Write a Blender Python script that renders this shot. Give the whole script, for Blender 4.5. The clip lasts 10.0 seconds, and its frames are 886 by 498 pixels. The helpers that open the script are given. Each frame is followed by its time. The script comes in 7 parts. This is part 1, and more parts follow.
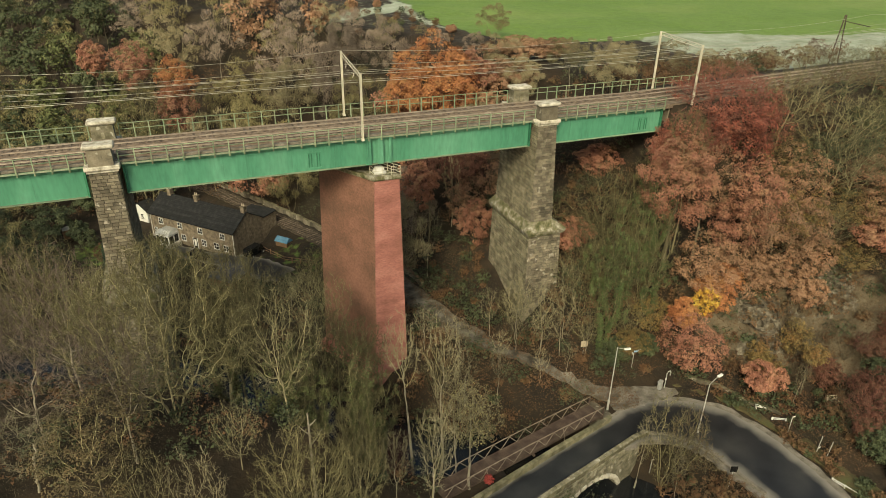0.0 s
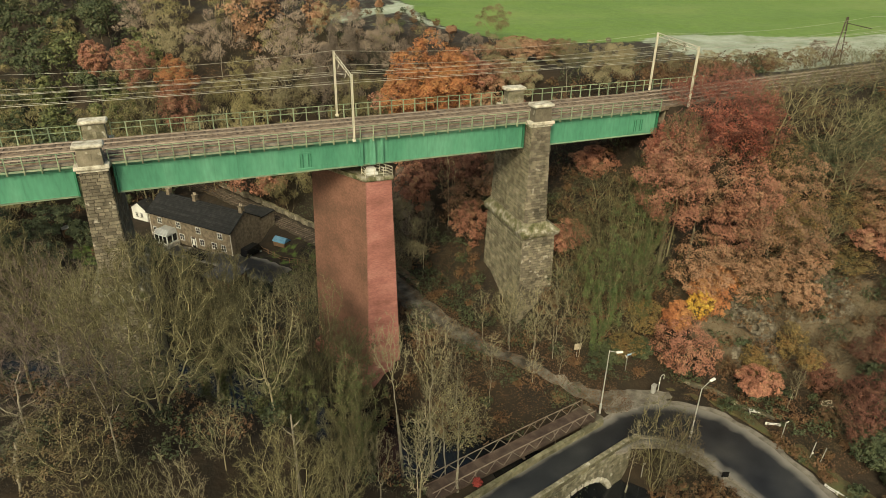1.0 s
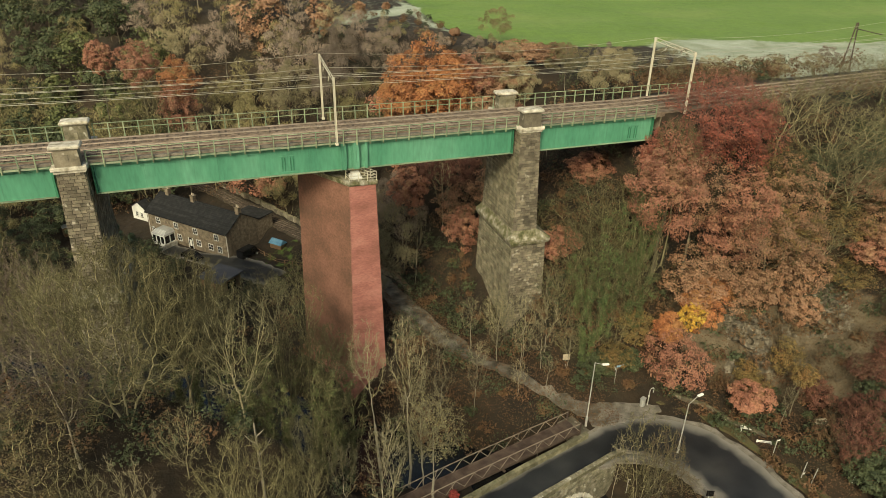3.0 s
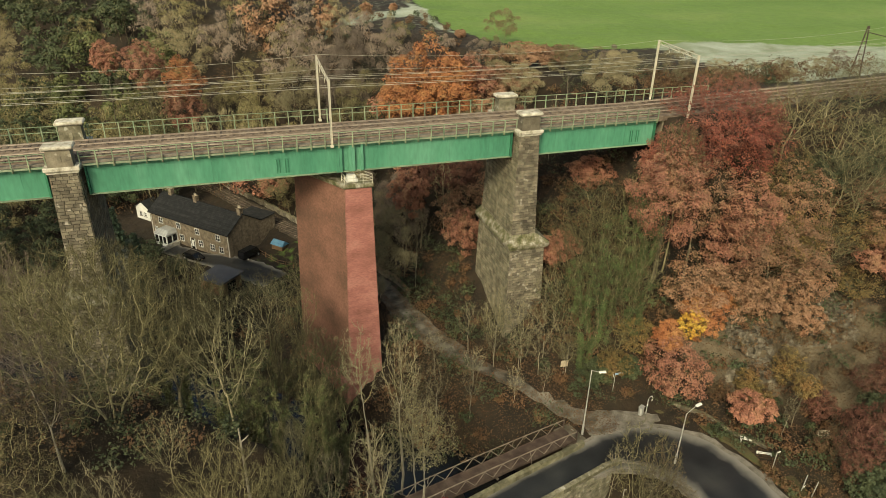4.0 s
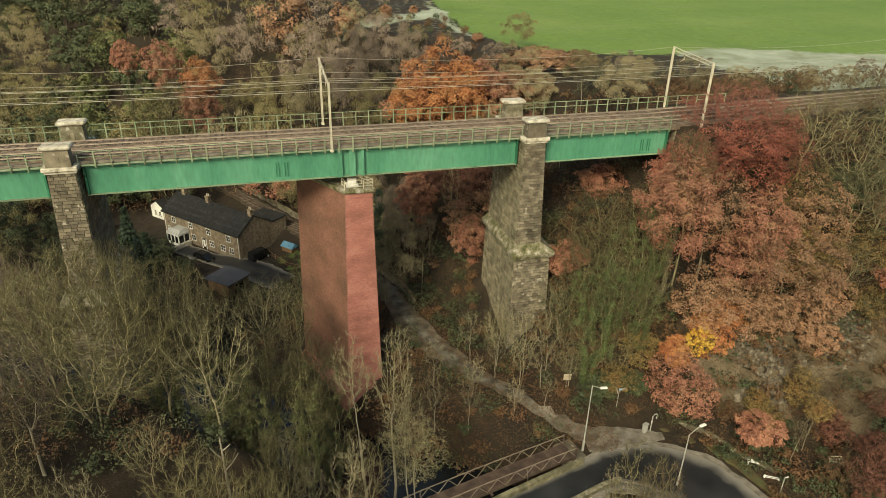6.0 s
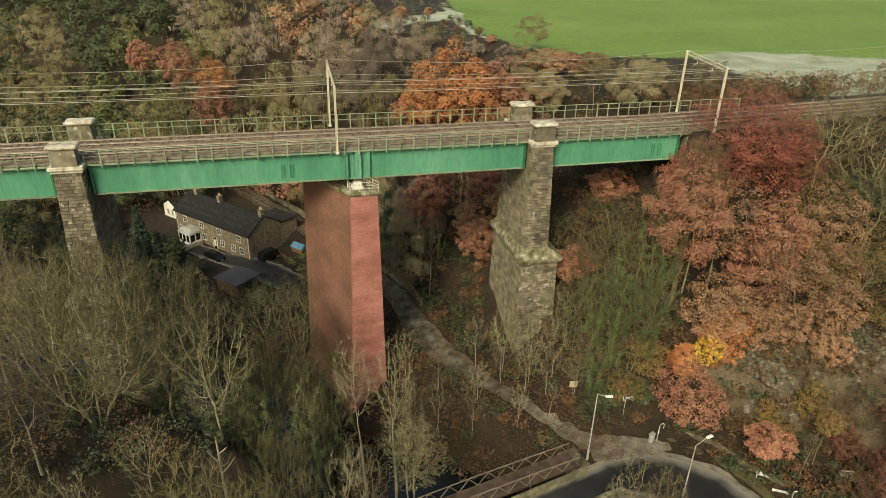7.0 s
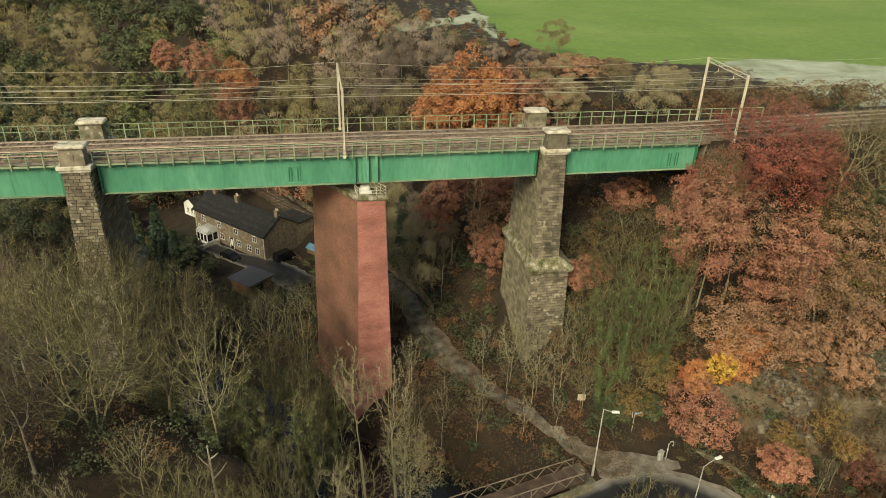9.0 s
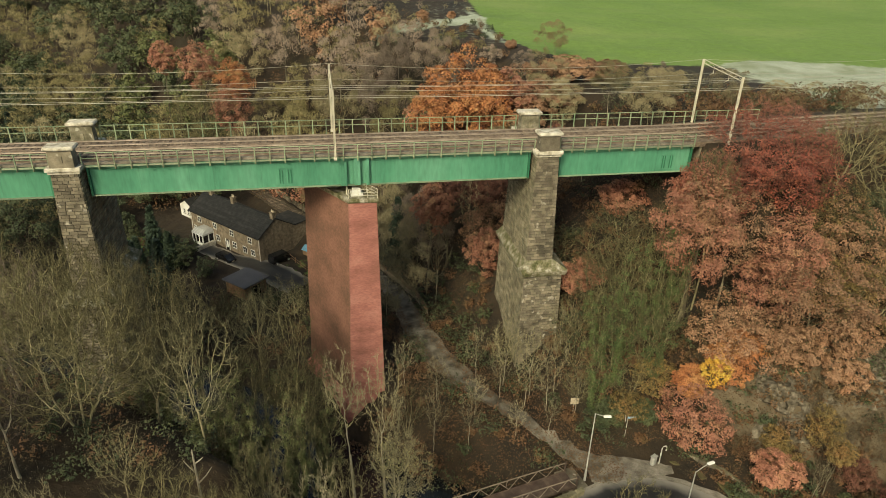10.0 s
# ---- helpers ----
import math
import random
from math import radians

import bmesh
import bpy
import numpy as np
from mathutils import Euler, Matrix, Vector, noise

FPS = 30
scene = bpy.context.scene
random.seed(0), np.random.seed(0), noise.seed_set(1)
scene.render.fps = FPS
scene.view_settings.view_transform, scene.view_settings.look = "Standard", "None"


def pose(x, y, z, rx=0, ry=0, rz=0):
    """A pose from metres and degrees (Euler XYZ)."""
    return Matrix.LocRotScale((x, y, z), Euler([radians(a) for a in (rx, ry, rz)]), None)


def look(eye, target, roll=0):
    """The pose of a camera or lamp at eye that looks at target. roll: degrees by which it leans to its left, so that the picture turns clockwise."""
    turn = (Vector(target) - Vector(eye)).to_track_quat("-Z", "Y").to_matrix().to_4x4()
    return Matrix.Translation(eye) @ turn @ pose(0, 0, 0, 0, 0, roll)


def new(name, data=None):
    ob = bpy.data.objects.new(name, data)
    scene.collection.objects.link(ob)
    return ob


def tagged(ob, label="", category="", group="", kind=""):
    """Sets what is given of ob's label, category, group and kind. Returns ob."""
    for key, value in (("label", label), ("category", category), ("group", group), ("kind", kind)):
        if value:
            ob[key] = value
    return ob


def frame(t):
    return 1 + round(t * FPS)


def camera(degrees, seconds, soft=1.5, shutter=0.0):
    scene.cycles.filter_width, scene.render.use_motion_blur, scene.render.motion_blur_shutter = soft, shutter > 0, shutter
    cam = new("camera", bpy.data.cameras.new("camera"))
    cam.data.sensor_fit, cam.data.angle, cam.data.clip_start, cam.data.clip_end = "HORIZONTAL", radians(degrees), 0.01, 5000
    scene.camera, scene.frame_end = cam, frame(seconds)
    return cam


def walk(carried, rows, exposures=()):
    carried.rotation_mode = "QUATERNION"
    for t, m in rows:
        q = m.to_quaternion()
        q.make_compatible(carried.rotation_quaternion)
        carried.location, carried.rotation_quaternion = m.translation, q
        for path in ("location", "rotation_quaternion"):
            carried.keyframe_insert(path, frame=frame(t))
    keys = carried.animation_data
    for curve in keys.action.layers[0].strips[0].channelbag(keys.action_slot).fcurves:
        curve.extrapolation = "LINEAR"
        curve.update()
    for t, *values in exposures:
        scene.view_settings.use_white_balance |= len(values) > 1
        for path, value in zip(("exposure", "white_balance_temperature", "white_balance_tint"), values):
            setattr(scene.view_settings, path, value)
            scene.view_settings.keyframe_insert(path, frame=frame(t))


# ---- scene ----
cam = camera(66.9, 10.0, soft=0.9)
METRES, EYE, TILT, LEAN, TURN = 17.6, 56.4, 0.0, 0.9, -22.73
ROWS = [
    (0.0, 0.0, 0.0, 0.0, 0.97, -27.16, -1.88),
    (0.5, 0.0527, 0.0069, 0.0002, 1.32, -27.15, -1.9),
    (1.0, 0.1083, 0.0184, 0.0013, 1.71, -27.13, -1.92),
    (1.5, 0.1658, 0.0351, 0.0018, 2.12, -27.11, -1.94),
    (2.0, 0.2245, 0.0573, 0.0029, 2.53, -27.09, -1.97),
    (2.5, 0.2824, 0.0834, 0.003, 3.01, -27.06, -2.01),
    (4.0, 0.4444, 0.1753, 0.003, 4.74, -27.0, -2.11),
    (4.5, 0.4897, 0.2046, 0.0032, 5.35, -26.98, -2.15),
    (5.0, 0.531, 0.2331, 0.003, 5.97, -26.95, -2.19),
    (5.5, 0.5697, 0.2607, 0.0044, 6.61, -26.93, -2.23),
    (7.0, 0.6759, 0.341, 0.0077, 8.98, -26.89, -2.32),
    (7.5, 0.707, 0.3671, 0.0092, 9.79, -26.88, -2.36),
    (8.0, 0.7378, 0.3917, 0.0106, 10.55, -26.87, -2.39),
    (8.5, 0.7681, 0.4156, 0.0119, 11.24, -26.86, -2.43),
    (9.0, 0.7984, 0.4383, 0.014, 11.74, -26.84, -2.47),
    (9.5, 0.831, 0.4609, 0.0159, 11.96, -26.81, -2.47),
    (10.0, 0.8611, 0.4813, 0.0153, 11.99, -26.78, -2.48),
]
walk(cam, [(t, pose(0, 0, EYE, TILT, LEAN, TURN) @ pose(METRES * x, METRES * y, METRES * z, 90 + pitch, roll, yaw)) for t, x, y, z, yaw, pitch, roll in ROWS], [(0.0, 0.63, 7850, -3), (10.0, 0.63, 7850, -3)])

# ---- world and light ----
world = bpy.data.worlds.new("overcast_sky")
scene.world = world
world.use_nodes = True
wn = world.node_tree
sky = wn.nodes.new("ShaderNodeTexSky")
sky.sky_type = "NISHITA"
sky.sun_disc = False
sky.sun_elevation = radians(34)
sky.sun_rotation = radians(214)
sky.air_density, sky.dust_density, sky.ozone_density = 1.0, 4.0, 1.0
wn.nodes["Background"].inputs["Strength"].default_value = 0.1
wn.links.new(sky.outputs[0], wn.nodes["Background"].inputs["Color"])
sun_data = bpy.data.lights.new("sun", "SUN")
sun_data.energy, sun_data.angle, sun_data.color = 2.1, radians(18), (1.0, 0.93, 0.82)
sun = new("sun", sun_data)
sun.matrix_world = look((-58, -85, 85), (0, 0, 0))


# ---- materials ----
def material(name, colors, scale=2.0, rough=0.85, metal=0.0, bump=0.3, fine=12.0, vary=0.12, island=0.0, detail_mix=0.35, stretch=(1, 1, 1), world_space=True, blotch=None):
    """A node material: a broad noise runs through the colours, a fine noise darkens and lifts it, both give relief."""
    m = bpy.data.materials.new(name)
    m.use_nodes = True
    n, l = m.node_tree.nodes, m.node_tree.links
    b = n["Principled BSDF"]
    b.inputs["Roughness"].default_value, b.inputs["Metallic"].default_value = rough, metal
    if world_space:
        src = n.new("ShaderNodeNewGeometry").outputs["Position"]
    else:
        src = n.new("ShaderNodeTexCoord").outputs["Object"]
    mp = n.new("ShaderNodeMapping")
    mp.inputs["Scale"].default_value = stretch
    l.new(src, mp.inputs["Vector"])
    big = n.new("ShaderNodeTexNoise")
    big.inputs["Scale"].default_value, big.inputs["Detail"].default_value = 1 / scale, 5
    small = n.new("ShaderNodeTexNoise")
    small.inputs["Scale"].default_value, small.inputs["Detail"].default_value = fine, 4
    l.new(mp.outputs[0], big.inputs["Vector"])
    l.new(mp.outputs[0], small.inputs["Vector"])
    ramp = n.new("ShaderNodeValToRGB")
    el = ramp.color_ramp.elements
    k = len(colors)
    for i, c in enumerate(colors):
        p = 0.3 + 0.4 * i / max(1, k - 1)
        e = el[i] if i < 2 else el.new(p)
        e.position, e.color = p, (*c, 1)
    l.new(big.outputs["Fac"], ramp.inputs["Fac"])
    mix = n.new("ShaderNodeMix")
    mix.data_type, mix.blend_type = "RGBA", "OVERLAY"
    mix.inputs["Factor"].default_value = detail_mix
    l.new(ramp.outputs[0], mix.inputs[6])
    l.new(small.outputs["Fac"], mix.inputs[7])
    out = mix.outputs[2]
    info = n.new("ShaderNodeObjectInfo")
    rnd = info.outputs["Random"]
    if vary or island:
        hsv = n.new("ShaderNodeHueSaturation")
        val = n.new("ShaderNodeMapRange")
        val.inputs["To Min"].default_value, val.inputs["To Max"].default_value = 1 - 2 * vary, 1 + 2 * vary
        l.new(rnd, val.inputs["Value"])
        last = val.outputs[0]
        if island:
            geo = n.new("ShaderNodeNewGeometry")
            iv = n.new("ShaderNodeMapRange")
            iv.inputs["To Min"].default_value, iv.inputs["To Max"].default_value = 1 - island, 1 + island
            l.new(geo.outputs["Random Per Island"], iv.inputs["Value"])
            mu = n.new("ShaderNodeMath")
            mu.operation = "MULTIPLY"
            l.new(iv.outputs[0], mu.inputs[0])
            l.new(last, mu.inputs[1])
            last = mu.outputs[0]
        l.new(last, hsv.inputs["Value"])
        l.new(out, hsv.inputs["Color"])
        out = hsv.outputs[0]
    if blotch:
        spots = n.new("ShaderNodeTexNoise")
        spots.inputs["Scale"].default_value, spots.inputs["Detail"].default_value = 1.1, 6
        l.new(mp.outputs[0], spots.inputs["Vector"])
        cut = n.new("ShaderNodeMapRange")
        cut.inputs["From Min"].default_value, cut.inputs["From Max"].default_value = 0.62, 0.68
        l.new(spots.outputs["Fac"], cut.inputs["Value"])
        pale = n.new("ShaderNodeMix")
        pale.data_type = "RGBA"
        pale.inputs[7].default_value = (*blotch, 1)
        l.new(cut.outputs[0], pale.inputs["Factor"])
        l.new(out, pale.inputs[6])
        out = pale.outputs[2]
    l.new(out, b.inputs["Base Color"])
    if bump:
        bp = n.new("ShaderNodeBump")
        bp.inputs["Strength"].default_value, bp.inputs["Distance"].default_value = bump, 0.04
        l.new(small.outputs["Fac"], bp.inputs["Height"])
        l.new(bp.outputs[0], b.inputs["Normal"])
    return m


M = {}
M["girder"] = material("green_girder_paint", [(0.048, 0.185, 0.115), (0.07, 0.238, 0.15), (0.105, 0.285, 0.19)], 4, 0.5, 0, 0.05, 3, 0.05, stretch=(1, 1, 0.25))
M["girder_dark"] = material("dark_green_paint", [(0.015, 0.10, 0.055), (0.03, 0.16, 0.09)], 3, 0.5, 0, 0.05, 3, 0.05)
M["edge"] = material("weathered_flange_paint", [(0.09, 0.19, 0.115), (0.22, 0.26, 0.18), (0.15, 0.22, 0.14)], 1.2, 0.7, 0, 0.2, 8)
M["rail_post"] = material("faded_green_railing_paint", [(0.13, 0.2, 0.12), (0.25, 0.285, 0.185)], 1.5, 0.6, 0.0, 0.1, 10, 0.15)
M["stone"] = material("weathered_gritstone", [(0.085, 0.073, 0.052), (0.15, 0.13, 0.094), (0.23, 0.2, 0.148)], 1.6, 0.92, 0, 0.6, 7, 0.2, blotch=(0.36, 0.33, 0.27))
M["stone_moss"] = material("mossy_gritstone", [(0.09, 0.083, 0.05), (0.165, 0.15, 0.102), (0.27, 0.245, 0.185)], 0.8, 0.95, 0, 0.8, 6, 0.0, island=0.3, detail_mix=0.5, blotch=(0.4, 0.385, 0.32))
M["parapet"] = material("mossy_parapet_stone", [(0.075, 0.072, 0.038), (0.13, 0.118, 0.072), (0.2, 0.18, 0.12)], 0.9, 0.95, 0, 0.6, 6, 0.15)
M["verge_grass"] = material("rough_brown_grass", [(0.05, 0.044, 0.018), (0.085, 0.07, 0.03), (0.075, 0.085, 0.03)], 1.5, 0.95, 0, 0.9, 5, 0)
M["mortar"] = material("dark_stone_joints", [(0.026, 0.022, 0.016), (0.045, 0.038, 0.027)], 1.2, 0.95, 0, 0.5, 9, 0)
M["stone_side"] = material("coursed_gritstone", [(0.09, 0.08, 0.05), (0.16, 0.142, 0.095), (0.24, 0.215, 0.155)], 0.9, 0.95, 0, 0.6, 6, 0.0, island=0.24, detail_mix=0.4)
M["ledge_stone"] = material("mossy_ledge_stone", [(0.055, 0.06, 0.02), (0.115, 0.11, 0.055), (0.2, 0.182, 0.13), (0.34, 0.325, 0.27)], 0.8, 0.95, 0, 0.8, 5, 0.0, detail_mix=0.6)
M["cap"] = material("lichen_capped_stone", [(0.2, 0.18, 0.13), (0.43, 0.4, 0.33), (0.58, 0.55, 0.48)], 0.6, 0.92, 0, 0.5, 7, 0.08)
M["brick"] = material("red_engineering_brick", [(0.2, 0.08, 0.064), (0.285, 0.113, 0.094), (0.36, 0.158, 0.135)], 2.2, 0.85, 0, 0.4, 5, 0.0, detail_mix=0.45, stretch=(0.6, 0.6, 1.5))
M["brick_west"] = material("brown_west_brick", [(0.092, 0.05, 0.034), (0.155, 0.077, 0.053), (0.22, 0.106, 0.076)], 3.2, 0.85, 0, 0.4, 5, 0.0, detail_mix=0.45, stretch=(0.7, 0.7, 0.8))
M["ballast"] = material("brown_track_ballast", [(0.085, 0.06, 0.043), (0.155, 0.115, 0.085), (0.26, 0.208, 0.162)], 0.5, 0.95, 0, 0.8, 5, 0, detail_mix=0.6, stretch=(0.5, 1.6, 1))
M["sleeper"] = material("stained_sleeper", [(0.075, 0.054, 0.04), (0.2, 0.155, 0.118)], 0.8, 0.9, 0, 0.4, 9, 0.2)
M["rail"] = material("rusty_rail_steel", [(0.24, 0.19, 0.15), (0.36, 0.3, 0.245)], 1.2, 0.5, 0.3, 0.2, 9, 0.05)
M["mast"] = material("cream_galvanised_mast", [(0.46, 0.43, 0.34), (0.6, 0.57, 0.47)], 1.2, 0.6, 0, 0.1, 9, 0.06)
M["mast_dark"] = material("rusty_lattice_mast", [(0.06, 0.045, 0.035), (0.12, 0.09, 0.07)], 1.2, 0.7, 0.2, 0.1, 9, 0.06)
M["wire"] = material("dull_copper_wire", [(0.36, 0.35, 0.29), (0.46, 0.45, 0.38)], 2, 0.5, 0.3, 0, 9, 0.05)
M["asphalt"] = material("wet_asphalt", [(0.012, 0.013, 0.015), (0.024, 0.025, 0.027), (0.042, 0.042, 0.041)], 4, 0.55, 0, 0.25, 9, 0)
M["verge"] = material("gritty_road_edge", [(0.085, 0.072, 0.054), (0.165, 0.147, 0.12), (0.24, 0.215, 0.18)], 1.2, 0.9, 0, 0.5, 8, 0, detail_mix=0.6)
M["gravel"] = material("grey_gravel_track", [(0.035, 0.029, 0.02), (0.12, 0.105, 0.082), (0.21, 0.188, 0.155)], 1.6, 0.95, 0, 0.6, 7, 0, detail_mix=0.6)
M["track_earth"] = material("brown_track_earth", [(0.03, 0.022, 0.014), (0.06, 0.045, 0.03), (0.1, 0.078, 0.055)], 0.8, 0.95, 0, 0.7, 6, 0, detail_mix=0.6)
M["rust"] = material("rusty_footbridge_steel", [(0.045, 0.026, 0.02), (0.075, 0.05, 0.038), (0.11, 0.08, 0.062)], 1.2, 0.85, 0.1, 0.3, 9, 0.08)
M["old_rail"] = material("worn_footbridge_rail", [(0.13, 0.1, 0.075), (0.22, 0.18, 0.14)], 0.8, 0.8, 0.1, 0.2, 9, 0.08)
M["galv"] = material("galvanised_steel", [(0.34, 0.34, 0.32), (0.46, 0.46, 0.43)], 1.2, 0.5, 0.3, 0.1, 9, 0.05)
M["white"] = material("white_painted_upvc", [(0.62, 0.62, 0.58), (0.76, 0.76, 0.73)], 1.2, 0.5, 0, 0.05, 9, 0.03)
M["slate"] = material("dark_slate", [(0.005, 0.0055, 0.006), (0.011, 0.0115, 0.012), (0.022, 0.022, 0.021)], 0.7, 0.95, 0, 0.4, 6, 0.2)
M["house_stone"] = material("brown_house_stone", [(0.11, 0.085, 0.057), (0.18, 0.143, 0.1), (0.26, 0.212, 0.155)], 0.6, 0.92, 0, 0.6, 5, 0.1)
M["render_grey"] = material("grey_render", [(0.2, 0.18, 0.15), (0.28, 0.26, 0.22)], 2, 0.92, 0, 0.4, 5, 0.05)
M["wood"] = material("brown_timber", [(0.12, 0.07, 0.038), (0.19, 0.115, 0.065)], 0.8, 0.8, 0, 0.3, 9, 0.1, stretch=(1, 1, 4))
M["felt"] = material("grey_roofing_felt", [(0.055, 0.056, 0.066), (0.08, 0.08, 0.092)], 2, 0.8, 0, 0.2, 9, 0)
M["carblack"] = material("black_car_paint", [(0.008, 0.008, 0.009), (0.012, 0.012, 0.013)], 2, 0.2, 0, 0, 9, 0)
M["tyre"] = material("tyre_rubber", [(0.012, 0.012, 0.012), (0.02, 0.02, 0.02)], 0.5, 0.9, 0, 0.1, 9, 0)
M["van"] = material("white_van_paint", [(0.7, 0.7, 0.69), (0.78, 0.78, 0.77)], 2, 0.25, 0, 0, 9, 0)
M["blue"] = material("blue_tarpaulin", [(0.06, 0.17, 0.28), (0.11, 0.25, 0.36)], 0.8, 0.6, 0, 0.2, 5, 0)
M["sign_blue"] = material("blue_sign_paint", [(0.25, 0.42, 0.6), (0.35, 0.5, 0.66)], 0.8, 0.5, 0, 0, 5, 0)
M["beige"] = material("weathered_beige_board", [(0.34, 0.28, 0.2), (0.46, 0.4, 0.3)], 0.5, 0.8, 0, 0.1, 5, 0)
M["rock"] = material("quarried_gritstone_rock", [(0.05, 0.041, 0.028), (0.13, 0.11, 0.08), (0.25, 0.22, 0.17)], 0.5, 0.95, 0, 0.9, 2.2, 0.1, detail_mix=0.7, stretch=(1, 1, 0.35))
M["bark"] = material("olive_grey_bark", [(0.055, 0.047, 0.03), (0.10, 0.086, 0.056), (0.15, 0.132, 0.09)], 1.2, 0.95, 0, 0.5, 9, 0.14)
M["bark_pale"] = material("pale_birch_bark", [(0.17, 0.15, 0.11), (0.29, 0.262, 0.2)], 0.8, 0.9, 0, 0.4, 7, 0.1)
M["bark_dark"] = material("dark_wet_bark", [(0.045, 0.036, 0.026), (0.085, 0.068, 0.05)], 1.2, 0.95, 0, 0.5, 9, 0.15)
M["bark_khaki"] = material("khaki_lichen_bark", [(0.14, 0.124, 0.068), (0.22, 0.195, 0.115), (0.32, 0.285, 0.18)], 1.0, 0.95, 0, 0.4, 7, 0.12)


def twig(name, a, b):
    M[name] = material(name + "_twigs", [a, b], 2.5, 0.95, 0, 0, 4, 0.18, island=0.18, world_space=True)


twig("olive", (0.068, 0.061, 0.028), (0.12, 0.107, 0.051))
twig("grey", (0.083, 0.076, 0.041), (0.145, 0.132, 0.075))
twig("purple", (0.08, 0.058, 0.046), (0.13, 0.1, 0.08))
twig("pale", (0.14, 0.124, 0.074), (0.24, 0.213, 0.138))
twig("limb", (0.17, 0.152, 0.08), (0.31, 0.278, 0.16))
twig("scrub", (0.062, 0.05, 0.028), (0.115, 0.093, 0.052))
twig("scrubby", (0.075, 0.058, 0.034), (0.13, 0.1, 0.06))
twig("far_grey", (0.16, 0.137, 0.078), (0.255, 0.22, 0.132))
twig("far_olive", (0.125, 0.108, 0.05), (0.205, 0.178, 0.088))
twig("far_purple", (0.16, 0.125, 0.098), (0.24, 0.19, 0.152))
twig("redtwig", (0.15, 0.065, 0.05), (0.22, 0.1, 0.075))


def leaf(name, *cols):
    M[name] = material(name + "_leaves", list(cols), 2.2, 0.75, 0, 0, 3, 0.1, island=0.17, world_space=True)


leaf("russet", (0.19, 0.075, 0.047), (0.295, 0.13, 0.085), (0.29, 0.165, 0.092))
leaf("brown", (0.17, 0.092, 0.052), (0.26, 0.15, 0.09), (0.25, 0.125, 0.07))
leaf("orange", (0.25, 0.088, 0.036), (0.35, 0.14, 0.056), (0.34, 0.18, 0.072))
leaf("darkred", (0.15, 0.038, 0.026), (0.25, 0.068, 0.044), (0.3, 0.11, 0.066))
leaf("yellow", (0.36, 0.18, 0.025), (0.46, 0.27, 0.045), (0.44, 0.33, 0.07))
leaf("ivy", (0.05, 0.062, 0.02), (0.085, 0.1, 0.034), (0.12, 0.125, 0.05))
leaf("ivy_bright", (0.05, 0.076, 0.024), (0.082, 0.116, 0.038), (0.118, 0.145, 0.056))
leaf("olive_leaf", (0.12, 0.086, 0.026), (0.19, 0.132, 0.046), (0.21, 0.115, 0.04))
leaf("needle", (0.012, 0.026, 0.016), (0.025, 0.045, 0.026), (0.04, 0.06, 0.03))
leaf("dark_green", (0.024, 0.034, 0.014), (0.045, 0.058, 0.024), (0.065, 0.075, 0.032))
leaf("litter", (0.07, 0.037, 0.017), (0.118, 0.06, 0.027), (0.084, 0.06, 0.025))
leaf("catkin", (0.16, 0.14, 0.06), (0.24, 0.21, 0.1), (0.28, 0.25, 0.13))
leaf("crimson", (0.16, 0.02, 0.018), (0.26, 0.035, 0.028), (0.22, 0.05, 0.03))
leaf("maroon", (0.07, 0.026, 0.017), (0.12, 0.046, 0.03), (0.105, 0.052, 0.03))
leaf("olive_brown", (0.06, 0.045, 0.018), (0.1, 0.074, 0.031), (0.112, 0.074, 0.033))


def glass_material():
    m = bpy.data.materials.new("dark_window_glass")
    m.use_nodes = True
    b = m.node_tree.nodes["Principled BSDF"]
    b.inputs["Base Color"].default_value = (0.012, 0.014, 0.016, 1)
    b.inputs["Roughness"].default_value = 0.06
    return m


M["glass"] = glass_material()


def water_material():
    m = bpy.data.materials.new("dark_river_water")
    m.use_nodes = True
    n, l = m.node_tree.nodes, m.node_tree.links
    b = n["Principled BSDF"]
    b.inputs["Base Color"].default_value = (0.012, 0.014, 0.016, 1)
    b.inputs["Roughness"].default_value = 0.12
    t = n.new("ShaderNodeTexNoise")
    t.inputs["Scale"].default_value = 1.3
    g = n.new("ShaderNodeNewGeometry")
    l.new(g.outputs["Position"], t.inputs["Vector"])
    bp = n.new("ShaderNodeBump")
    bp.inputs["Strength"].default_value, bp.inputs["Distance"].default_value = 0.25, 0.1
    l.new(t.outputs["Fac"], bp.inputs["Height"])
    l.new(bp.outputs[0], b.inputs["Normal"])
    return m


M["water"] = water_material()


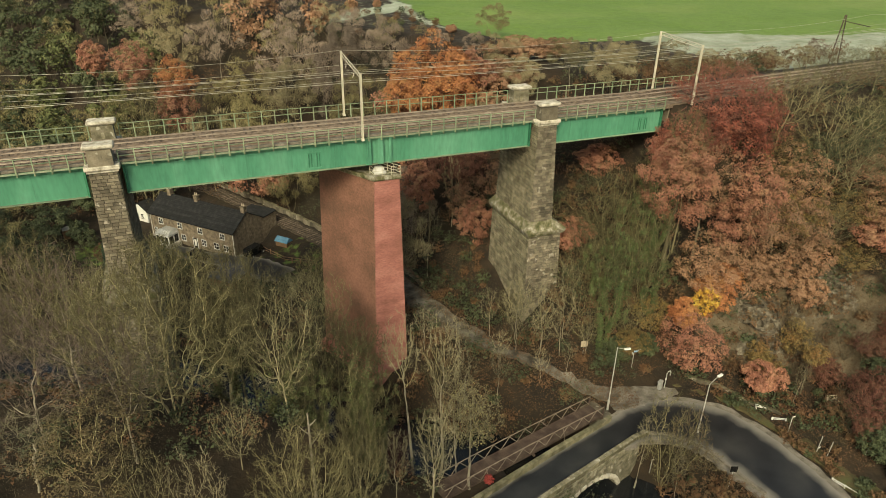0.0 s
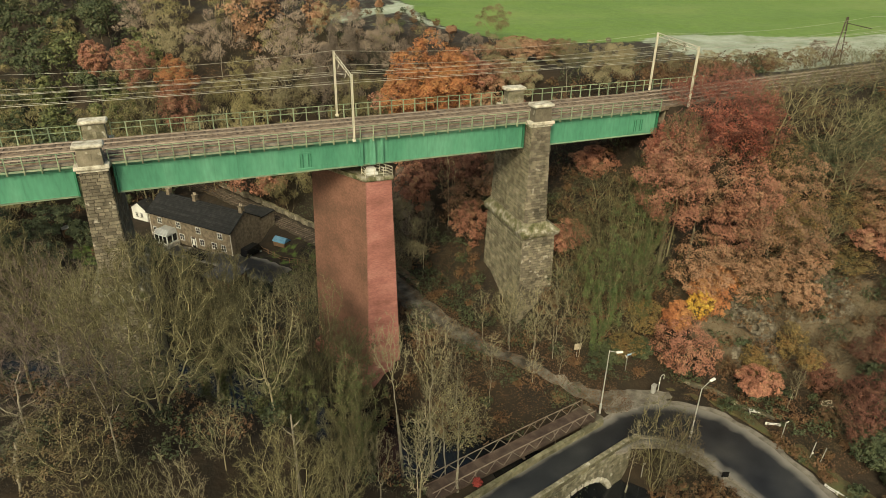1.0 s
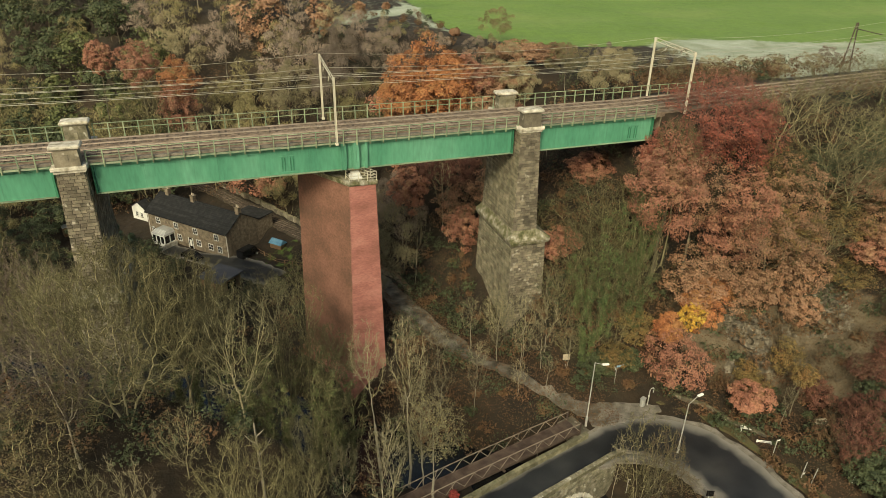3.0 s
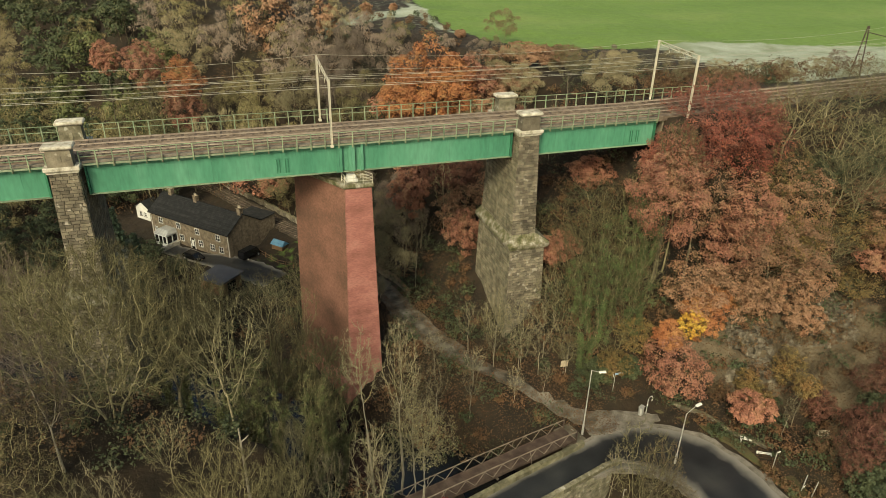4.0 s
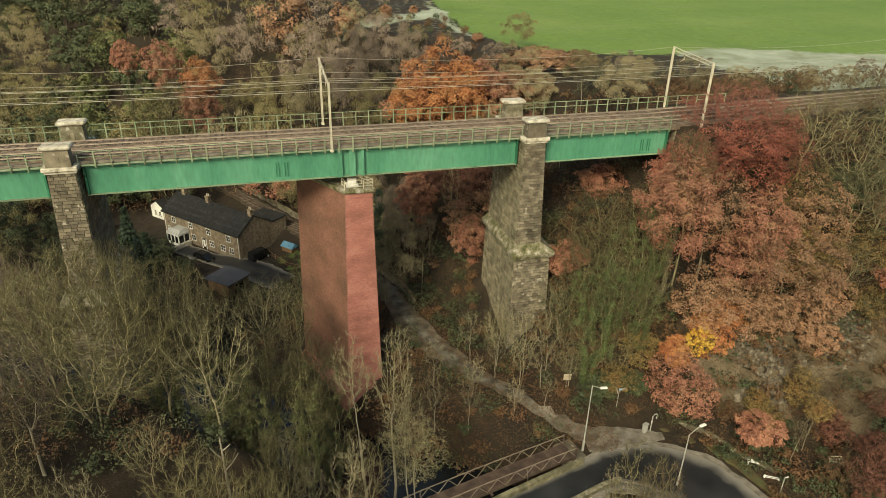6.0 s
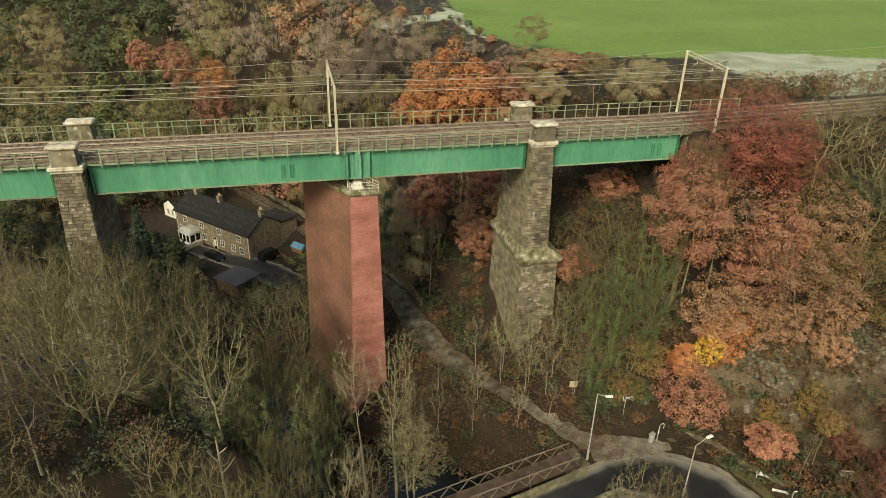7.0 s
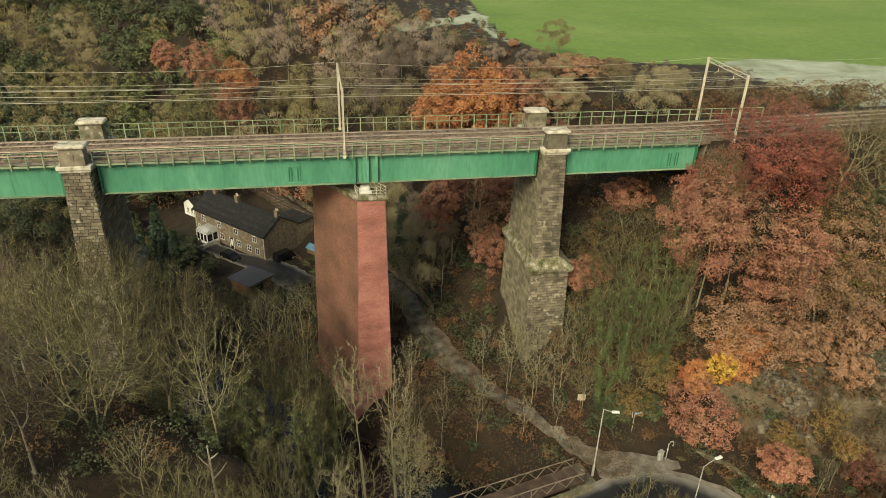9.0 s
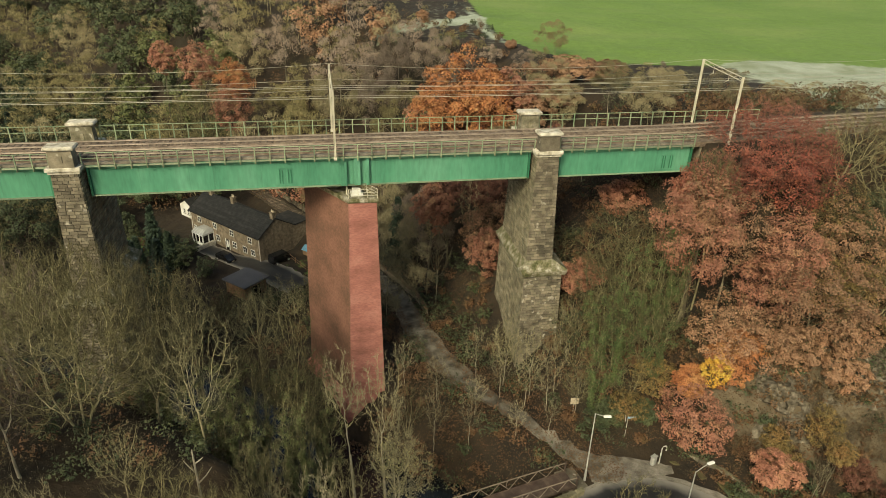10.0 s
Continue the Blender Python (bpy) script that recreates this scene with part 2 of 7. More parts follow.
def ground_material():
    """Leaf litter, with grass, frost and rock where the cover attribute says so."""
    m = bpy.data.materials.new("valley_ground")
    m.use_nodes = True
    n, l = m.node_tree.nodes, m.node_tree.links
    b = n["Principled BSDF"]
    b.inputs["Roughness"].default_value = 0.95
    geo = n.new("ShaderNodeNewGeometry")

    def noise_tex(size, detail=6):
        t = n.new("ShaderNodeTexNoise")
        t.inputs["Scale"].default_value, t.inputs["Detail"].default_value = 1 / size, detail
        l.new(geo.outputs["Position"], t.inputs["Vector"])
        return t.outputs["Fac"]

    def ramp(fac, *cols, lo=0.3, hi=0.7):
        r = n.new("ShaderNodeValToRGB")
        for i, c in enumerate(cols):
            p = lo + (hi - lo) * i / (len(cols) - 1)
            e = r.color_ramp.elements[i] if i < 2 else r.color_ramp.elements.new(p)
            e.position, e.color = p, (*c, 1)
        l.new(fac, r.inputs["Fac"])
        return r.outputs[0]

    def mix(fac, a, c, mode="MIX"):
        x = n.new("ShaderNodeMix")
        x.data_type, x.blend_type = "RGBA", mode
        if isinstance(fac, float):
            x.inputs["Factor"].default_value = fac
        else:
            l.new(fac, x.inputs["Factor"])
        l.new(a, x.inputs[6])
        l.new(c, x.inputs[7])
        return x.outputs[2]

    broad, mid, fine = noise_tex(9), noise_tex(1.6), noise_tex(0.16, 4)
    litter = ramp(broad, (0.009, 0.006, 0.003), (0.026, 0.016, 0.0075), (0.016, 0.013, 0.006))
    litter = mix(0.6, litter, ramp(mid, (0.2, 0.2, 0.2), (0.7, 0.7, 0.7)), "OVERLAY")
    grass = ramp(noise_tex(34), (0.1, 0.175, 0.032), (0.125, 0.205, 0.042), (0.165, 0.23, 0.06))
    grass = mix(0.25, grass, ramp(mid, (0.3, 0.3, 0.3), (0.65, 0.65, 0.65)), "OVERLAY")
    frost = ramp(noise_tex(5), (0.2, 0.235, 0.15), (0.37, 0.405, 0.33))
    rockc = ramp(noise_tex(2.5), (0.045, 0.035, 0.022), (0.095, 0.074, 0.047), (0.15, 0.123, 0.083))
    at = n.new("ShaderNodeAttribute")
    at.attribute_name = "cover"
    sep = n.new("ShaderNodeSeparateColor")
    l.new(at.outputs["Color"], sep.inputs[0])

    def edge(ch):
        add = n.new("ShaderNodeMath")
        add.operation = "ADD"
        l.new(sep.outputs[ch], add.inputs[0])
        l.new(mid, add.inputs[1])
        r = n.new("ShaderNodeMapRange")
        r.inputs["From Min"].default_value, r.inputs["From Max"].default_value = 0.85, 1.15
        l.new(add.outputs[0], r.inputs["Value"])
        return r.outputs[0]

    c = mix(edge(2), litter, rockc)
    c = mix(edge(0), c, grass)
    c = mix(edge(1), c, frost)
    c = mix(0.35, c, ramp(fine, (0.25, 0.25, 0.25), (0.75, 0.75, 0.75)), "OVERLAY")
    l.new(c, b.inputs["Base Color"])
    bp = n.new("ShaderNodeBump")
    bp.inputs["Strength"].default_value, bp.inputs["Distance"].default_value = 0.9, 0.35
    l.new(mid, bp.inputs["Height"])
    l.new(bp.outputs[0], b.inputs["Normal"])
    return m


M["ground"] = ground_material()


def dust_edges():
    """Pale grit gathers on the asphalt towards its edges, by the dust attribute of the strip."""
    m = M["asphalt"]
    n, l = m.node_tree.nodes, m.node_tree.links
    b = n["Principled BSDF"]
    was = b.inputs["Base Color"].links[0].from_socket
    at = n.new("ShaderNodeAttribute")
    at.attribute_name = "dust"
    t = n.new("ShaderNodeTexNoise")
    t.inputs["Scale"].default_value, t.inputs["Detail"].default_value = 0.5, 5
    g = n.new("ShaderNodeNewGeometry")
    l.new(g.outputs["Position"], t.inputs["Vector"])
    add = n.new("ShaderNodeMath")
    add.operation = "MULTIPLY_ADD"
    add.inputs[1].default_value = 0.7
    l.new(t.outputs["Fac"], add.inputs[0])
    l.new(at.outputs["Fac"], add.inputs[2])
    r = n.new("ShaderNodeMapRange")
    r.inputs["From Min"].default_value, r.inputs["From Max"].default_value = 0.78, 1.3
    l.new(add.outputs[0], r.inputs["Value"])
    x = n.new("ShaderNodeMix")
    x.data_type = "RGBA"
    l.new(r.outputs[0], x.inputs["Factor"])
    l.new(was, x.inputs[6])
    x.inputs[7].default_value = (0.2, 0.185, 0.16, 1)
    l.new(x.outputs[2], b.inputs["Base Color"])
    ro = n.new("ShaderNodeMapRange")
    ro.inputs["To Min"].default_value, ro.inputs["To Max"].default_value = 0.38, 0.9
    l.new(r.outputs[0], ro.inputs["Value"])
    l.new(ro.outputs[0], b.inputs["Roughness"])


dust_edges()


# ---- mesh helpers ----
def mesh_from(name, verts, faces, mat, smooth=False):
    me = bpy.data.meshes.new(name)
    me.from_pydata([tuple(v) for v in verts], [], [tuple(f) for f in faces])
    me.materials.append(M[mat] if isinstance(mat, str) else mat)
    if smooth:
        me.polygons.foreach_set("use_smooth", [True] * len(me.polygons))
    me.update()
    return me


def part(name, bm, mat, parent=None, label=""):
    """One mesh object out of a bmesh (or a ready mesh), under its thing."""
    if isinstance(bm, bmesh.types.BMesh):
        bmesh.ops.recalc_face_normals(bm, faces=bm.faces[:])
        me = bpy.data.meshes.new(name)
        bm.to_mesh(me)
        bm.free()
        me.materials.append(M[mat])
    else:
        me = bm
    ob = new(name, me)
    if parent:
        ob.parent = parent
    if label:
        tagged(ob, label)
    return ob


def thing(name, label, category, at=(0, 0, 0), rz=0, group="", kind=""):
    ob = new(name)
    ob.matrix_world = pose(*at, 0, 0, rz)
    return tagged(ob, label, category, group, kind)


def box(bm, x0, x1, y0, y1, z0, z1, bevel=0.0):
    vs = [bm.verts.new((x, y, z)) for z in (z0, z1) for y in (y0, y1) for x in (x0, x1)]
    fs = [bm.faces.new([vs[i] for i in f]) for f in ((0, 2, 3, 1), (4, 5, 7, 6), (0, 1, 5, 4), (1, 3, 7, 5), (3, 2, 6, 7), (2, 0, 4, 6))]
    if bevel:
        es = list({e for f in fs for e in f.edges})
        bmesh.ops.bevel(bm, geom=es, offset=bevel, segments=1, affect="EDGES")
    return vs


def boxed(*a, bevel=0.0):
    bm = bmesh.new()
    box(bm, *a, bevel=bevel)
    return bm


def frustum(bm, plan0, z0, plan1, z1):
    """A solid between two plans of corners at two heights."""
    lo = [bm.verts.new((x, y, z0)) for x, y in plan0]
    hi = [bm.verts.new((x, y, z1)) for x, y in plan1]
    k = len(lo)
    bm.faces.new(lo[::-1])
    bm.faces.new(hi)
    for i in range(k):
        bm.faces.new((lo[i], lo[(i + 1) % k], hi[(i + 1) % k], hi[i]))


def tube(bm, pts, r, sides=6, r1=None):
    """A round bar along points."""
    pts = [Vector(p) for p in pts]
    rings = []
    for i, p in enumerate(pts):
        d = (pts[min(i + 1, len(pts) - 1)] - pts[max(i - 1, 0)]).normalized()
        u = d.cross(Vector((0, 0, 1)) if abs(d.z) < 0.9 else Vector((1, 0, 0))).normalized()
        v = d.cross(u)
        rr = r if r1 is None else r + (r1 - r) * i / (len(pts) - 1)
        rings.append([bm.verts.new(p + (u * math.cos(a) + v * math.sin(a)) * rr) for a in (2 * math.pi * k / sides for k in range(sides))])
    for a, b in zip(rings, rings[1:]):
        for k in range(sides):
            bm.faces.new((a[k], a[(k + 1) % sides], b[(k + 1) % sides], b[k]))
    bm.faces.new(rings[0][::-1])
    bm.faces.new(rings[-1])


def tubed(pts, r, sides=6, r1=None):
    bm = bmesh.new()
    tube(bm, pts, r, sides, r1)
    return bm


# ---- lie of the land ----
def along(line, x, y):
    """Distance to a polyline, side (positive to its right) and how far along the nearest place lies."""
    x, y = np.asarray(x, float), np.asarray(y, float)
    best = np.full(x.shape, 1e9)
    side, run = np.zeros(x.shape), np.zeros(x.shape)
    total = 0.0
    for (ax, ay), (bx, by) in zip(line, line[1:]):
        dx, dy = bx - ax, by - ay
        ln = math.hypot(dx, dy)
        u = np.clip(((x - ax) * dx + (y - ay) * dy) / ln ** 2, 0, 1)
        d = np.hypot(x - ax - u * dx, y - ay - u * dy)
        s = -(dx * (y - ay) - dy * (x - ax))
        near = d < best
        best, side, run = np.where(near, d, best), np.where(near, np.sign(s), side), np.where(near, total + u * ln, run)
        total += ln
    return best, side, run


def smooth(a, b, v):
    u = np.clip((v - a) / (b - a), 0, 1)
    return u * u * (3 - 2 * u)


FOOT = [(92, 10), (80, 34), (74, 46), (65, 50.5), (57, 57), (49, 60.5), (42, 67), (37, 78), (34, 90), (27, 119), (17, 137), (6, 153), (-14, 172), (-40, 205), (-80, 250), (-150, 330)]
RIVER = [(-160, 200), (-70, 128), (-30, 101), (-8, 88), (7, 75), (19, 63), (29, 56), (37, 49), (45, 39), (52, 26), (60, 0), (75, -60)]
RAILWAY = [(62, 77), (80, 78.4), (97, 80.2), (114, 81.8), (135, 83.8), (165, 87), (230, 95), (400, 118)]
MEADOW = [(76, 330), (66, 215), (63, 193), (61, 172), (60, 152), (62.5, 140), (68, 130), (79, 125.5), (88, 123.3), (112, 123.6), (131, 117), (152, 111), (200, 122), (500, 210)]
ROAD = [(-30, 30), (10, 39.8), (24, 44), (34, 46.9), (42.5, 49.2), (48, 50.0), (52.5, 48.8), (55.6, 45.6), (56.6, 40.5), (57, 34), (56, 20), (50, -20)]
ROAD_HALF = [2.1, 2.1, 2.1, 2.1, 2.1, 3.0, 4.0, 4.3, 4.2, 3.9, 3.6, 3.5]
LANE = [(47.5, 54.8), (44, 58), (40, 62.5), (36, 67.5), (33, 74), (30.5, 82), (29.5, 92), (26, 106), (20.5, 119), (13, 134), (4, 150), (-12, 166)]


def lane_z(y):
    return 0.2 + 1.9 * smooth(56, 64, y) - 3.4 * smooth(82, 118, y)


def height(x, y, rough=True):
    x, y = np.asarray(x, float), np.asarray(y, float)
    df, sf, _ = along(FOOT, x, y)
    s = df * sf
    dr, sr, _ = along(RIVER, x, y)
    floor = -3.4 + 4.4 * smooth(108, 72, y) * smooth(5, 30, x) - 2.5 * smooth(40, 20, y) * smooth(30, 60, x)
    west = np.where(sr > 0, dr, 0)
    floor = floor + np.clip(0.22 * (west - 9), 0, 16) + 14 * smooth(8, 19, west) * smooth(72, 60, y) * smooth(20, 8, x)
    top = 31 + 0.012 * np.clip(y - 130, 0, 600) - 8 * smooth(40, -60, x) * smooth(120, 200, y)
    u = np.clip(s / 31, 0, 1)
    hill = (top - floor) * (u ** 0.85) * (1 - 0.15 * u * (1 - u))
    z = floor + np.where(s > 0, hill, 0)
    if rough:
        wob = np.array([noise.noise(Vector((a * 0.09, b * 0.09, 3.1))) + 0.5 * noise.noise(Vector((a * 0.25, b * 0.25, 7.7))) for a, b in zip(x.ravel(), y.ravel())]).reshape(x.shape)
        z = z + wob * (0.5 + 1.3 * smooth(2, 10, s) * smooth(33, 22, s)) * smooth(500, 200, np.hypot(x, y))
    z = z - np.where(dr < 14, (z + 6.8) * smooth(9, 4, dr), 0)
    dw, sw, _ = along(RAILWAY, x, y)
    z = np.where((sw > 0) & (x > 60), np.minimum(z, np.maximum(32.3 - 0.8 * np.maximum(dw - 5.5, 0), 21 - 0.25 * np.maximum(dw - 20, 0))), z)
    z = z + (32.3 - z) * smooth(11, 5.5, dw) * smooth(61, 64, x)
    dl, _, _ = along(LANE, x, y)
    z = z + (lane_z(y) - 0.12 - z) * smooth(6, 2.6, dl)
    dd, _, rr = along(ROAD, x, y)
    span = (rr > 62) & (rr < 87)
    flat = smooth(9, 5, dd) * np.where(span & (dr < 10), 0, 1)
    z = z + (road_z(rr) - 0.15 - z) * flat
    z = np.where(dd < 7.5, np.minimum(z, road_z(rr) - 0.3), z)
    far = np.hypot(x - 30, y - 60)
    z = z + 22 * smooth(230, 420, far) * smooth(120, 260, y) * smooth(-10, 60, -x) + 16 * smooth(240, 600, far) * smooth(60, -60, x)
    z = z + 120 * smooth(500, 1600, far)
    return z


def road_z(run):
    return 0.0 - 5.0 * smooth(118, 170, run)


GRID = {}


def ground_z(x, y):
    """The ground's height at a place, on the built sheet."""
    xs, ys, Z = GRID["x"], GRID["y"], GRID["z"]
    i = int(np.clip(np.searchsorted(xs, x) - 1, 0, len(xs) - 2))
    j = int(np.clip(np.searchsorted(ys, y) - 1, 0, len(ys) - 2))
    u, v = (x - xs[i]) / (xs[i + 1] - xs[i]), (y - ys[j]) / (ys[j + 1] - ys[j])
    return float(Z[j, i] * (1 - u) * (1 - v) + Z[j, i + 1] * u * (1 - v) + Z[j + 1, i] * (1 - u) * v + Z[j + 1, i + 1] * u * v)


def build_ground():
    inner = np.arange(-70, 150.1, 2.0)
    outer = np.array([6, 13, 22, 34, 50, 75, 110, 160, 240, 360, 520, 760, 1100, 1600, 2400.0])
    xs = np.concatenate([-70 - outer[::-1], inner, 150 + outer])
    inner = np.arange(10, 250.1, 2.0)
    ys = np.concatenate([10 - outer[::-1], inner, 250 + outer])
    X, Y = np.meshgrid(xs, ys)
    Z = height(X, Y)
    GRID["x"], GRID["y"], GRID["z"] = xs, ys, Z
    nx, ny = len(xs), len(ys)
    me = bpy.data.meshes.new("ground")
    verts = np.stack([X, Y, Z], -1).reshape(-1, 3)
    faces = [(j * nx + i, j * nx + i + 1, (j + 1) * nx + i + 1, (j + 1) * nx + i) for j in range(ny - 1) for i in range(nx - 1)]
    me.from_pydata(verts.tolist(), [], faces)
    me.polygons.foreach_set("use_smooth", [True] * len(me.polygons))
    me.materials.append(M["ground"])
    # cover: meadow, frost, rock
    de, se, _ = along(MEADOW, X, Y)
    dw, sw, _ = along(RAILWAY, X, Y)
    meadow = np.where((se < 0) & (X > 30), smooth(-1, 3, de), 0.0)
    lawn = smooth(9, 6, np.hypot((X - 17) / 1.0, (Y - 113) / 0.8)) + 1.4 * smooth(8, 5, np.hypot(X + 17, Y - 129))
    frost = smooth(90, 104, X) * smooth(8, 12, dw) * np.where(sw > 0, 0, 1) * np.where(se < 0, smooth(7, 1, de), 1) * smooth(175, 150, X)
    frost = frost + 0.5 * smooth(2.5, 0.5, np.abs(de)) * smooth(85, 70, X) * smooth(138, 150, Y) * smooth(215, 190, Y)
    frost = frost + 0.7 * smooth(6, 2.5, along([(36, 166), (44, 172), (60, 183)], X, Y)[0])
    frost = frost + 0.3 * np.where(se > 0, smooth(26, 14, de), 0) * smooth(140, 152, Y) * smooth(240, 205, Y)
    df, sf, _ = along(FOOT, X, Y)
    rock = np.where((sf > 0) & (X > 61) & (Y < 64), smooth(0.5, 2, df) * smooth(13, 9, df), 0)
    col = np.stack([np.clip(meadow + 0.35 * lawn, 0, 1), np.clip(frost, 0, 1), np.clip(rock, 0, 1), np.ones_like(X)], -1).reshape(-1, 4)
    at = me.color_attributes.new("cover", "FLOAT_COLOR", "POINT")
    at.data.foreach_set("color", col.astype(np.float32).ravel())
    me.update()
    return tagged(new("ground", me), "leaf-littered wooded valley floor and slopes with a green meadow", "ground", kind="structure")


build_ground()


def ribbon(name, line, half, zf, mat, label, category, step=1.0, lift=0.0, thick=0.25, jag=0.0):
    """A strip that follows a line, with a thickness."""
    pts = []
    for (a, b), (ha, hb) in zip(zip(line, line[1:]), zip(half, half[1:])):
        k = max(1, int(math.hypot(b[0] - a[0], b[1] - a[1]) / step))
        pts += [(a[0] + (b[0] - a[0]) * i / k, a[1] + (b[1] - a[1]) * i / k, ha + (hb - ha) * i / k) for i in range(k)]
    pts.append((*line[-1], half[-1]))
    arr = np.array(pts)
    for _ in range(6):
        arr[1:-1] = (arr[:-2] + 2 * arr[1:-1] + arr[2:]) / 4
    d = np.gradient(arr[:, :2], axis=0)
    d /= np.linalg.norm(d, axis=1)[:, None]
    nrm = np.stack([-d[:, 1], d[:, 0]], -1)
    rng = np.random.default_rng(5)
    j = rng.normal(0, jag, (len(arr), 2)) if jag else np.zeros((len(arr), 2))
    vs, fs, dust = [], [], []
    cols = [-1, -0.85, -0.65, -0.4, 0, 0.4, 0.65, 0.85, 1]
    k = len(cols) + 2
    for i, (x, y, h) in enumerate(arr):
        for u in cols:
            w = h + j[i, 0 if u > 0 else 1] * abs(u)
            p = arr[i, :2] + nrm[i] * w * u
            vs.append((*p, zf(*p, i, arr) + lift))
            dust.append(max(0.0, abs(u) - 0.35) / 0.65)
        for u in (1, -1):
            p = arr[i, :2] + nrm[i] * (h + j[i, 0 if u > 0 else 1]) * u
            vs.append((*p, zf(*p, i, arr) + lift - thick))
            dust.append(1.0)
    for i in range(len(arr) - 1):
        a, b = k * i, k * i + k
        for q in range(k):
            fs.append((a + q, b + q, b + (q + 1) % k, a + (q + 1) % k))
    me = mesh_from(name, vs, fs, mat)
    me.attributes.new("dust", "FLOAT", "POINT").data.foreach_set("value", dust)
    return tagged(new(name, me), label, category, kind="structure")


def road_height(x, y, i, arr):
    return float(road_z(along(ROAD, np.array([x]), np.array([y]))[2])[0])


wide = [h + 0.9 if 4 < i else h for i, h in enumerate(ROAD_HALF)]
ribbon("road_verge", ROAD, wide, road_height, "verge", "pale gritty edge along the asphalt road", "road edge", lift=-0.02, jag=0.18)
ribbon("road", ROAD, ROAD_HALF, road_height, "asphalt", "dark damp asphalt road bending sharply below the viaduct", "road", lift=0.01, jag=0.06)
ribbon("lane", LANE[:8], [1.5, 0.8, 0.9, 1.4, 2.1, 2.0, 1.7, 1.5], lambda x, y, i, arr: float(lane_z(y)), "gravel", "grey gravel lane running under the viaduct", "lane", jag=0.25)
ribbon("grass_verge", [(55.2, 55.9), (58.3, 54.0), (61.2, 50.8), (62.8, 46.8), (63.6, 41.5), (64.0, 35.0), (63.4, 27.0)], [0.6, 1.4, 1.6, 1.6, 1.6, 1.6, 1.6], lambda x, y, i, arr: float(road_z(along(ROAD, np.array([x]), np.array([y]))[2])[0]) + 0.03, "verge_grass", "rough brown grass verge round the bend", "verge", step=0.8, thick=0.6, jag=0.2)
ribbon("side_track_bed", LANE[7:], [1.9] * 5, lambda x, y, i, arr: float(lane_z(y)), "track_earth", "brown earthy bed of a single railway track behind the cottages", "track bed", jag=0.15)
ribbon("gravel_apron", [(45.8, 54.9), (48.5, 54.6), (52, 54.2), (55.5, 53.4)], [1.9, 2.2, 1.4, 0.6], lambda x, y, i, arr: 0.06, "verge", "pale gravel apron where the lane meets the road", "gravel", step=0.6, jag=0.15)
ribbon("water", RIVER, [5.2] * 7 + [5.0] * 5, lambda x, y, i, arr: -5.4, "water", "dark river water in a deep wooded gorge", "river", thick=0.1)

# ---- viaduct ----
X0, X1 = -62.0, 63.0
PIERS = (-7.9, 43.7)
rng = np.random.default_rng(11)


def unit_block():
    """A stone with a chamfered outer face: x along the face, y outwards, z up, one metre each way."""
    a, c = 0.5, 0.455
    v = [(-a, 0, -a), (a, 0, -a), (a, 0, a), (-a, 0, a), (-a, 0.75, -a), (a, 0.75, -a), (a, 0.75, a), (-a, 0.75, a), (-c, 1, -c), (c, 1, -c), (c, 1, c), (-c, 1, c)]
    f = [(4, 5, 9, 8), (5, 6, 10, 9), (6, 7, 11, 10), (7, 4, 8, 11), (8, 9, 10, 11), (0, 1, 5, 4), (1, 2, 6, 5), (2, 3, 7, 6), (3, 0, 4, 7)]
    return v, f


BV, BF = unit_block()


def courses(a0, b0, z0, a1, b1, z1, out, course=0.38, length=0.75, gap=0.045):
    """Blocks that face the wall between two lower and two upper corners; yields a matrix for each."""
    k = max(1, round((z1 - z0) / course))
    o = Vector((*out, 0)).normalized()
    for i in range(k):
        u = (i + 0.5) / k
        a, b = Vector(a0).lerp(Vector(a1), u), Vector(b0).lerp(Vector(b1), u)
        w, h = (b - a).length, (z1 - z0) / k
        t = -(i % 2) * 0.5 * length
        while t < w - 0.05:
            ln = length * rng.uniform(0.7, 1.35)
            s, e = max(t, 0), min(t + ln, w)
            if w - e < 0.25:
                e = w
            t = e
            if e - s < 0.12:
                continue
            c = a.lerp(b, (s + e) / 2 / w)
            d = rng.uniform(0.09, 0.14)
            ux = (b - a).normalized()
            yield Matrix(((ux.x * (e - s - gap), o.x * d, 0, c.x - o.x * 0.04), (ux.y * (e - s - gap), o.y * d, 0, c.y - o.y * 0.04), (0, 0, h - gap, z0 + (i + 0.5) * h), (0, 0, 0, 1)))


def joined_blocks(mats, mat):
    base = np.array([(*v, 1) for v in BV])
    vs, fs = [], []
    for m in mats:
        k = len(vs)
        vs += (base @ np.array(m).T)[:, :3].tolist()
        fs += [tuple(i + k for i in f) for f in BF]
    return mesh_from("side_masonry", vs, fs, mat)


BLOCK = mesh_from("stone_block", BV, BF, "stone")


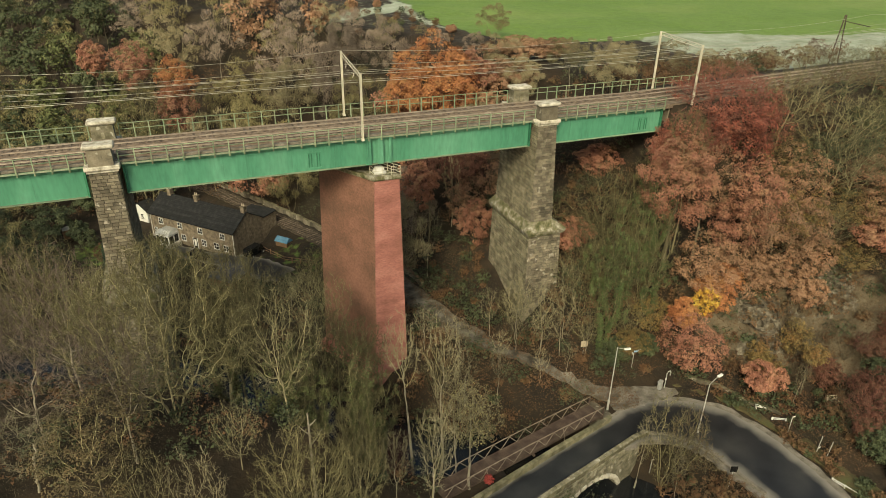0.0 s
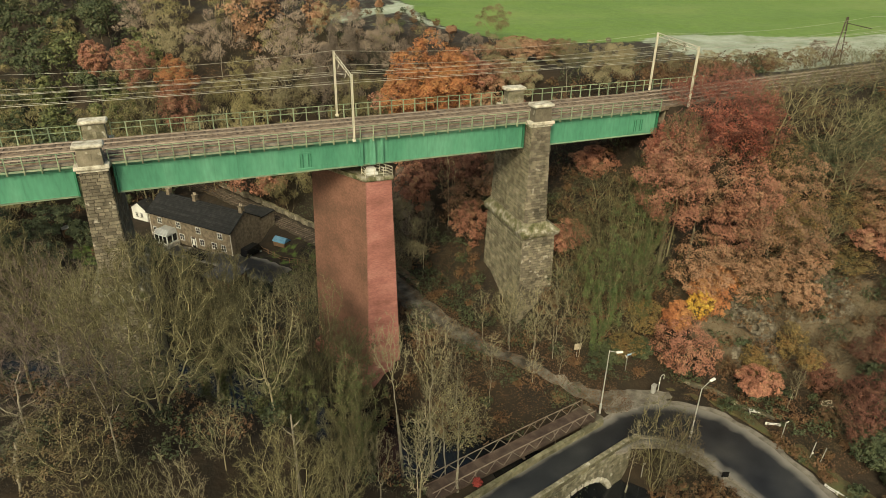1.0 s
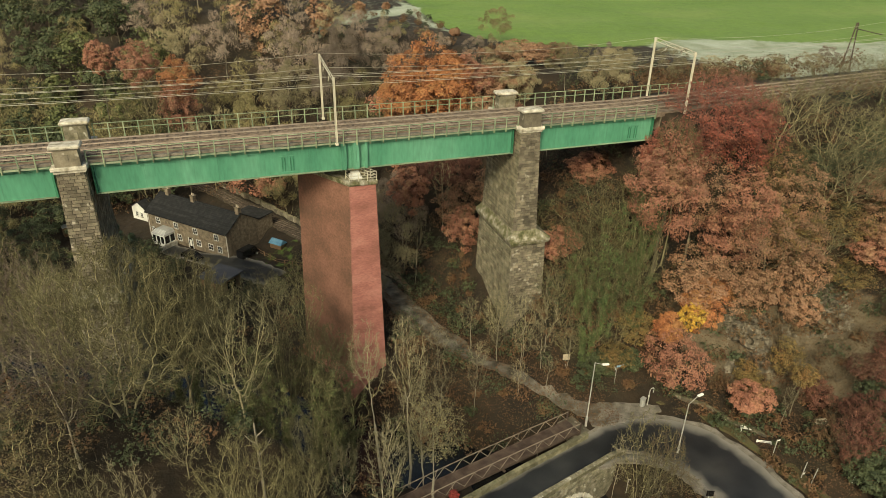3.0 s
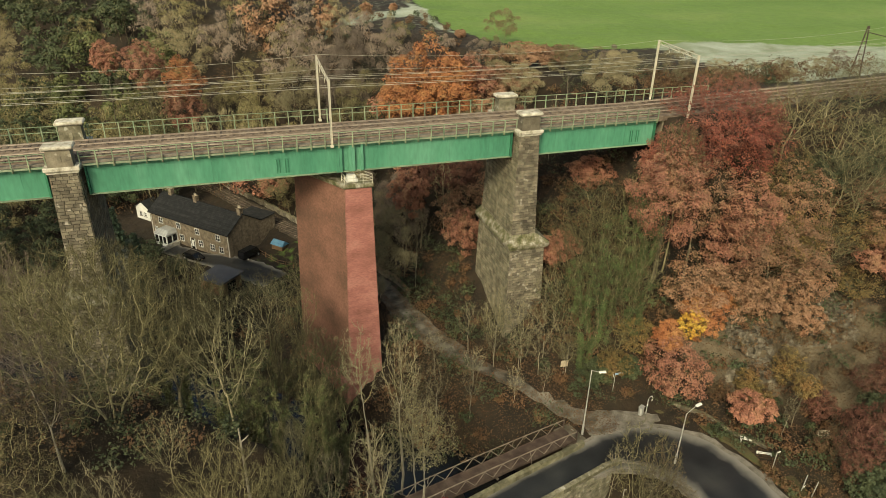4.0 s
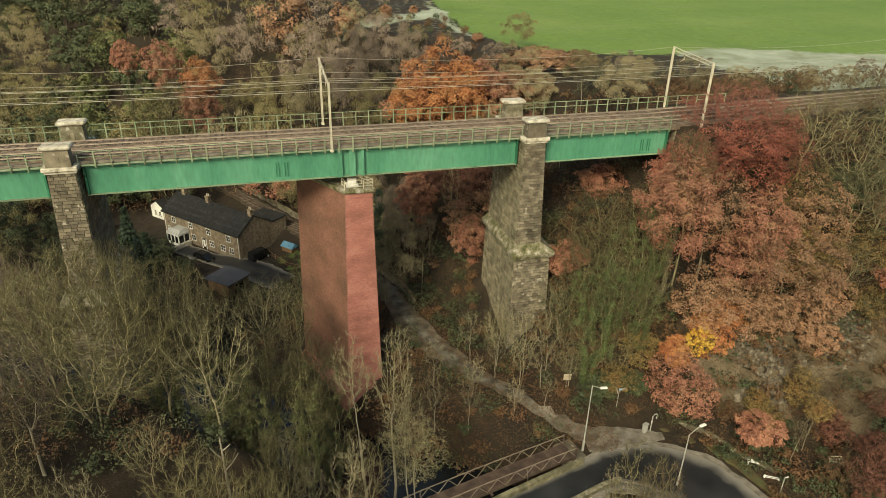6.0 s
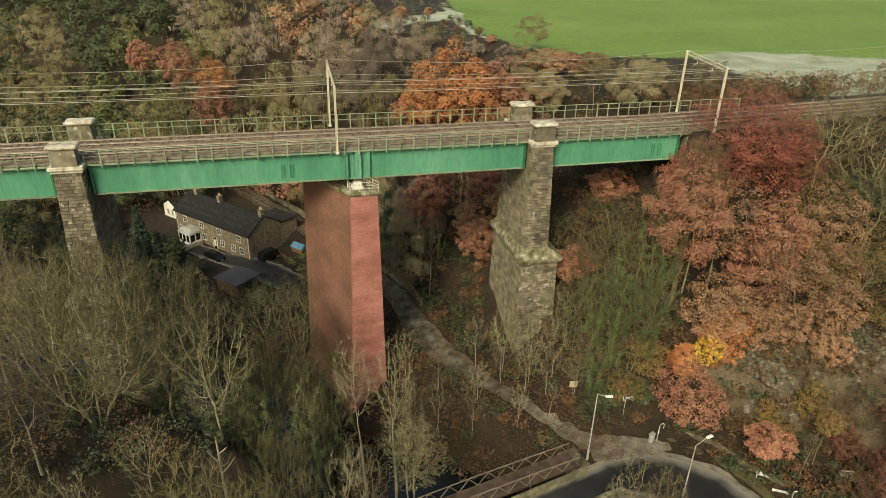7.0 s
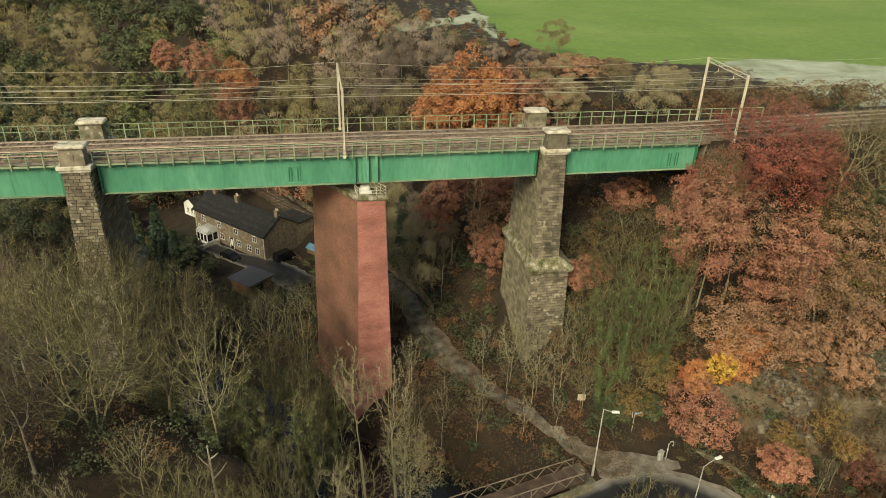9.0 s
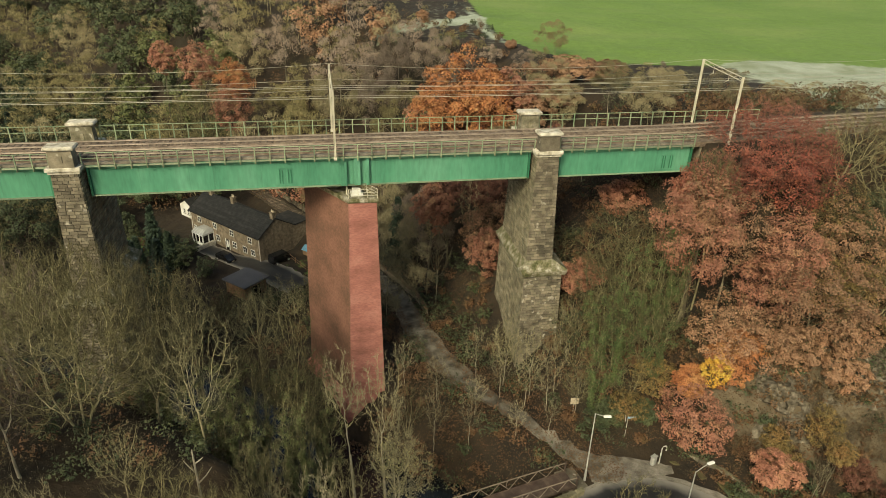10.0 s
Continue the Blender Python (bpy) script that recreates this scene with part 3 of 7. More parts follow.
def stone_pier(cx, side, low_shift):
    """A battered masonry pier with a ledge half way, a cornice and two capped pillars. side: +1 shows its east face."""
    p = thing("stone_pier", "tall tapered gritstone viaduct pier with mossy ledge and pale caps", "bridge pier", (cx, 77, 0), group="stone piers")
    ls = low_shift
    g = -7.0
    lev = {"low0": (g, 2.85 + 0.0, -6.4, 6.2), "low1": (16.5, 2.45, -5.6, 5.7), "up0": (18.0, 1.72, -5.2, 5.3), "up1": (31.7, 1.32, -4.75, 4.9)}

    def plan(key, inset=0.0):
        z, hx, y0, y1 = lev[key]
        sx = ls if key.startswith("low") else 0
        return [(sx - hx + inset, y0 + inset), (sx + hx - inset, y0 + inset), (sx + hx - inset, y1 - inset), (sx - hx + inset, y1 - inset)]

    core = bmesh.new()
    frustum(core, plan("low0", 0.03), g, plan("low1", 0.03), 16.6)
    frustum(core, plan("up0", 0.03), 17.6, plan("up1", 0.03), 31.72)
    part("core", core, "mortar", p)
    ledge = bmesh.new()
    big = [(ls - 2.95, -6.1), (ls + 2.95, -6.1), (ls + 2.95, 6.2), (ls - 2.95, 6.2)]
    inner = [(-1.75, -5.25), (1.75, -5.25), (1.75, 5.35), (-1.75, 5.35)]
    frustum(ledge, [(x * 0.93 + ls * 0.07, y * 0.97) for x, y in big], 16.5, big, 16.95)
    frustum(ledge, big, 16.95, big, 17.3)
    frustum(ledge, big, 17.3, inner, 18.45)
    part("ledge", ledge, "ledge_stone", p, "mossy sloping stone ledge")
    corn = bmesh.new()
    box(corn, -1.68, 1.68, -5.15, 5.3, 31.95, 32.38, 0.06)
    box(corn, -1.5, 1.5, -4.95, 5.1, 31.68, 31.95)
    part("cornice", corn, "cap", p, "pale lichen-covered cornice")
    for y0, y1, z1 in ((-5.0, -3.5, 34.15), (2.75, 4.2, 34.45)):
        pl = bmesh.new()
        frustum(pl, [(-1.2, y0), (1.2, y0), (1.2, y1), (-1.2, y1)], 32.36, [(-1.12, y0 + 0.05), (1.12, y0 + 0.05), (1.12, y1 - 0.05), (-1.12, y1 - 0.05)], z1 + 0.05)
        box(pl, -0.18, 0.18, y0 - 0.04, y0 + 0.1, 32.9, 33.6)
        part("pillar", pl, "stone" if y0 < 0 else "stone_moss", p)
        cp = bmesh.new()
        box(cp, -1.48, 1.48, y0 - 0.18, y1 + 0.18, z1, z1 + 0.42, 0.13)
        part("cap_stone", cp, "cap", p, "rounded pale cap stone")
    # masonry: the side face and upper south face joined, the south blocks singly
    lo0, lo1, u0, u1 = plan("low0"), plan("low1"), plan("up0"), plan("up1")
    ms = []
    for q0, q1, za, zb in ((lo0, lo1, g, 16.5), (u0, u1, 18.2, 31.7)):
        if side > 0:
            ms += courses(q0[1], q0[2], za, q1[1], q1[2], zb, (1, 0), 0.5, 0.95, 0.085)
        else:
            ms += courses(q0[3], q0[0], za, q1[3], q1[0], zb, (-1, 0), 0.5, 0.95, 0.085)
    tagged(part("side_masonry", joined_blocks(ms, "stone_side"), None, p), kind="stuff")
    for q0, q1, za, zb in ((u0, u1, 18.2, 31.7), (lo0, lo1, g, 16.5)):
        for m in courses(q0[0], q0[1], za, q1[0], q1[1], zb, (0, -1)):
            ob = part("stone_block", BLOCK, None, p)
            ob.matrix_basis = m
    return p


stone_pier(PIERS[0], 1, 0.0)
stone_pier(PIERS[1], -1, 0.55)


def brick_pier():
    p = thing("brick_pier", "tall tapered red brick viaduct pier, darker brown on its west side", "bridge pier", (20, 77, 0))
    top = [(0.65, -4.4), (3.85, -4.5), (-1.1, 3.9), (-4.3, 3.7)]

    def grown(d):
        cx, cy = sum(a for a, b in top) / 4, sum(b for a, b in top) / 4
        return [(x + d * (1 if i in (1, 2) else -1), y + d * (-1 if i < 2 else 1)) for i, (x, y) in enumerate(top)]

    shaft = bmesh.new()
    frustum(shaft, grown(0.75), -6.5, grown(0.0), 26.85)
    bmesh.ops.bevel(shaft, geom=[e for e in shaft.edges if abs(e.verts[0].co.z - e.verts[1].co.z) > 5], offset=0.05, segments=2, affect="EDGES")
    sh = part("shaft", shaft, "brick", p)
    # side faces turned west take the darker, browner brick
    sh.data.materials.append(M["brick_west"])
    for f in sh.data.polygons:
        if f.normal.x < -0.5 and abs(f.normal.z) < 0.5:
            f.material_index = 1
    plinth = bmesh.new()
    frustum(plinth, grown(1.25), -6.5, grown(1.2), -0.6)
    frustum(plinth, grown(1.2), -0.6, grown(0.68), 0.1)
    part("plinth", plinth, "brick", p)
    cope = bmesh.new()
    frustum(cope, grown(0.08), 26.85, grown(0.16), 27.0)
    frustum(cope, grown(0.16), 27.0, grown(0.16), 27.42)
    part("coping", cope, "ledge_stone", p, "weathered stone coping with moss")
    bear = bmesh.new()
    box(bear, 1.15, 2.15, -3.75, -2.7, 27.42, 28.2, 0.08)
    box(bear, 0.95, 2.35, -3.9, -2.6, 27.42, 27.7, 0.04)
    part("bearing", bear, "white", p, "pale painted bearing block")
    fence = [(0.5, -3.2), (0.65, -4.45), (3.9, -4.55), (2.3, -1.9)]
    for (ax, ay), (bx, by) in zip(fence, fence[1:]):
        for z in (27.75, 28.1, 28.5):
            part("guard_rail", tubed([(ax, ay, z), (bx, by, z)], 0.03, 5), "mast", p)
        k = max(1, round(math.hypot(bx - ax, by - ay) / 1.0))
        for i in range(k):
            x, y = ax + (bx - ax) * i / k, ay + (by - ay) * i / k
            part("guard_post", tubed([(x, y, 27.4), (x, y, 28.52)], 0.04, 5), "mast", p)
    return p


brick_pier()


def girder(x0, x1, y, out, panels=(), ribs=(), plain=False):
    """A plate girder; out: -1 faces south."""
    p = thing("plate_girder", "green painted riveted steel plate girder resting on the piers", "girder", (0, y, 0), group="viaduct girders")
    a, b = sorted((0.0, -0.14 * out))
    part("web", boxed(x0, x1, a, b, 28.75, 32.0), "girder", p)
    part("bottom_flange", boxed(x0, x1, -0.3, 0.3, 28.66, 28.745), "edge", p, "weathered pale bottom flange")
    part("top_flange", boxed(x0, x1, -0.45, 0.45, 32.005, 32.13), "girder_dark", p)
    part("kerb_angle", boxed(x0, x1, *sorted((out * 0.47, out * 0.6)), 31.98, 32.16), "edge", p, "pale weathered edge strip")
    if plain:
        return p
    n = int((x1 - x0) / 0.62)
    for i in range(1, n):
        if i % 4 == 0:
            x = x0 + (x1 - x0) * i / n
            part("web_seam", boxed(x - 0.05, x + 0.05, *sorted((out * 0.003, out * 0.018)), 28.77, 31.98), "girder", p)
    for x in ribs:
        rb = bmesh.new()
        box(rb, x - 0.04, x + 0.04, *sorted((out * 0.02, out * 0.42)), 28.76, 31.98)
        box(rb, x - 0.16, x + 0.16, *sorted((out * 0.42, out * 0.46)), 28.76, 31.98)
        part("stiffener", rb, "girder", p)
    for x in panels:
        for dx in (-0.62, -0.32, 0.32, 0.62):
            part("panel_bar", boxed(x + dx - 0.045, x + dx + 0.045, *sorted((out * 0.003, out * 0.09)), 29.15, 30.75), "girder_dark", p)
        for z in (29.0, 30.85):
            part("panel_plate", boxed(x - 0.85, x + 0.85, *sorted((out * 0.003, out * 0.06)), z - 0.06, z + 0.06), "girder", p)
    for x in (x0 + 0.12, x1 - 0.12):
        part("end_plate", boxed(x - 0.1, x + 0.1, *sorted((out * 0.003, out * 0.35)), 28.76, 31.98), "girder_dark", p)
    return p


SPANS = ((X0, PIERS[0] - 1.75), (PIERS[0] + 1.75, PIERS[1] - 1.75), (PIERS[1] + 1.75, 62.6))
girder(*SPANS[0], 73.7, -1, (-20.0,))
girder(*SPANS[1], 73.7, -1, (13.9,), (20.1, 20.45, 21.6, 21.95, 22.95))
girder(*SPANS[2], 73.7, -1, (59.6,))
for s in SPANS:
    girder(*s, 80.4, 1, plain=True)


def deck():
    d = thing("bridge_deck", "ballasted viaduct deck carrying two railway tracks", "bridge deck", (0, 77, 0), kind="structure")
    part("deck_slab", boxed(X0, X1, -3.1, 3.2, 31.5, 32.14), "stone_moss", d)
    nx, vs, fs = 250, [], []
    prof = [(-3.75, 32.2), (-3.0, 32.42), (-2.75, 32.66), (-0.25, 32.68), (0, 32.58), (0.25, 32.68), (2.8, 32.68), (3.1, 32.42), (3.9, 32.3)]
    for i in range(nx + 1):
        x = X0 + (X1 - X0) * i / nx
        for y, z in prof:
            vs.append((x, y, z + 0.05 * noise.noise(Vector((x * 1.3, y * 2.1, 0)))))
    k = len(prof)
    fs = [(i * k + j, (i + 1) * k + j, (i + 1) * k + j + 1, i * k + j + 1) for i in range(nx) for j in range(k - 1)]
    part("ballast", mesh_from("ballast", vs, fs, "ballast"), None, d)
    for y0, y1 in ((-3.75, -3.35), (3.4, 3.85)):
        part("walkway", boxed(X0, X1, y0, y1, 32.2, 32.47), "verge", d, "pale gritty walkway strip")


deck()


def rail_mesh(pts, z):
    prof = [(-0.07, 0), (0.07, 0), (0.025, 0.05), (0.035, 0.15), (-0.035, 0.15), (-0.025, 0.05)]
    p = np.array(pts, float)
    d = np.gradient(p, axis=0)
    d /= np.linalg.norm(d, axis=1)[:, None]
    vs = [(x - dy * o, y + dx * o, z + h) for (x, y), (dx, dy) in zip(p, d) for o, h in prof]
    k = len(prof)
    fs = [(i * k + j, i * k + (j + 1) % k, (i + 1) * k + (j + 1) % k, (i + 1) * k + j) for i in range(len(p) - 1) for j in range(k)]
    return mesh_from("rail", vs, fs, "rail")


SLEEPER = bpy.data.meshes.new("sleeper")
_b = boxed(-0.125, 0.125, -1.3, 1.3, -0.06, 0.07, bevel=0.015)
_b.to_mesh(SLEEPER)
_b.free()
SLEEPER.materials.append(M["sleeper"])
for yc in (75.3, 78.7):
    tr = thing("railway_track", "rusty railway track on timber sleepers in brown ballast", "railway track", (0, yc, 0), group="tracks on the viaduct")
    for o in (-0.75, 0.75):
        part("rail", rail_mesh([(X0, o), (0, o), (X1, o)], 32.75), None, tr)
    for i in range(178):
        ob = part("sleeper", SLEEPER, None, tr)
        ob.matrix_basis = pose(X0 + 0.4 + i * 0.7, 0, 32.69, 0, 0, rng.uniform(-1, 1))


def offset_line(line, off, step=2.0):
    pts = []
    for a, b in zip(line, line[1:]):
        k = max(1, int(math.hypot(b[0] - a[0], b[1] - a[1]) / step))
        pts += [(a[0] + (b[0] - a[0]) * i / k, a[1] + (b[1] - a[1]) * i / k) for i in range(k)]
    p = np.array(pts + [line[-1]], float)
    for _ in range(20):
        p[1:-1] = (p[:-2] + 2 * p[1:-1] + p[2:]) / 4
    d = np.gradient(p, axis=0)
    d /= np.linalg.norm(d, axis=1)[:, None]
    return np.stack([p[:, 0] - d[:, 1] * off, p[:, 1] + d[:, 0] * off], -1), d


bed = ribbon("track_bed", RAILWAY, [4.0] * 8, lambda x, y, i, arr: 32.55, "ballast", "brown ballast bed of the railway beyond the viaduct", "track bed", step=2.0, thick=0.6)
for off in (-1.7, 1.7):
    tr = thing("railway_track", "rusty railway track on the wooded hilltop", "railway track", group="tracks beyond the viaduct")
    for o in (-0.75, 0.75):
        part("rail", rail_mesh(offset_line(RAILWAY, off + o)[0].tolist(), 32.75), None, tr)
    pts, dirs = offset_line(RAILWAY, off, 0.72)
    for (x, y), (dx, dy) in list(zip(pts, dirs))[:120]:
        part("sleeper", SLEEPER, None, tr).matrix_basis = pose(x, y, 32.66, 0, 0, math.degrees(math.atan2(dy, dx)))


def railing(x0, x1, y, zb, zt, zm, out):
    p = thing("railing", "faded green steel post-and-rail parapet on the viaduct edge", "railing", (0, y, 0), group="viaduct railings")
    n = max(1, round((x1 - x0) / 1.56))
    bm = boxed(-0.055, 0.055, -0.06, 0.06, zb, zt)
    box(bm, -0.085, 0.085, *sorted((0.06 * -out, 0.14 * -out)), zb, zb + 0.5)
    post = part("post", bm, "rail_post", p)
    post.location.x = x0
    for i in range(1, n + 1):
        o = part("post", post.data, None, p)
        o.location.x = x0 + (x1 - x0) * i / n
    for z in (zt - 0.04, zm):
        part("top_rail" if z > zm else "mid_rail", boxed(x0, x1, -0.03, 0.03, z - 0.035, z + 0.035), "rail_post", p)


for a, b in ((X0, PIERS[0] - 1.5), (PIERS[0] + 1.6, PIERS[1] - 1.5), (PIERS[1] + 1.6, 62.4)):
    railing(a, b, 73.0, 31.75, 33.62, 33.0, -1)
for a, b in ((X0, PIERS[0] - 1.5), (PIERS[0] + 1.6, PIERS[1] - 1.5), (PIERS[1] + 1.6, 76)):
    railing(a, b, 80.95, 32.2, 34.2, 33.5, 1)


def portal(x, near, far, yaw=0.0, origin=None):
    """Two masts and a lattice beam that carry the overhead line. near, far: y, foot and head."""
    p = thing("overhead_line_portal", "cream steel overhead line portal with lattice beam above the tracks", "line portal", (x, 0, 0), group="overhead line portals")
    for y, z0, z1 in (near, far):
        bm = bmesh.new()
        for o in (-0.11, 0.07):
            box(bm, o, o + 0.04, y - 0.12, y + 0.12, z0, z1)
        box(bm, -0.07, 0.07, y - 0.02, y + 0.02, z0, z1)
        part("mast", bm, "mast", p)
        part("base_bracket", boxed(-0.17, 0.17, y - 0.2, y + 0.2, z0 - 0.25, z0 + 0.02, bevel=0.03), "mast", p)
    (ya, _, za), (yb, _, zb) = near, far
    beam = bmesh.new()
    for dz in (0.0, -0.45):
        tube(beam, [(0, ya, za - 0.05 + dz), (0, yb, zb - 0.05 + dz)], 0.05, 4)
    k = 9
    for i in range(k):
        u, v = i / k, (i + 1) / k
        lo, hi = (0.0, -0.45) if i % 2 else (-0.45, 0.0)
        tube(beam, [(0, ya + (yb - ya) * u, za + (zb - za) * u - 0.05 + lo), (0, ya + (yb - ya) * v, za + (zb - za) * v - 0.05 + hi)], 0.028, 4)
    part("lattice_beam", beam, "mast", p)
    for yt in (75.3, 78.7):
        zt = za + (zb - za) * (yt - ya) / (yb - ya)
        arm = bmesh.new()
        tube(arm, [(0, yt, zt - 0.4), (0, yt, zt - 1.2)], 0.05, 5)
        tube(arm, [(0, yt, zt - 1.1), (0.1, yt + 0.9, zt - 1.55)], 0.04, 5)
        part("registration_arm", arm, "mast", p)
        ins = bmesh.new()
        for j in range(4):
            tube(ins, [(0, yt, zt - 0.45 - 0.1 * j), (0, yt, zt - 0.5 - 0.1 * j)], 0.11, 8)
        part("insulator", ins, "mast_dark", p)
    return p


portal(19.4, (72.35, 32.35, 39.75), (80.9, 33.0, 40.65))
portal(66.6, (72.5, 32.3, 40.4), (81.3, 32.5, 40.8))


def lattice_mast():
    p = thing("lattice_mast", "dark steel A-shaped overhead line mast beside the railway", "line mast", (114.5, 90.5, ground_z(114.5, 90.5)))
    for dx in (-1.2, 1.2):
        part("leg", tubed([(dx, 0, -0.3), (dx * 0.12, 0, 8.6)], 0.12, 5), "mast_dark", p)
    for z in (2, 4, 6):
        w = 1.2 * (1 - z / 9.6)
        part("brace", tubed([(-w, 0, z), (w, 0, z)], 0.06, 4), "mast_dark", p)
    part("cross_arm", tubed([(0, 0, 7.6), (0.4, -5.0, 7.3)], 0.07, 4), "mast_dark", p)


lattice_mast()


def wire(pts, sag, r, label):
    vs = []
    for (ax, ay, az), (bx, by, bz) in zip(pts, pts[1:]):
        k = 14
        for i in range(k):
            u = i / k
            vs.append((ax + (bx - ax) * u, ay + (by - ay) * u, az + (bz - az) * u - sag * 4 * u * (1 - u)))
    vs.append(pts[-1])
    ob = part("overhead_wire", tubed(vs, r, 4), "wire")
    return tagged(ob, label, "wire", "overhead line wires")


for y, z, sag, r in ((75.3, 38.15, 0.1, 0.025), (75.5, 39.1, 0.55, 0.018), (78.7, 38.5, 0.1, 0.025), (78.9, 39.45, 0.6, 0.018), (80.9, 40.75, 0.9, 0.016), (75.3, 38.4, 0.2, 0.016), (78.7, 38.75, 0.25, 0.016)):
    dy = y - 77
    wire([(-62, y, z), (-28, y, z), (19.4, y, z), (66.6, y + 0.4, z), (114.5, 82 + dy, z), (190, 90 + dy, z)], sag, r, "thin pale overhead line wire above the tracks")


def abutment():
    a = thing("abutment", "dark stone abutment carrying the end of the viaduct", "abutment", (63, 77, 0), kind="structure")
    bm = bmesh.new()
    frustum(bm, [(0.2, -4.2), (9, -4.2), (9, 5.2), (0.2, 5.2)], 16, [(0.6, -3.4), (9, -3.4), (9, 4.8), (0.6, 4.8)], 32.25)
    part("wall_core", bm, "stone", a)


abutment()

# ---- cottages and yard ----
def window_part(parent, x, z, w, h, y=0.0, cols=2, rows=2, panes=True):
    """A white casement in a front wall at y, facing -y: frame, sill, panes as its own pieces."""
    fr = bmesh.new()
    t = 0.07
    for a, b, c, d in ((x - w / 2, x + w / 2, z, z + t), (x - w / 2, x + w / 2, z + h - t, z + h), (x - w / 2, x - w / 2 + t, z + t, z + h - t), (x + w / 2 - t, x + w / 2, z + t, z + h - t)):
        box(fr, a, b, y - 0.06, y + 0.05, c, d)
    for i in range(1, cols):
        xx = x - w / 2 + w * i / cols
        box(fr, xx - 0.03, xx + 0.03, y - 0.055, y + 0.045, z + t, z + h - t)
    for j in range(1, rows):
        zz = z + h * j / rows
        box(fr, x - w / 2 + t, x + w / 2 - t, y - 0.05, y + 0.04, zz - 0.03, zz + 0.03)
    f = part("window", fr, "white", parent, "white painted window")
    for i in range(cols):
        for j in range(rows):
            part("pane", boxed(x - w / 2 + w * i / cols + 0.04, x - w / 2 + w * (i + 1) / cols - 0.04, y - 0.02, y - 0.005, z + h * j / rows + 0.03, z + h * (j + 1) / rows - 0.03), "glass", f)
    part("sill", boxed(x - w / 2 - 0.1, x + w / 2 + 0.1, y - 0.16, y + 0.02, z - 0.12, z - 0.01), "render_grey", f)
    return f


def walled(bm, x0, x1, y0, y1, h, ridge_y, hr):
    """Four walls with gables at both ends, solid."""
    v = [bm.verts.new(p) for p in ((x0, y0, 0), (x1, y0, 0), (x1, y1, 0), (x0, y1, 0), (x0, y0, h), (x1, y0, h), (x1, y1, h), (x0, y1, h), (x0, ridge_y, hr), (x1, ridge_y, hr))]
    for f in ((3, 2, 1, 0), (0, 1, 5, 4), (2, 3, 7, 6), (1, 2, 6, 9, 5), (3, 0, 4, 8, 7), (4, 5, 9, 8), (6, 7, 8, 9)):
        bm.faces.new([v[i] for i in f])


def slab(bm, x0, x1, p0, p1, n, t0, t1):
    a = [bm.verts.new((x, *p0)) for x in (x0, x1)] + [bm.verts.new((x, *p1)) for x in (x1, x0)]
    b = [bm.verts.new((x, p0[0] + n[0] * t0, p0[1] + n[1] * t0)) for x in (x0, x1)] + [bm.verts.new((x, p1[0] + n[0] * t1, p1[1] + n[1] * t1)) for x in (x1, x0)]
    bm.faces.new(a[::-1])
    bm.faces.new(b)
    for j in range(4):
        bm.faces.new((a[j], a[(j + 1) % 4], b[(j + 1) % 4], b[j]))


def slated(parent, x0, x1, ya, za, yb, zb, row=0.42):
    """A roof slope from eave to ridge, with overlapping slate courses on it."""
    L = math.hypot(yb - ya, zb - za)
    k = max(2, int(L / row))
    n = ((zb - za) / L, (yb - ya) / L)
    n = (-abs(n[0]) if yb > ya else abs(n[0]), abs(n[1]))
    bm = bmesh.new()
    slab(bm, x0, x1, (ya, za), (yb, zb), n, 0.1, 0.1)
    r = part("roof", bm, "slate", parent)
    for i in range(k):
        u0, u1 = i / k, min(1.0, (i + 1.1) / k)
        p0, p1 = [(ya + (yb - ya) * u + n[0] * 0.103, za + (zb - za) * u + n[1] * 0.103) for u in (u0, u1)]
        bm = bmesh.new()
        slab(bm, x0 - 0.01, x1 + 0.01, p0, p1, n, 0.05, 0.012)
        part("slate_course", bm, "slate", r)
    return r


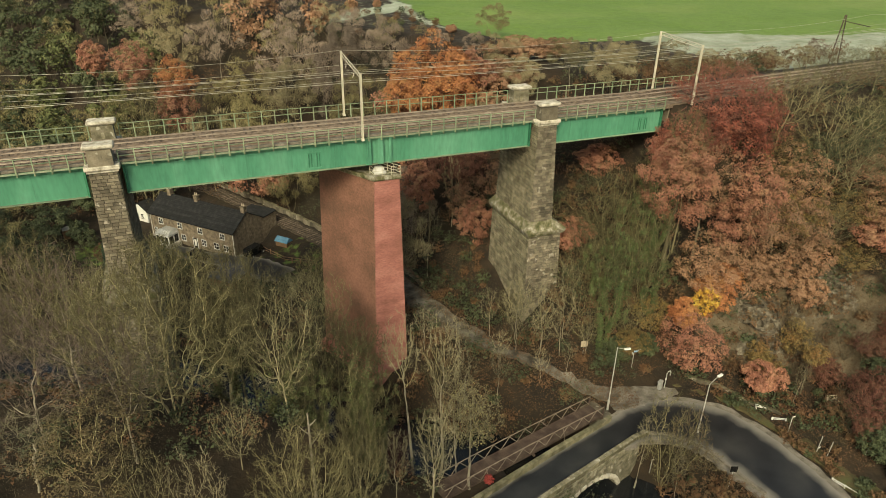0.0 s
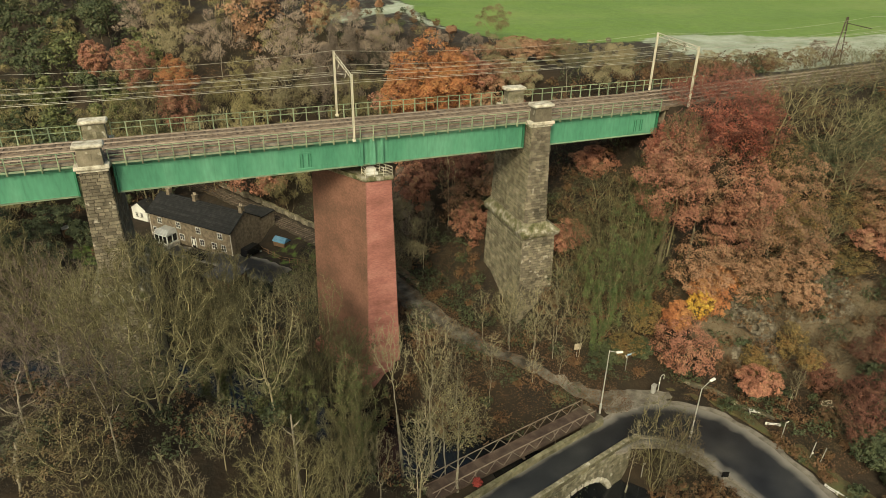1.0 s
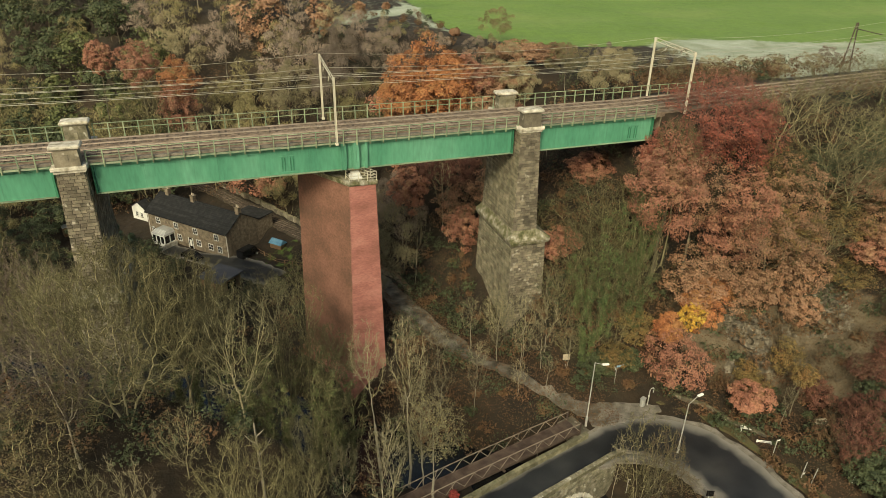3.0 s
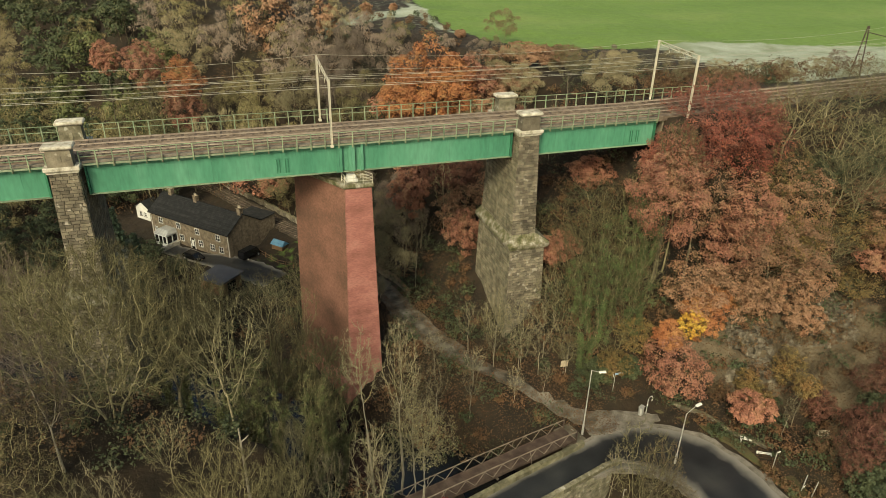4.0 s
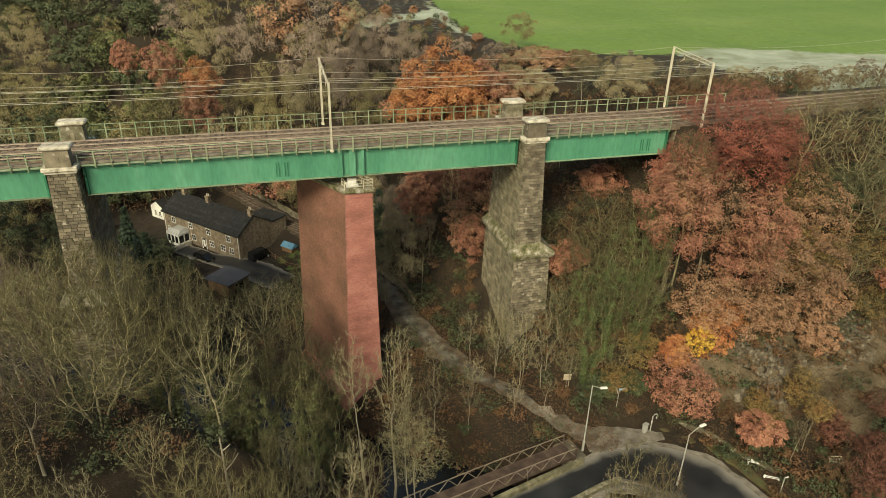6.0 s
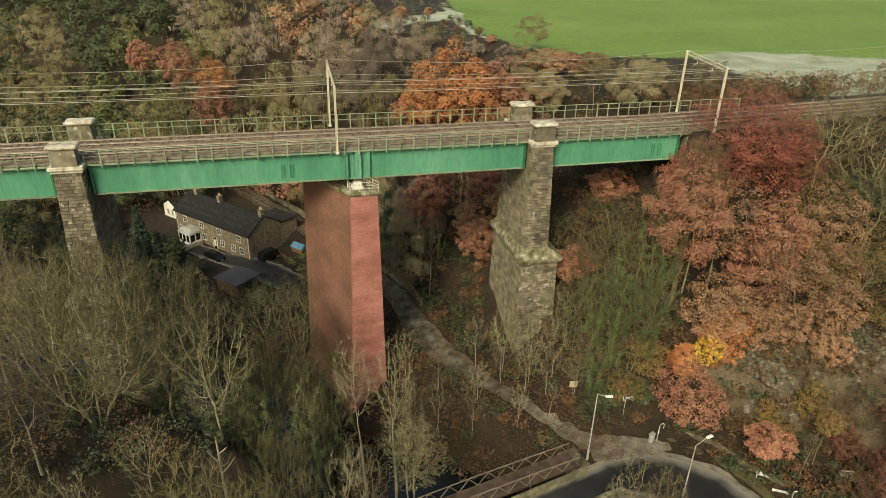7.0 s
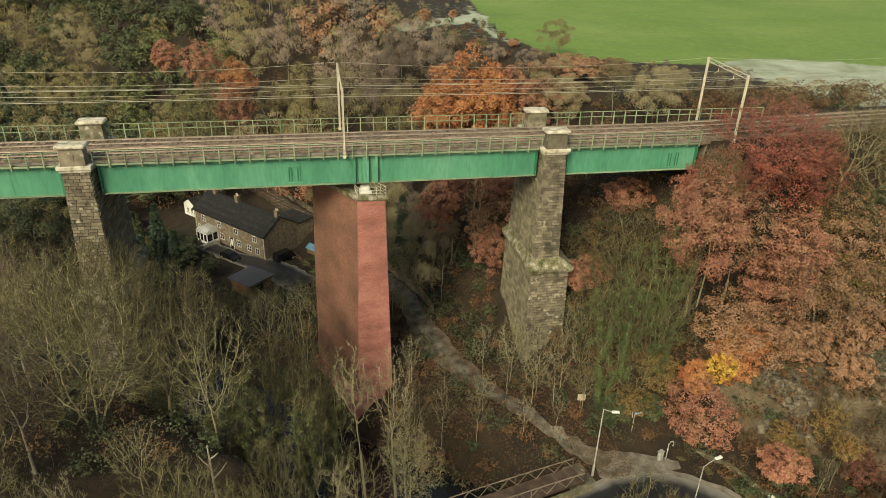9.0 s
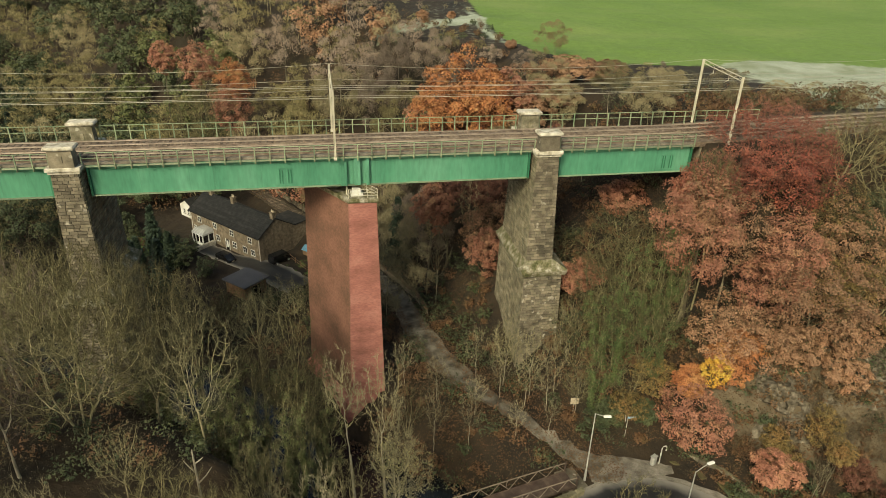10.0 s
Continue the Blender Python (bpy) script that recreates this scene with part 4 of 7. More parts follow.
def cottages():
    h = thing("cottage_row", "row of brown stone cottages with dark slate roof and white windows", "house", (-8.2, 133.2, -3.5), -47.3)
    L, D, E, R = 21.2, 8.2, 5.3, 7.9
    w = bmesh.new()
    walled(w, 0, L, 0, D, E, 4.0, R)
    part("wall", w, "house_stone", h)
    slated(h, -0.2, L + 0.15, -0.3, E - 0.18, 4.0, R + 0.02)
    slated(h, -0.2, L + 0.15, D + 0.3, E - 0.18, 4.0, R + 0.02)
    part("ridge_tiles", boxed(-0.2, L + 0.15, 3.85, 4.15, R + 0.1, R + 0.24, bevel=0.05), "slate", h)
    part("gutter", tubed([(-0.2, -0.36, E - 0.16), (L + 0.15, -0.36, E - 0.16)], 0.07, 6), "carblack", h, "black gutter")
    for x in (0.4, L - 0.15):
        part("drainpipe", tubed([(x, -0.08, 0), (x, -0.08, E - 0.2)], 0.05, 6), "white", h, "pale drainpipe")
    for x in (2.3, 9.2, L - 0.5):
        ch = bmesh.new()
        box(ch, x - 0.4, x + 0.4, 3.6, 4.4, R - 0.5, R + 1.15)
        box(ch, x - 0.48, x + 0.48, 3.52, 4.48, R + 1.15, R + 1.3)
        c = part("chimney", ch, "house_stone", h)
        for dx in (-0.2, 0.2):
            part("chimney_pot", tubed([(x + dx, 4.0, R + 1.3), (x + dx, 4.0, R + 1.75)], 0.13, 8, 0.1), "beige", c, "clay chimney pot")
    for x in (3.0, 7.9, 13.0, 18.4):
        window_part(h, x, 3.35, 1.15, 1.25)
    for x, wd in ((1.3, 0.8), (8.5, 1.2), (13.6, 1.2), (16.7, 1.25), (19.0, 1.15)):
        window_part(h, x, 0.95, wd, 1.3)
    d = part("door", boxed(11.0, 11.95, -0.08, 0.03, 0.05, 2.1), "carblack", h, "dark front door with a white surround")
    for a, b in ((10.86, 11.0), (11.95, 12.09)):
        part("jamb", boxed(a, b, -0.1, 0.04, 0, 2.22), "white", d)
    part("door_glass", boxed(11.2, 11.75, -0.1, -0.085, 0.5, 1.9), "white", d)
    # rear wing behind the gable end
    part("rear_wing", boxed(L - 6.0, L - 0.06, D + 0.004, D + 4.2, 0, 5.0), "house_stone", h, "square stone rear wing")
    part("wing_roof", boxed(L - 6.2, L + 0.1, D + 0.35, D + 4.4, 5.004, 5.2, bevel=0.04), "slate", h)


cottages()


def porch():
    p = thing("porch", "white glazed conservatory porch in front of the cottages", "porch", (-8.2, 133.2, -3.5), -47.3)
    x0, x1, y0 = 4.0, 7.2, -2.6
    base = bmesh.new()
    box(base, x0, x1, y0, -0.02, 0, 0.8)
    part("base_wall", base, "white", p)
    for a, b in ((x0, y0), (x0 + (x1 - x0) / 3, y0), (x0 + 2 * (x1 - x0) / 3, y0), (x1, y0), (x0, y0 / 2), (x1, y0 / 2), (x0, -0.1), (x1, -0.1)):
        part("post", boxed(a - 0.09, a + 0.09, b - 0.09, b + 0.09, 0.8, 2.35), "white", p)
    part("head_beam", boxed(x0 - 0.1, x1 + 0.1, y0 - 0.1, -0.03, 2.35, 2.6), "white", p)
    for i in range(3):
        a = x0 + (x1 - x0) * i / 3
        part("pane", boxed(a + 0.12, a + (x1 - x0) / 3 - 0.12, y0 - 0.01, y0 + 0.02, 0.85, 2.3), "glass", p)
    for x in (x0, x1):
        for i in range(2):
            part("pane", boxed(x - 0.012, x + 0.012, y0 / 2 * (i + 1) + 0.1 if i else y0 / 2 + 0.12, -0.2 if not i else y0 / 2 - 0.12, 0.85, 2.3), "glass", p)
    r = bmesh.new()
    frustum(r, [(x0 - 0.2, y0 - 0.2), (x1 + 0.2, y0 - 0.2), (x1 + 0.2, -0.03), (x0 - 0.2, -0.03)], 2.6, [(x0 + 0.3, y0 + 0.9), (x1 - 0.3, y0 + 0.9), (x1 - 0.3, -0.03), (x0 + 0.3, -0.03)], 3.25)
    part("roof", r, "galv", p, "pale glazed roof")
    for i in range(5):
        x = x0 + (x1 - x0) * i / 4
        part("glazing_bar", tubed([(x, y0 - 0.2, 2.64), (x * 0.85 + (x0 + x1) / 2 * 0.15, y0 + 0.9, 3.28)], 0.04, 4), "white", p)
    st = bmesh.new()
    box(st, 7.6, 8.0, -4.6, -0.3, 0, 1.0, 0.04)
    tagged(part("garden_wall", st, "cap"), "low pale garden wall beside the porch", "garden wall").matrix_world = pose(-8.2, 133.2, -3.5, 0, 0, -47.3)


porch()


def annex():
    p = thing("annex", "small white rendered annex with a dark slate roof", "annex", (-10.6, 138.4, -3.4), -47.3)
    w = bmesh.new()
    walled(w, -4.6, -1.0, 1.5, 7.5, 2.9, 4.5, 4.4)
    bmesh.ops.rotate(w, verts=w.verts[:], cent=(-2.8, 4.5, 0), matrix=Matrix.Rotation(radians(90), 3, "Z"))
    part("wall", w, "white", p)
    rf = bmesh.new()
    for sx in (-1, 1):
        v = [(-2.8 + sx * 3.3, 2.4, 2.75), (-2.8, 2.4, 4.45), (-2.8, 6.6, 4.45), (-2.8 + sx * 3.3, 6.6, 2.75)]
        lo = [rf.verts.new(c) for c in v]
        hi = [rf.verts.new((c[0], c[1], c[2] + 0.14)) for c in v]
        rf.faces.new(lo[::-1])
        rf.faces.new(hi)
        for j in range(4):
            rf.faces.new((lo[j], lo[(j + 1) % 4], hi[(j + 1) % 4], hi[j]))
    part("roof", rf, "slate", p)
    for x in (-3.9, -1.9):
        window_part(p, x, 0.9, 0.95, 1.1, y=2.68)
    p.scale = (0.72, 0.8, 0.9)


annex()


def shed():
    s = thing("shed", "low timber outbuilding with a grey felt roof beside the yard", "shed", (4.2, 107.5, -3.4), 45)
    part("wall", boxed(-2.3, 2.3, -2.4, 2.4, 0, 2.55), "wood", s)
    for i in range(15):
        part("board", boxed(-2.3 + i * 0.31, -2.3 + i * 0.31 + 0.28, -2.44, -2.405, 0.05, 2.5), "wood", s)
    for i in range(15):
        part("board", boxed(-2.34, -2.305, -2.4 + i * 0.32, -2.4 + i * 0.32 + 0.29, 0.05, 2.5), "wood", s)
    r = bmesh.new()
    frustum(r, [(-2.75, -2.85), (2.75, -2.85), (2.75, 2.85), (-2.75, 2.85)], 2.5, [(-2.75, -2.85), (2.75, -2.85), (2.75, 2.85), (-2.75, 2.85)], 2.72)
    part("roof", r, "felt", s)
    # a black panel on the closed boards stands for the unlit inside
    part("doorway", boxed(-1.0, 1.0, -2.47, -2.442, 0, 2.0), "carblack", s, "black panel for the unlit inside of an open door")


shed()


def car(x, y, rz, tall, label):
    c = thing("car", label, "car", (x, y, ground_z(x, y)), rz, group="parked cars")
    b = bmesh.new()
    hh = 1.9 if tall else 1.45
    prof = [(-2.1, 0.35), (2.1, 0.35), (2.15, 0.75), (1.3 if not tall else 1.7, 0.95), (0.6 if not tall else 1.2, hh), (-1.5 if not tall else -2.0, hh), (-2.1, 1.0)]
    lo = [b.verts.new((px, -0.85, pz)) for px, pz in prof]
    hi = [b.verts.new((px, 0.85, pz)) for px, pz in prof]
    b.faces.new(lo)
    b.faces.new(hi[::-1])
    for i in range(len(prof)):
        b.faces.new((lo[i], hi[i], hi[(i + 1) % len(prof)], lo[(i + 1) % len(prof)]))
    bmesh.ops.bevel(b, geom=b.edges[:], offset=0.07, segments=2, affect="EDGES")
    part("body", b, "carblack", c)
    for sx in (-1.35, 1.35):
        for sy in (-0.85, 0.85):
            wv = part("wheel", tubed([(sx, sy - 0.1, 0.33), (sx, sy + 0.1, 0.33)], 0.33, 14), "tyre", c)
            part("hub", tubed([(sx, sy - 0.12, 0.33), (sx, sy + 0.12, 0.33)], 0.18, 10), "galv", wv)
    for sy in (-0.86, 0.86):
        part("side_window", boxed(-1.5, 0.7, *sorted((sy, sy * 1.012)), 0.98, hh - 0.15), "glass", c)
    part("roof_panel", boxed(-1.3, 0.5, -0.6, 0.6, hh, hh + 0.02), "glass", c, "dark roof glass")
    part("number_plate", boxed(2.15, 2.17, -0.25, 0.25, 0.5, 0.62), "beige", c)
    for sy in (-0.6, 0.6):
        part("headlight", boxed(2.1, 2.17, sy - 0.16, sy + 0.16, 0.66, 0.78), "glass", c)


car(-0.4, 119.6, -47, False, "black car parked in front of the cottages")
car(9.6, 117.6, 40, True, "tall black car parked by the cottage gable")

yard = ribbon("yard", [(13.5, 107.5), (8, 114), (2, 118.5), (-6, 127)], [3.0, 3.2, 2.2, 1.8], lambda x, y, i, arr: ground_z(x, y) + 0.12, "asphalt", "dark tarmac yard in front of the cottages", "yard", jag=0.15)


def fence_run(pts, hgt, label, mat="wood"):
    f = thing("garden_fence", label, "fence", group="garden fences")
    for (ax, ay), (bx, by) in zip(pts, pts[1:]):
        k = max(1, round(math.hypot(bx - ax, by - ay) / 1.8))
        for i in range(k + 1):
            x, y = ax + (bx - ax) * i / k, ay + (by - ay) * i / k
            z = ground_z(x, y)
            part("post", boxed(x - 0.07, x + 0.07, y - 0.07, y + 0.07, z - 0.2, z + hgt), mat, f)
        za, zb = ground_z(ax, ay), ground_z(bx, by)
        for u in (0.35, 0.8):
            part("rail", tubed([(ax, ay, za + hgt * u), (bx, by, zb + hgt * u)], 0.06, 4), mat, f)


fence_run([(11.5, 118.5), (14.4, 113.5), (19.5, 108.5)], 1.1, "brown timber fence round the small lawn")


def greenhouse():
    p = thing("lean_shelter", "low timber frame covered with a blue tarpaulin", "shelter", (15.3, 118.6, ground_z(15.3, 118.6)), -47)
    part("frame", boxed(-1.3, 1.3, -0.8, 0.8, 0, 1.0), "wood", p)
    t = bmesh.new()
    frustum(t, [(-1.5, -1.0), (1.5, -1.0), (1.5, 1.0), (-1.5, 1.0)], 1.0, [(-1.4, -0.1), (1.4, -0.1), (1.4, 0.1), (-1.4, 0.1)], 1.75)
    part("cover", t, "blue", p, "faded blue tarpaulin")


greenhouse()


def stone_wall(name, pts, hgt, thick, label, zf=None, mat="stone", cope="cap"):
    """A walling run in stones, with a coping on top."""
    w = thing(name, label, "stone wall", group="stone walls")
    for (ax, ay), (bx, by) in zip(pts, pts[1:]):
        ln = math.hypot(bx - ax, by - ay)
        k = max(1, round(ln / 1.1))
        rz = math.degrees(math.atan2(by - ay, bx - ax))
        for i in range(k):
            u = (i + 0.5) / k
            x, y = ax + (bx - ax) * u, ay + (by - ay) * u
            z = zf(x, y) if zf else ground_z(x, y)
            b = part("stone_course", boxed(-ln / k / 2 - 0.01, ln / k / 2 - 0.02, -thick / 2, thick / 2, -0.5, hgt, bevel=0.03), mat, w)
            b.matrix_basis = pose(x, y, z, 0, 0, rz)
            c = part("coping_stone", boxed(-ln / k / 2 + 0.01, ln / k / 2 - 0.02, -thick / 2 - 0.06, thick / 2 + 0.06, hgt + 0.003, hgt + 0.16, bevel=0.05), cope, w)
            c.matrix_basis = pose(x, y, z + float(TREEW.uniform(-0.02, 0.02)), 0, 0, rz)
    return w


TREEW = np.random.default_rng(3)
side_track = thing("railway_track", "dark rusty single railway track behind the cottages", "railway track", group="side track")
for o in (-0.75, 0.75):
    part("rail", tubed([(x, y, float(lane_z(y)) + 0.16) for x, y in offset_line(LANE[7:], o)[0].tolist()], 0.075, 4), "mast_dark", side_track)
for (x, y), (dx, dy) in list(zip(*offset_line(LANE[7:], 0.0, 0.75)))[:90]:
    part("sleeper", SLEEPER, None, side_track).matrix_basis = pose(x, y, float(lane_z(y)) + 0.03, 0, 0, math.degrees(math.atan2(dy, dx)))
stone_wall("lane_wall", [(24.2, 118), (28.6, 105), (31.6, 95), (32.6, 88)], 0.9, 0.45, "low reddish stone wall along the lane", mat="house_stone", cope="wood")

# a pale garden shelter and slab beyond the left-hand pier
p = thing("garden_shelter", "small garden hut with a grey flat roof", "hut", (-23.5, 138, ground_z(-23.5, 138)), 20)
part("wall", boxed(-1.0, 1.0, -0.8, 0.8, 0, 1.9), "wood", p)
part("roof", boxed(-1.15, 1.15, -0.95, 0.95, 1.9, 2.0, bevel=0.03), "galv", p)

# ---- road bridge, footbridge and road furniture ----
RB = pose(42.5, 49.2, 0, 0, 0, 15.7)


def road_bridge():
    b = thing("road_bridge", "old stone arch bridge carrying the road over the river", "bridge", (42.5, 49.2, 0), 15.7, kind="structure")
    n = 60
    xs = np.linspace(-24, 2.5, n + 1)

    def soffit(x):
        u = (x + 6.2) / 5.6
        return -2.1 - 4.6 * (1 - math.sqrt(max(0, 1 - u * u))) if abs(u) < 1 else -7.5

    bm = bmesh.new()
    cols = []
    for x in xs:
        cols.append([bm.verts.new((x, y, z)) for y, z in ((-2.35, soffit(x)), (2.35, soffit(x)), (2.35, -0.2), (-2.35, -0.2))])
    for a, c in zip(cols, cols[1:]):
        for j in range(4):
            bm.faces.new((a[j], a[(j + 1) % 4], c[(j + 1) % 4], c[j]))
    bm.faces.new(cols[0])
    bm.faces.new(cols[-1][::-1])
    part("arch_body", bm, "stone_moss", b)
    # arch stones on the south face
    for i in range(17):
        a = math.pi * (i + 0.5) / 17
        v = part("arch_stone", boxed(-0.42, 0.42, -0.14, 0.1, -0.28, 0.35, bevel=0.03), "cap", b)
        v.matrix_basis = Matrix.Translation((-6.2 + 5.75 * math.cos(a), -2.36, -6.7 + 4.78 * math.sin(a))) @ Matrix.Rotation(math.pi / 2 - a, 4, "Y")
    ms = list(courses((2.5, -2.36), (-24, -2.36), -2.0, (2.5, -2.36), (-24, -2.36), 0.0, (0, -1), 0.3, 0.6))
    tagged(part("spandrel_masonry", joined_blocks(ms, "stone_moss"), None, b), kind="stuff")


road_bridge()
rz = lambda x, y: 0.0
stone_wall("parapet", [(43.9, 51.6), (42.9, 51.3), (34, 49.0), (24, 46.1), (10, 41.9)], 0.62, 0.42, "mossy stone parapet along the road bridge", rz, "parapet", "parapet")
stone_wall("parapet", [(46.8, 48.0), (44.6, 47.7), (42.6, 47.1), (34, 44.7), (24, 41.8), (10, 37.6)], 0.5, 0.42, "weathered stone parapet on the road bridge", rz, "parapet", "stone_moss")
stone_wall("bend_kerb", [(46.8, 48.0), (48.9, 47.0), (50.6, 45.3), (51.8, 42.6), (52.3, 39.5), (53.0, 35.5)], 0.12, 0.3, "low stone kerb round the inside of the bend", rz, "verge", "verge")


def footbridge():
    f = thing("footbridge", "rusty steel footbridge with cross-braced sides over the river", "footbridge", (43.2, 53.75, 0.15), 193.0)
    L, W = 24.0, 1.12
    part("deck", boxed(0, L, -W, W, -0.12, 0.0), "rust", f)
    for i in range(24):
        part("deck_plank", boxed(i + 0.02, i + 0.97, -W + 0.06, W - 0.06, 0.003, 0.03), "rust", f)
    for s in (-1, 1):
        y = s * (W + 0.06)
        part("bottom_chord", boxed(0, L, y - 0.05, y + 0.05, -0.22, 0.06), "rust", f)
        part("top_chord", tubed([(0, y, 1.25), (6, y, 1.42), (12, y, 1.5), (18, y, 1.45), (L, y, 1.3)], 0.065, 6), "old_rail", f, "pale worn top rail")
        n = 20
        for i in range(n):
            a, b = L * i / n, L * (i + 1) / n
            za, zb = (0.05, 1.4) if i % 2 == 0 else (1.4, 0.05)
            part("brace", tubed([(a, y, za), (b, y, zb)], 0.05, 5), "old_rail", f)
        for x in (7.0, 18.5):
            part("bowed_strut", tubed([(x, y, 1.45), (x + 0.1, y + s * 0.35, 1.1), (x + 0.15, y + s * 0.6, 0.4), (x + 0.15, y + s * 0.62, -0.15)], 0.05, 6), "old_rail", f)
    for x in (0.3, 11.5, 23.6):
        part("cross_beam", boxed(x - 0.12, x + 0.12, -W - 0.35, W + 0.35, -0.42, -0.225), "rust", f)
    for sy in (-1, 1):
        part("end_post", boxed(-0.12, 0.06, sy * (W + 0.06) - 0.06, sy * (W + 0.06) + 0.06, -0.4, 1.45), "rust", f)
    ab = bmesh.new()
    box(ab, -1.6, 0.9, -1.9, 1.9, -6.5, -0.43, 0.08)
    part("footing", ab, "stone", f, "stone footing")


footbridge()


def street_lamp(x, y, h, ax, ay, up=0.35):
    l = thing("street_lamp", "pale galvanised street lamp with a short arm", "street lamp", (x, y, 0), group="street lamps")
    part("base_column", tubed([(0, 0, -0.2), (0, 0, 1.3)], 0.14, 10), "galv", l)
    part("column", tubed([(0, 0, 1.3), (0, 0, h)], 0.08, 10, 0.055), "galv", l)
    part("arm", tubed([(0, 0, h - 0.05), (ax * 0.6, ay * 0.6, h + up * 0.7), (ax, ay, h + up)], 0.04, 8), "galv", l)
    hd = bmesh.new()
    box(hd, -0.42, 0.42, -0.17, 0.17, -0.1, 0.1, 0.06)
    o = part("lantern", hd, "white", l, "pale lantern head")
    o.matrix_basis = pose(ax * 1.2, ay * 1.2, h + up, 0, 0, math.degrees(math.atan2(ay, ax)))


street_lamp(44.9, 53.6, 9.4, 1.1, -0.2, -0.4)
street_lamp(52.7, 46.0, 7.3, 1.5, 0.35, 0.5)


def post_sign(x, y, h, name, label, plates=(), r=0.05, lean=0.0, z=None, mat="galv"):
    s = thing(name, label, "signpost", (x, y, ground_z(x, y) if z is None else z))
    part("post", tubed([(0, 0, -0.3), (lean, 0, h)], r, 7), mat, s)
    for dx, dz, w, hh, rot, m in plates:
        o = part("plate", boxed(-w / 2, w / 2, -0.02, 0.02, -hh / 2, hh / 2, bevel=0.012), m, s)
        o.matrix_basis = pose(dx + lean, -0.07, h + dz, 0, 0, rot)
    return s


post_sign(51.6, 58.2, 2.9, "fingerpost", "fingerpost with pale blue direction arms", ((0.45, -0.15, 1.1, 0.28, 0, "sign_blue"), (-0.35, -0.2, 0.9, 0.25, 70, "white")))
post_sign(46.6, 62.5, 2.4, "notice_board", "weathered beige square board on a post", ((0, -0.45, 1.0, 0.95, -10, "beige"),))
post_sign(51.2, 38.8, 2.9, "road_sign", "road sign seen from its dark back on a grey post", ((0, -0.3, 0.8, 0.8, -20, "carblack"),))
post_sign(62.9, 42.0, 2.4, "marker_post", "short pale post lamp beside the road", ((0.15, 0.0, 0.4, 0.16, 0, "white"),))
post_sign(63.6, 38.4, 2.6, "marker_post", "slim pale post with a white band", ((0.0, -1.6, 0.25, 0.3, 0, "white"),), lean=0.2)
post_sign(63.9, 37.3, 2.6, "marker_post", "slim pale leaning post", (), lean=0.3)
post_sign(67.6, 35.5, 2.0, "marker_post", "bent pale post by the road", ((0.25, 0.0, 0.6, 0.12, 0, "white"),), lean=0.4)
post_sign(46.6, 46.2, 2.1, "marker_post", "slim pale post by the bridge", ((0.1, -0.05, 0.3, 0.12, 0, "galv"),))


def hooked_post():
    s = thing("hooked_post", "pale bent-over metal post at the roadside", "post", (54.3, 54.4, ground_z(54.3, 54.4)))
    part("post", tubed([(0, 0, -0.2), (0, 0, 2.6), (0.15, 0, 2.9), (0.45, 0, 2.95), (0.6, 0, 2.7), (0.55, 0, 2.2)], 0.06, 8), "galv", s)
    part("band", tubed([(0, 0, 1.6), (0, 0, 1.9)], 0.08, 8), "white", s)


hooked_post()


def boulder_box(x, y, rz_, w, d, h, mat, name, label, category):
    t = thing(name, label, category, (x, y, ground_z(x, y)), rz_)
    bm = bmesh.new()
    box(bm, -w / 2, w / 2, -d / 2, d / 2, -0.1, h, 0.14)
    part("casing", bm, mat, t)
    part("lid", boxed(-w / 2 - 0.03, w / 2 + 0.03, -d / 2 - 0.03, d / 2 + 0.03, h + 0.003, h + 0.07, bevel=0.02), mat, t)
    return t


boulder_box(53.6, 54.5, 25, 0.75, 0.5, 1.45, "galv", "roadside_cabinet", "rounded pale grey roadside cabinet", "cabinet")
b1 = thing("bench", "white slatted bench on the grass verge", "bench", (62.9, 46.3, ground_z(62.9, 46.3)), -35)
for i in range(4):
    part("slat", boxed(-0.8, 0.8, -0.28 + i * 0.15, -0.16 + i * 0.15, 0.45, 0.5), "white", b1)
for sx in (-0.65, 0.65):
    for sy in (-0.2, 0.2):
        part("leg", boxed(sx - 0.04, sx + 0.04, sy - 0.04, sy + 0.04, -0.1, 0.45), "white", b1)
b2 = thing("information_board", "pale information board with a dark frame among shrubs", "board", (70.8, 43.2, ground_z(70.8, 43.2)), -15)
for sx in (-0.85, 0.85):
    part("post", boxed(sx - 0.06, sx + 0.06, -0.05, 0.05, -0.2, 1.7), "wood", b2)
o = part("panel", boxed(-0.8, 0.8, -0.45, 0.45, -0.03, 0.03, bevel=0.01), "beige", b2)
o.matrix_basis = pose(0, -0.1, 1.25, 35, 0, 0)
for i, (w, zz) in enumerate(((1.2, 0.28), (0.9, 0.12), (1.1, -0.05), (1.0, -0.22))):
    q = part("text_bar", boxed(-0.6, -0.6 + w, zz - 0.04, zz + 0.04, 0.033, 0.037), "ivy", o)
fence_run([(62.8, 44.4), (63.7, 43.2)], 0.4, "short low pale barrier by the roadside", "white")
fence_run([(61.8, 34.6), (62.6, 32.0)], 0.5, "low white roadside barrier", "white")
stone_wall("verge_wall", [(58.0, 54.3), (60.8, 51.3), (62.4, 48.2), (63.9, 44.2)], 0.3, 0.26, "low mossy kerb wall behind the verge", None, "stone", "parapet")


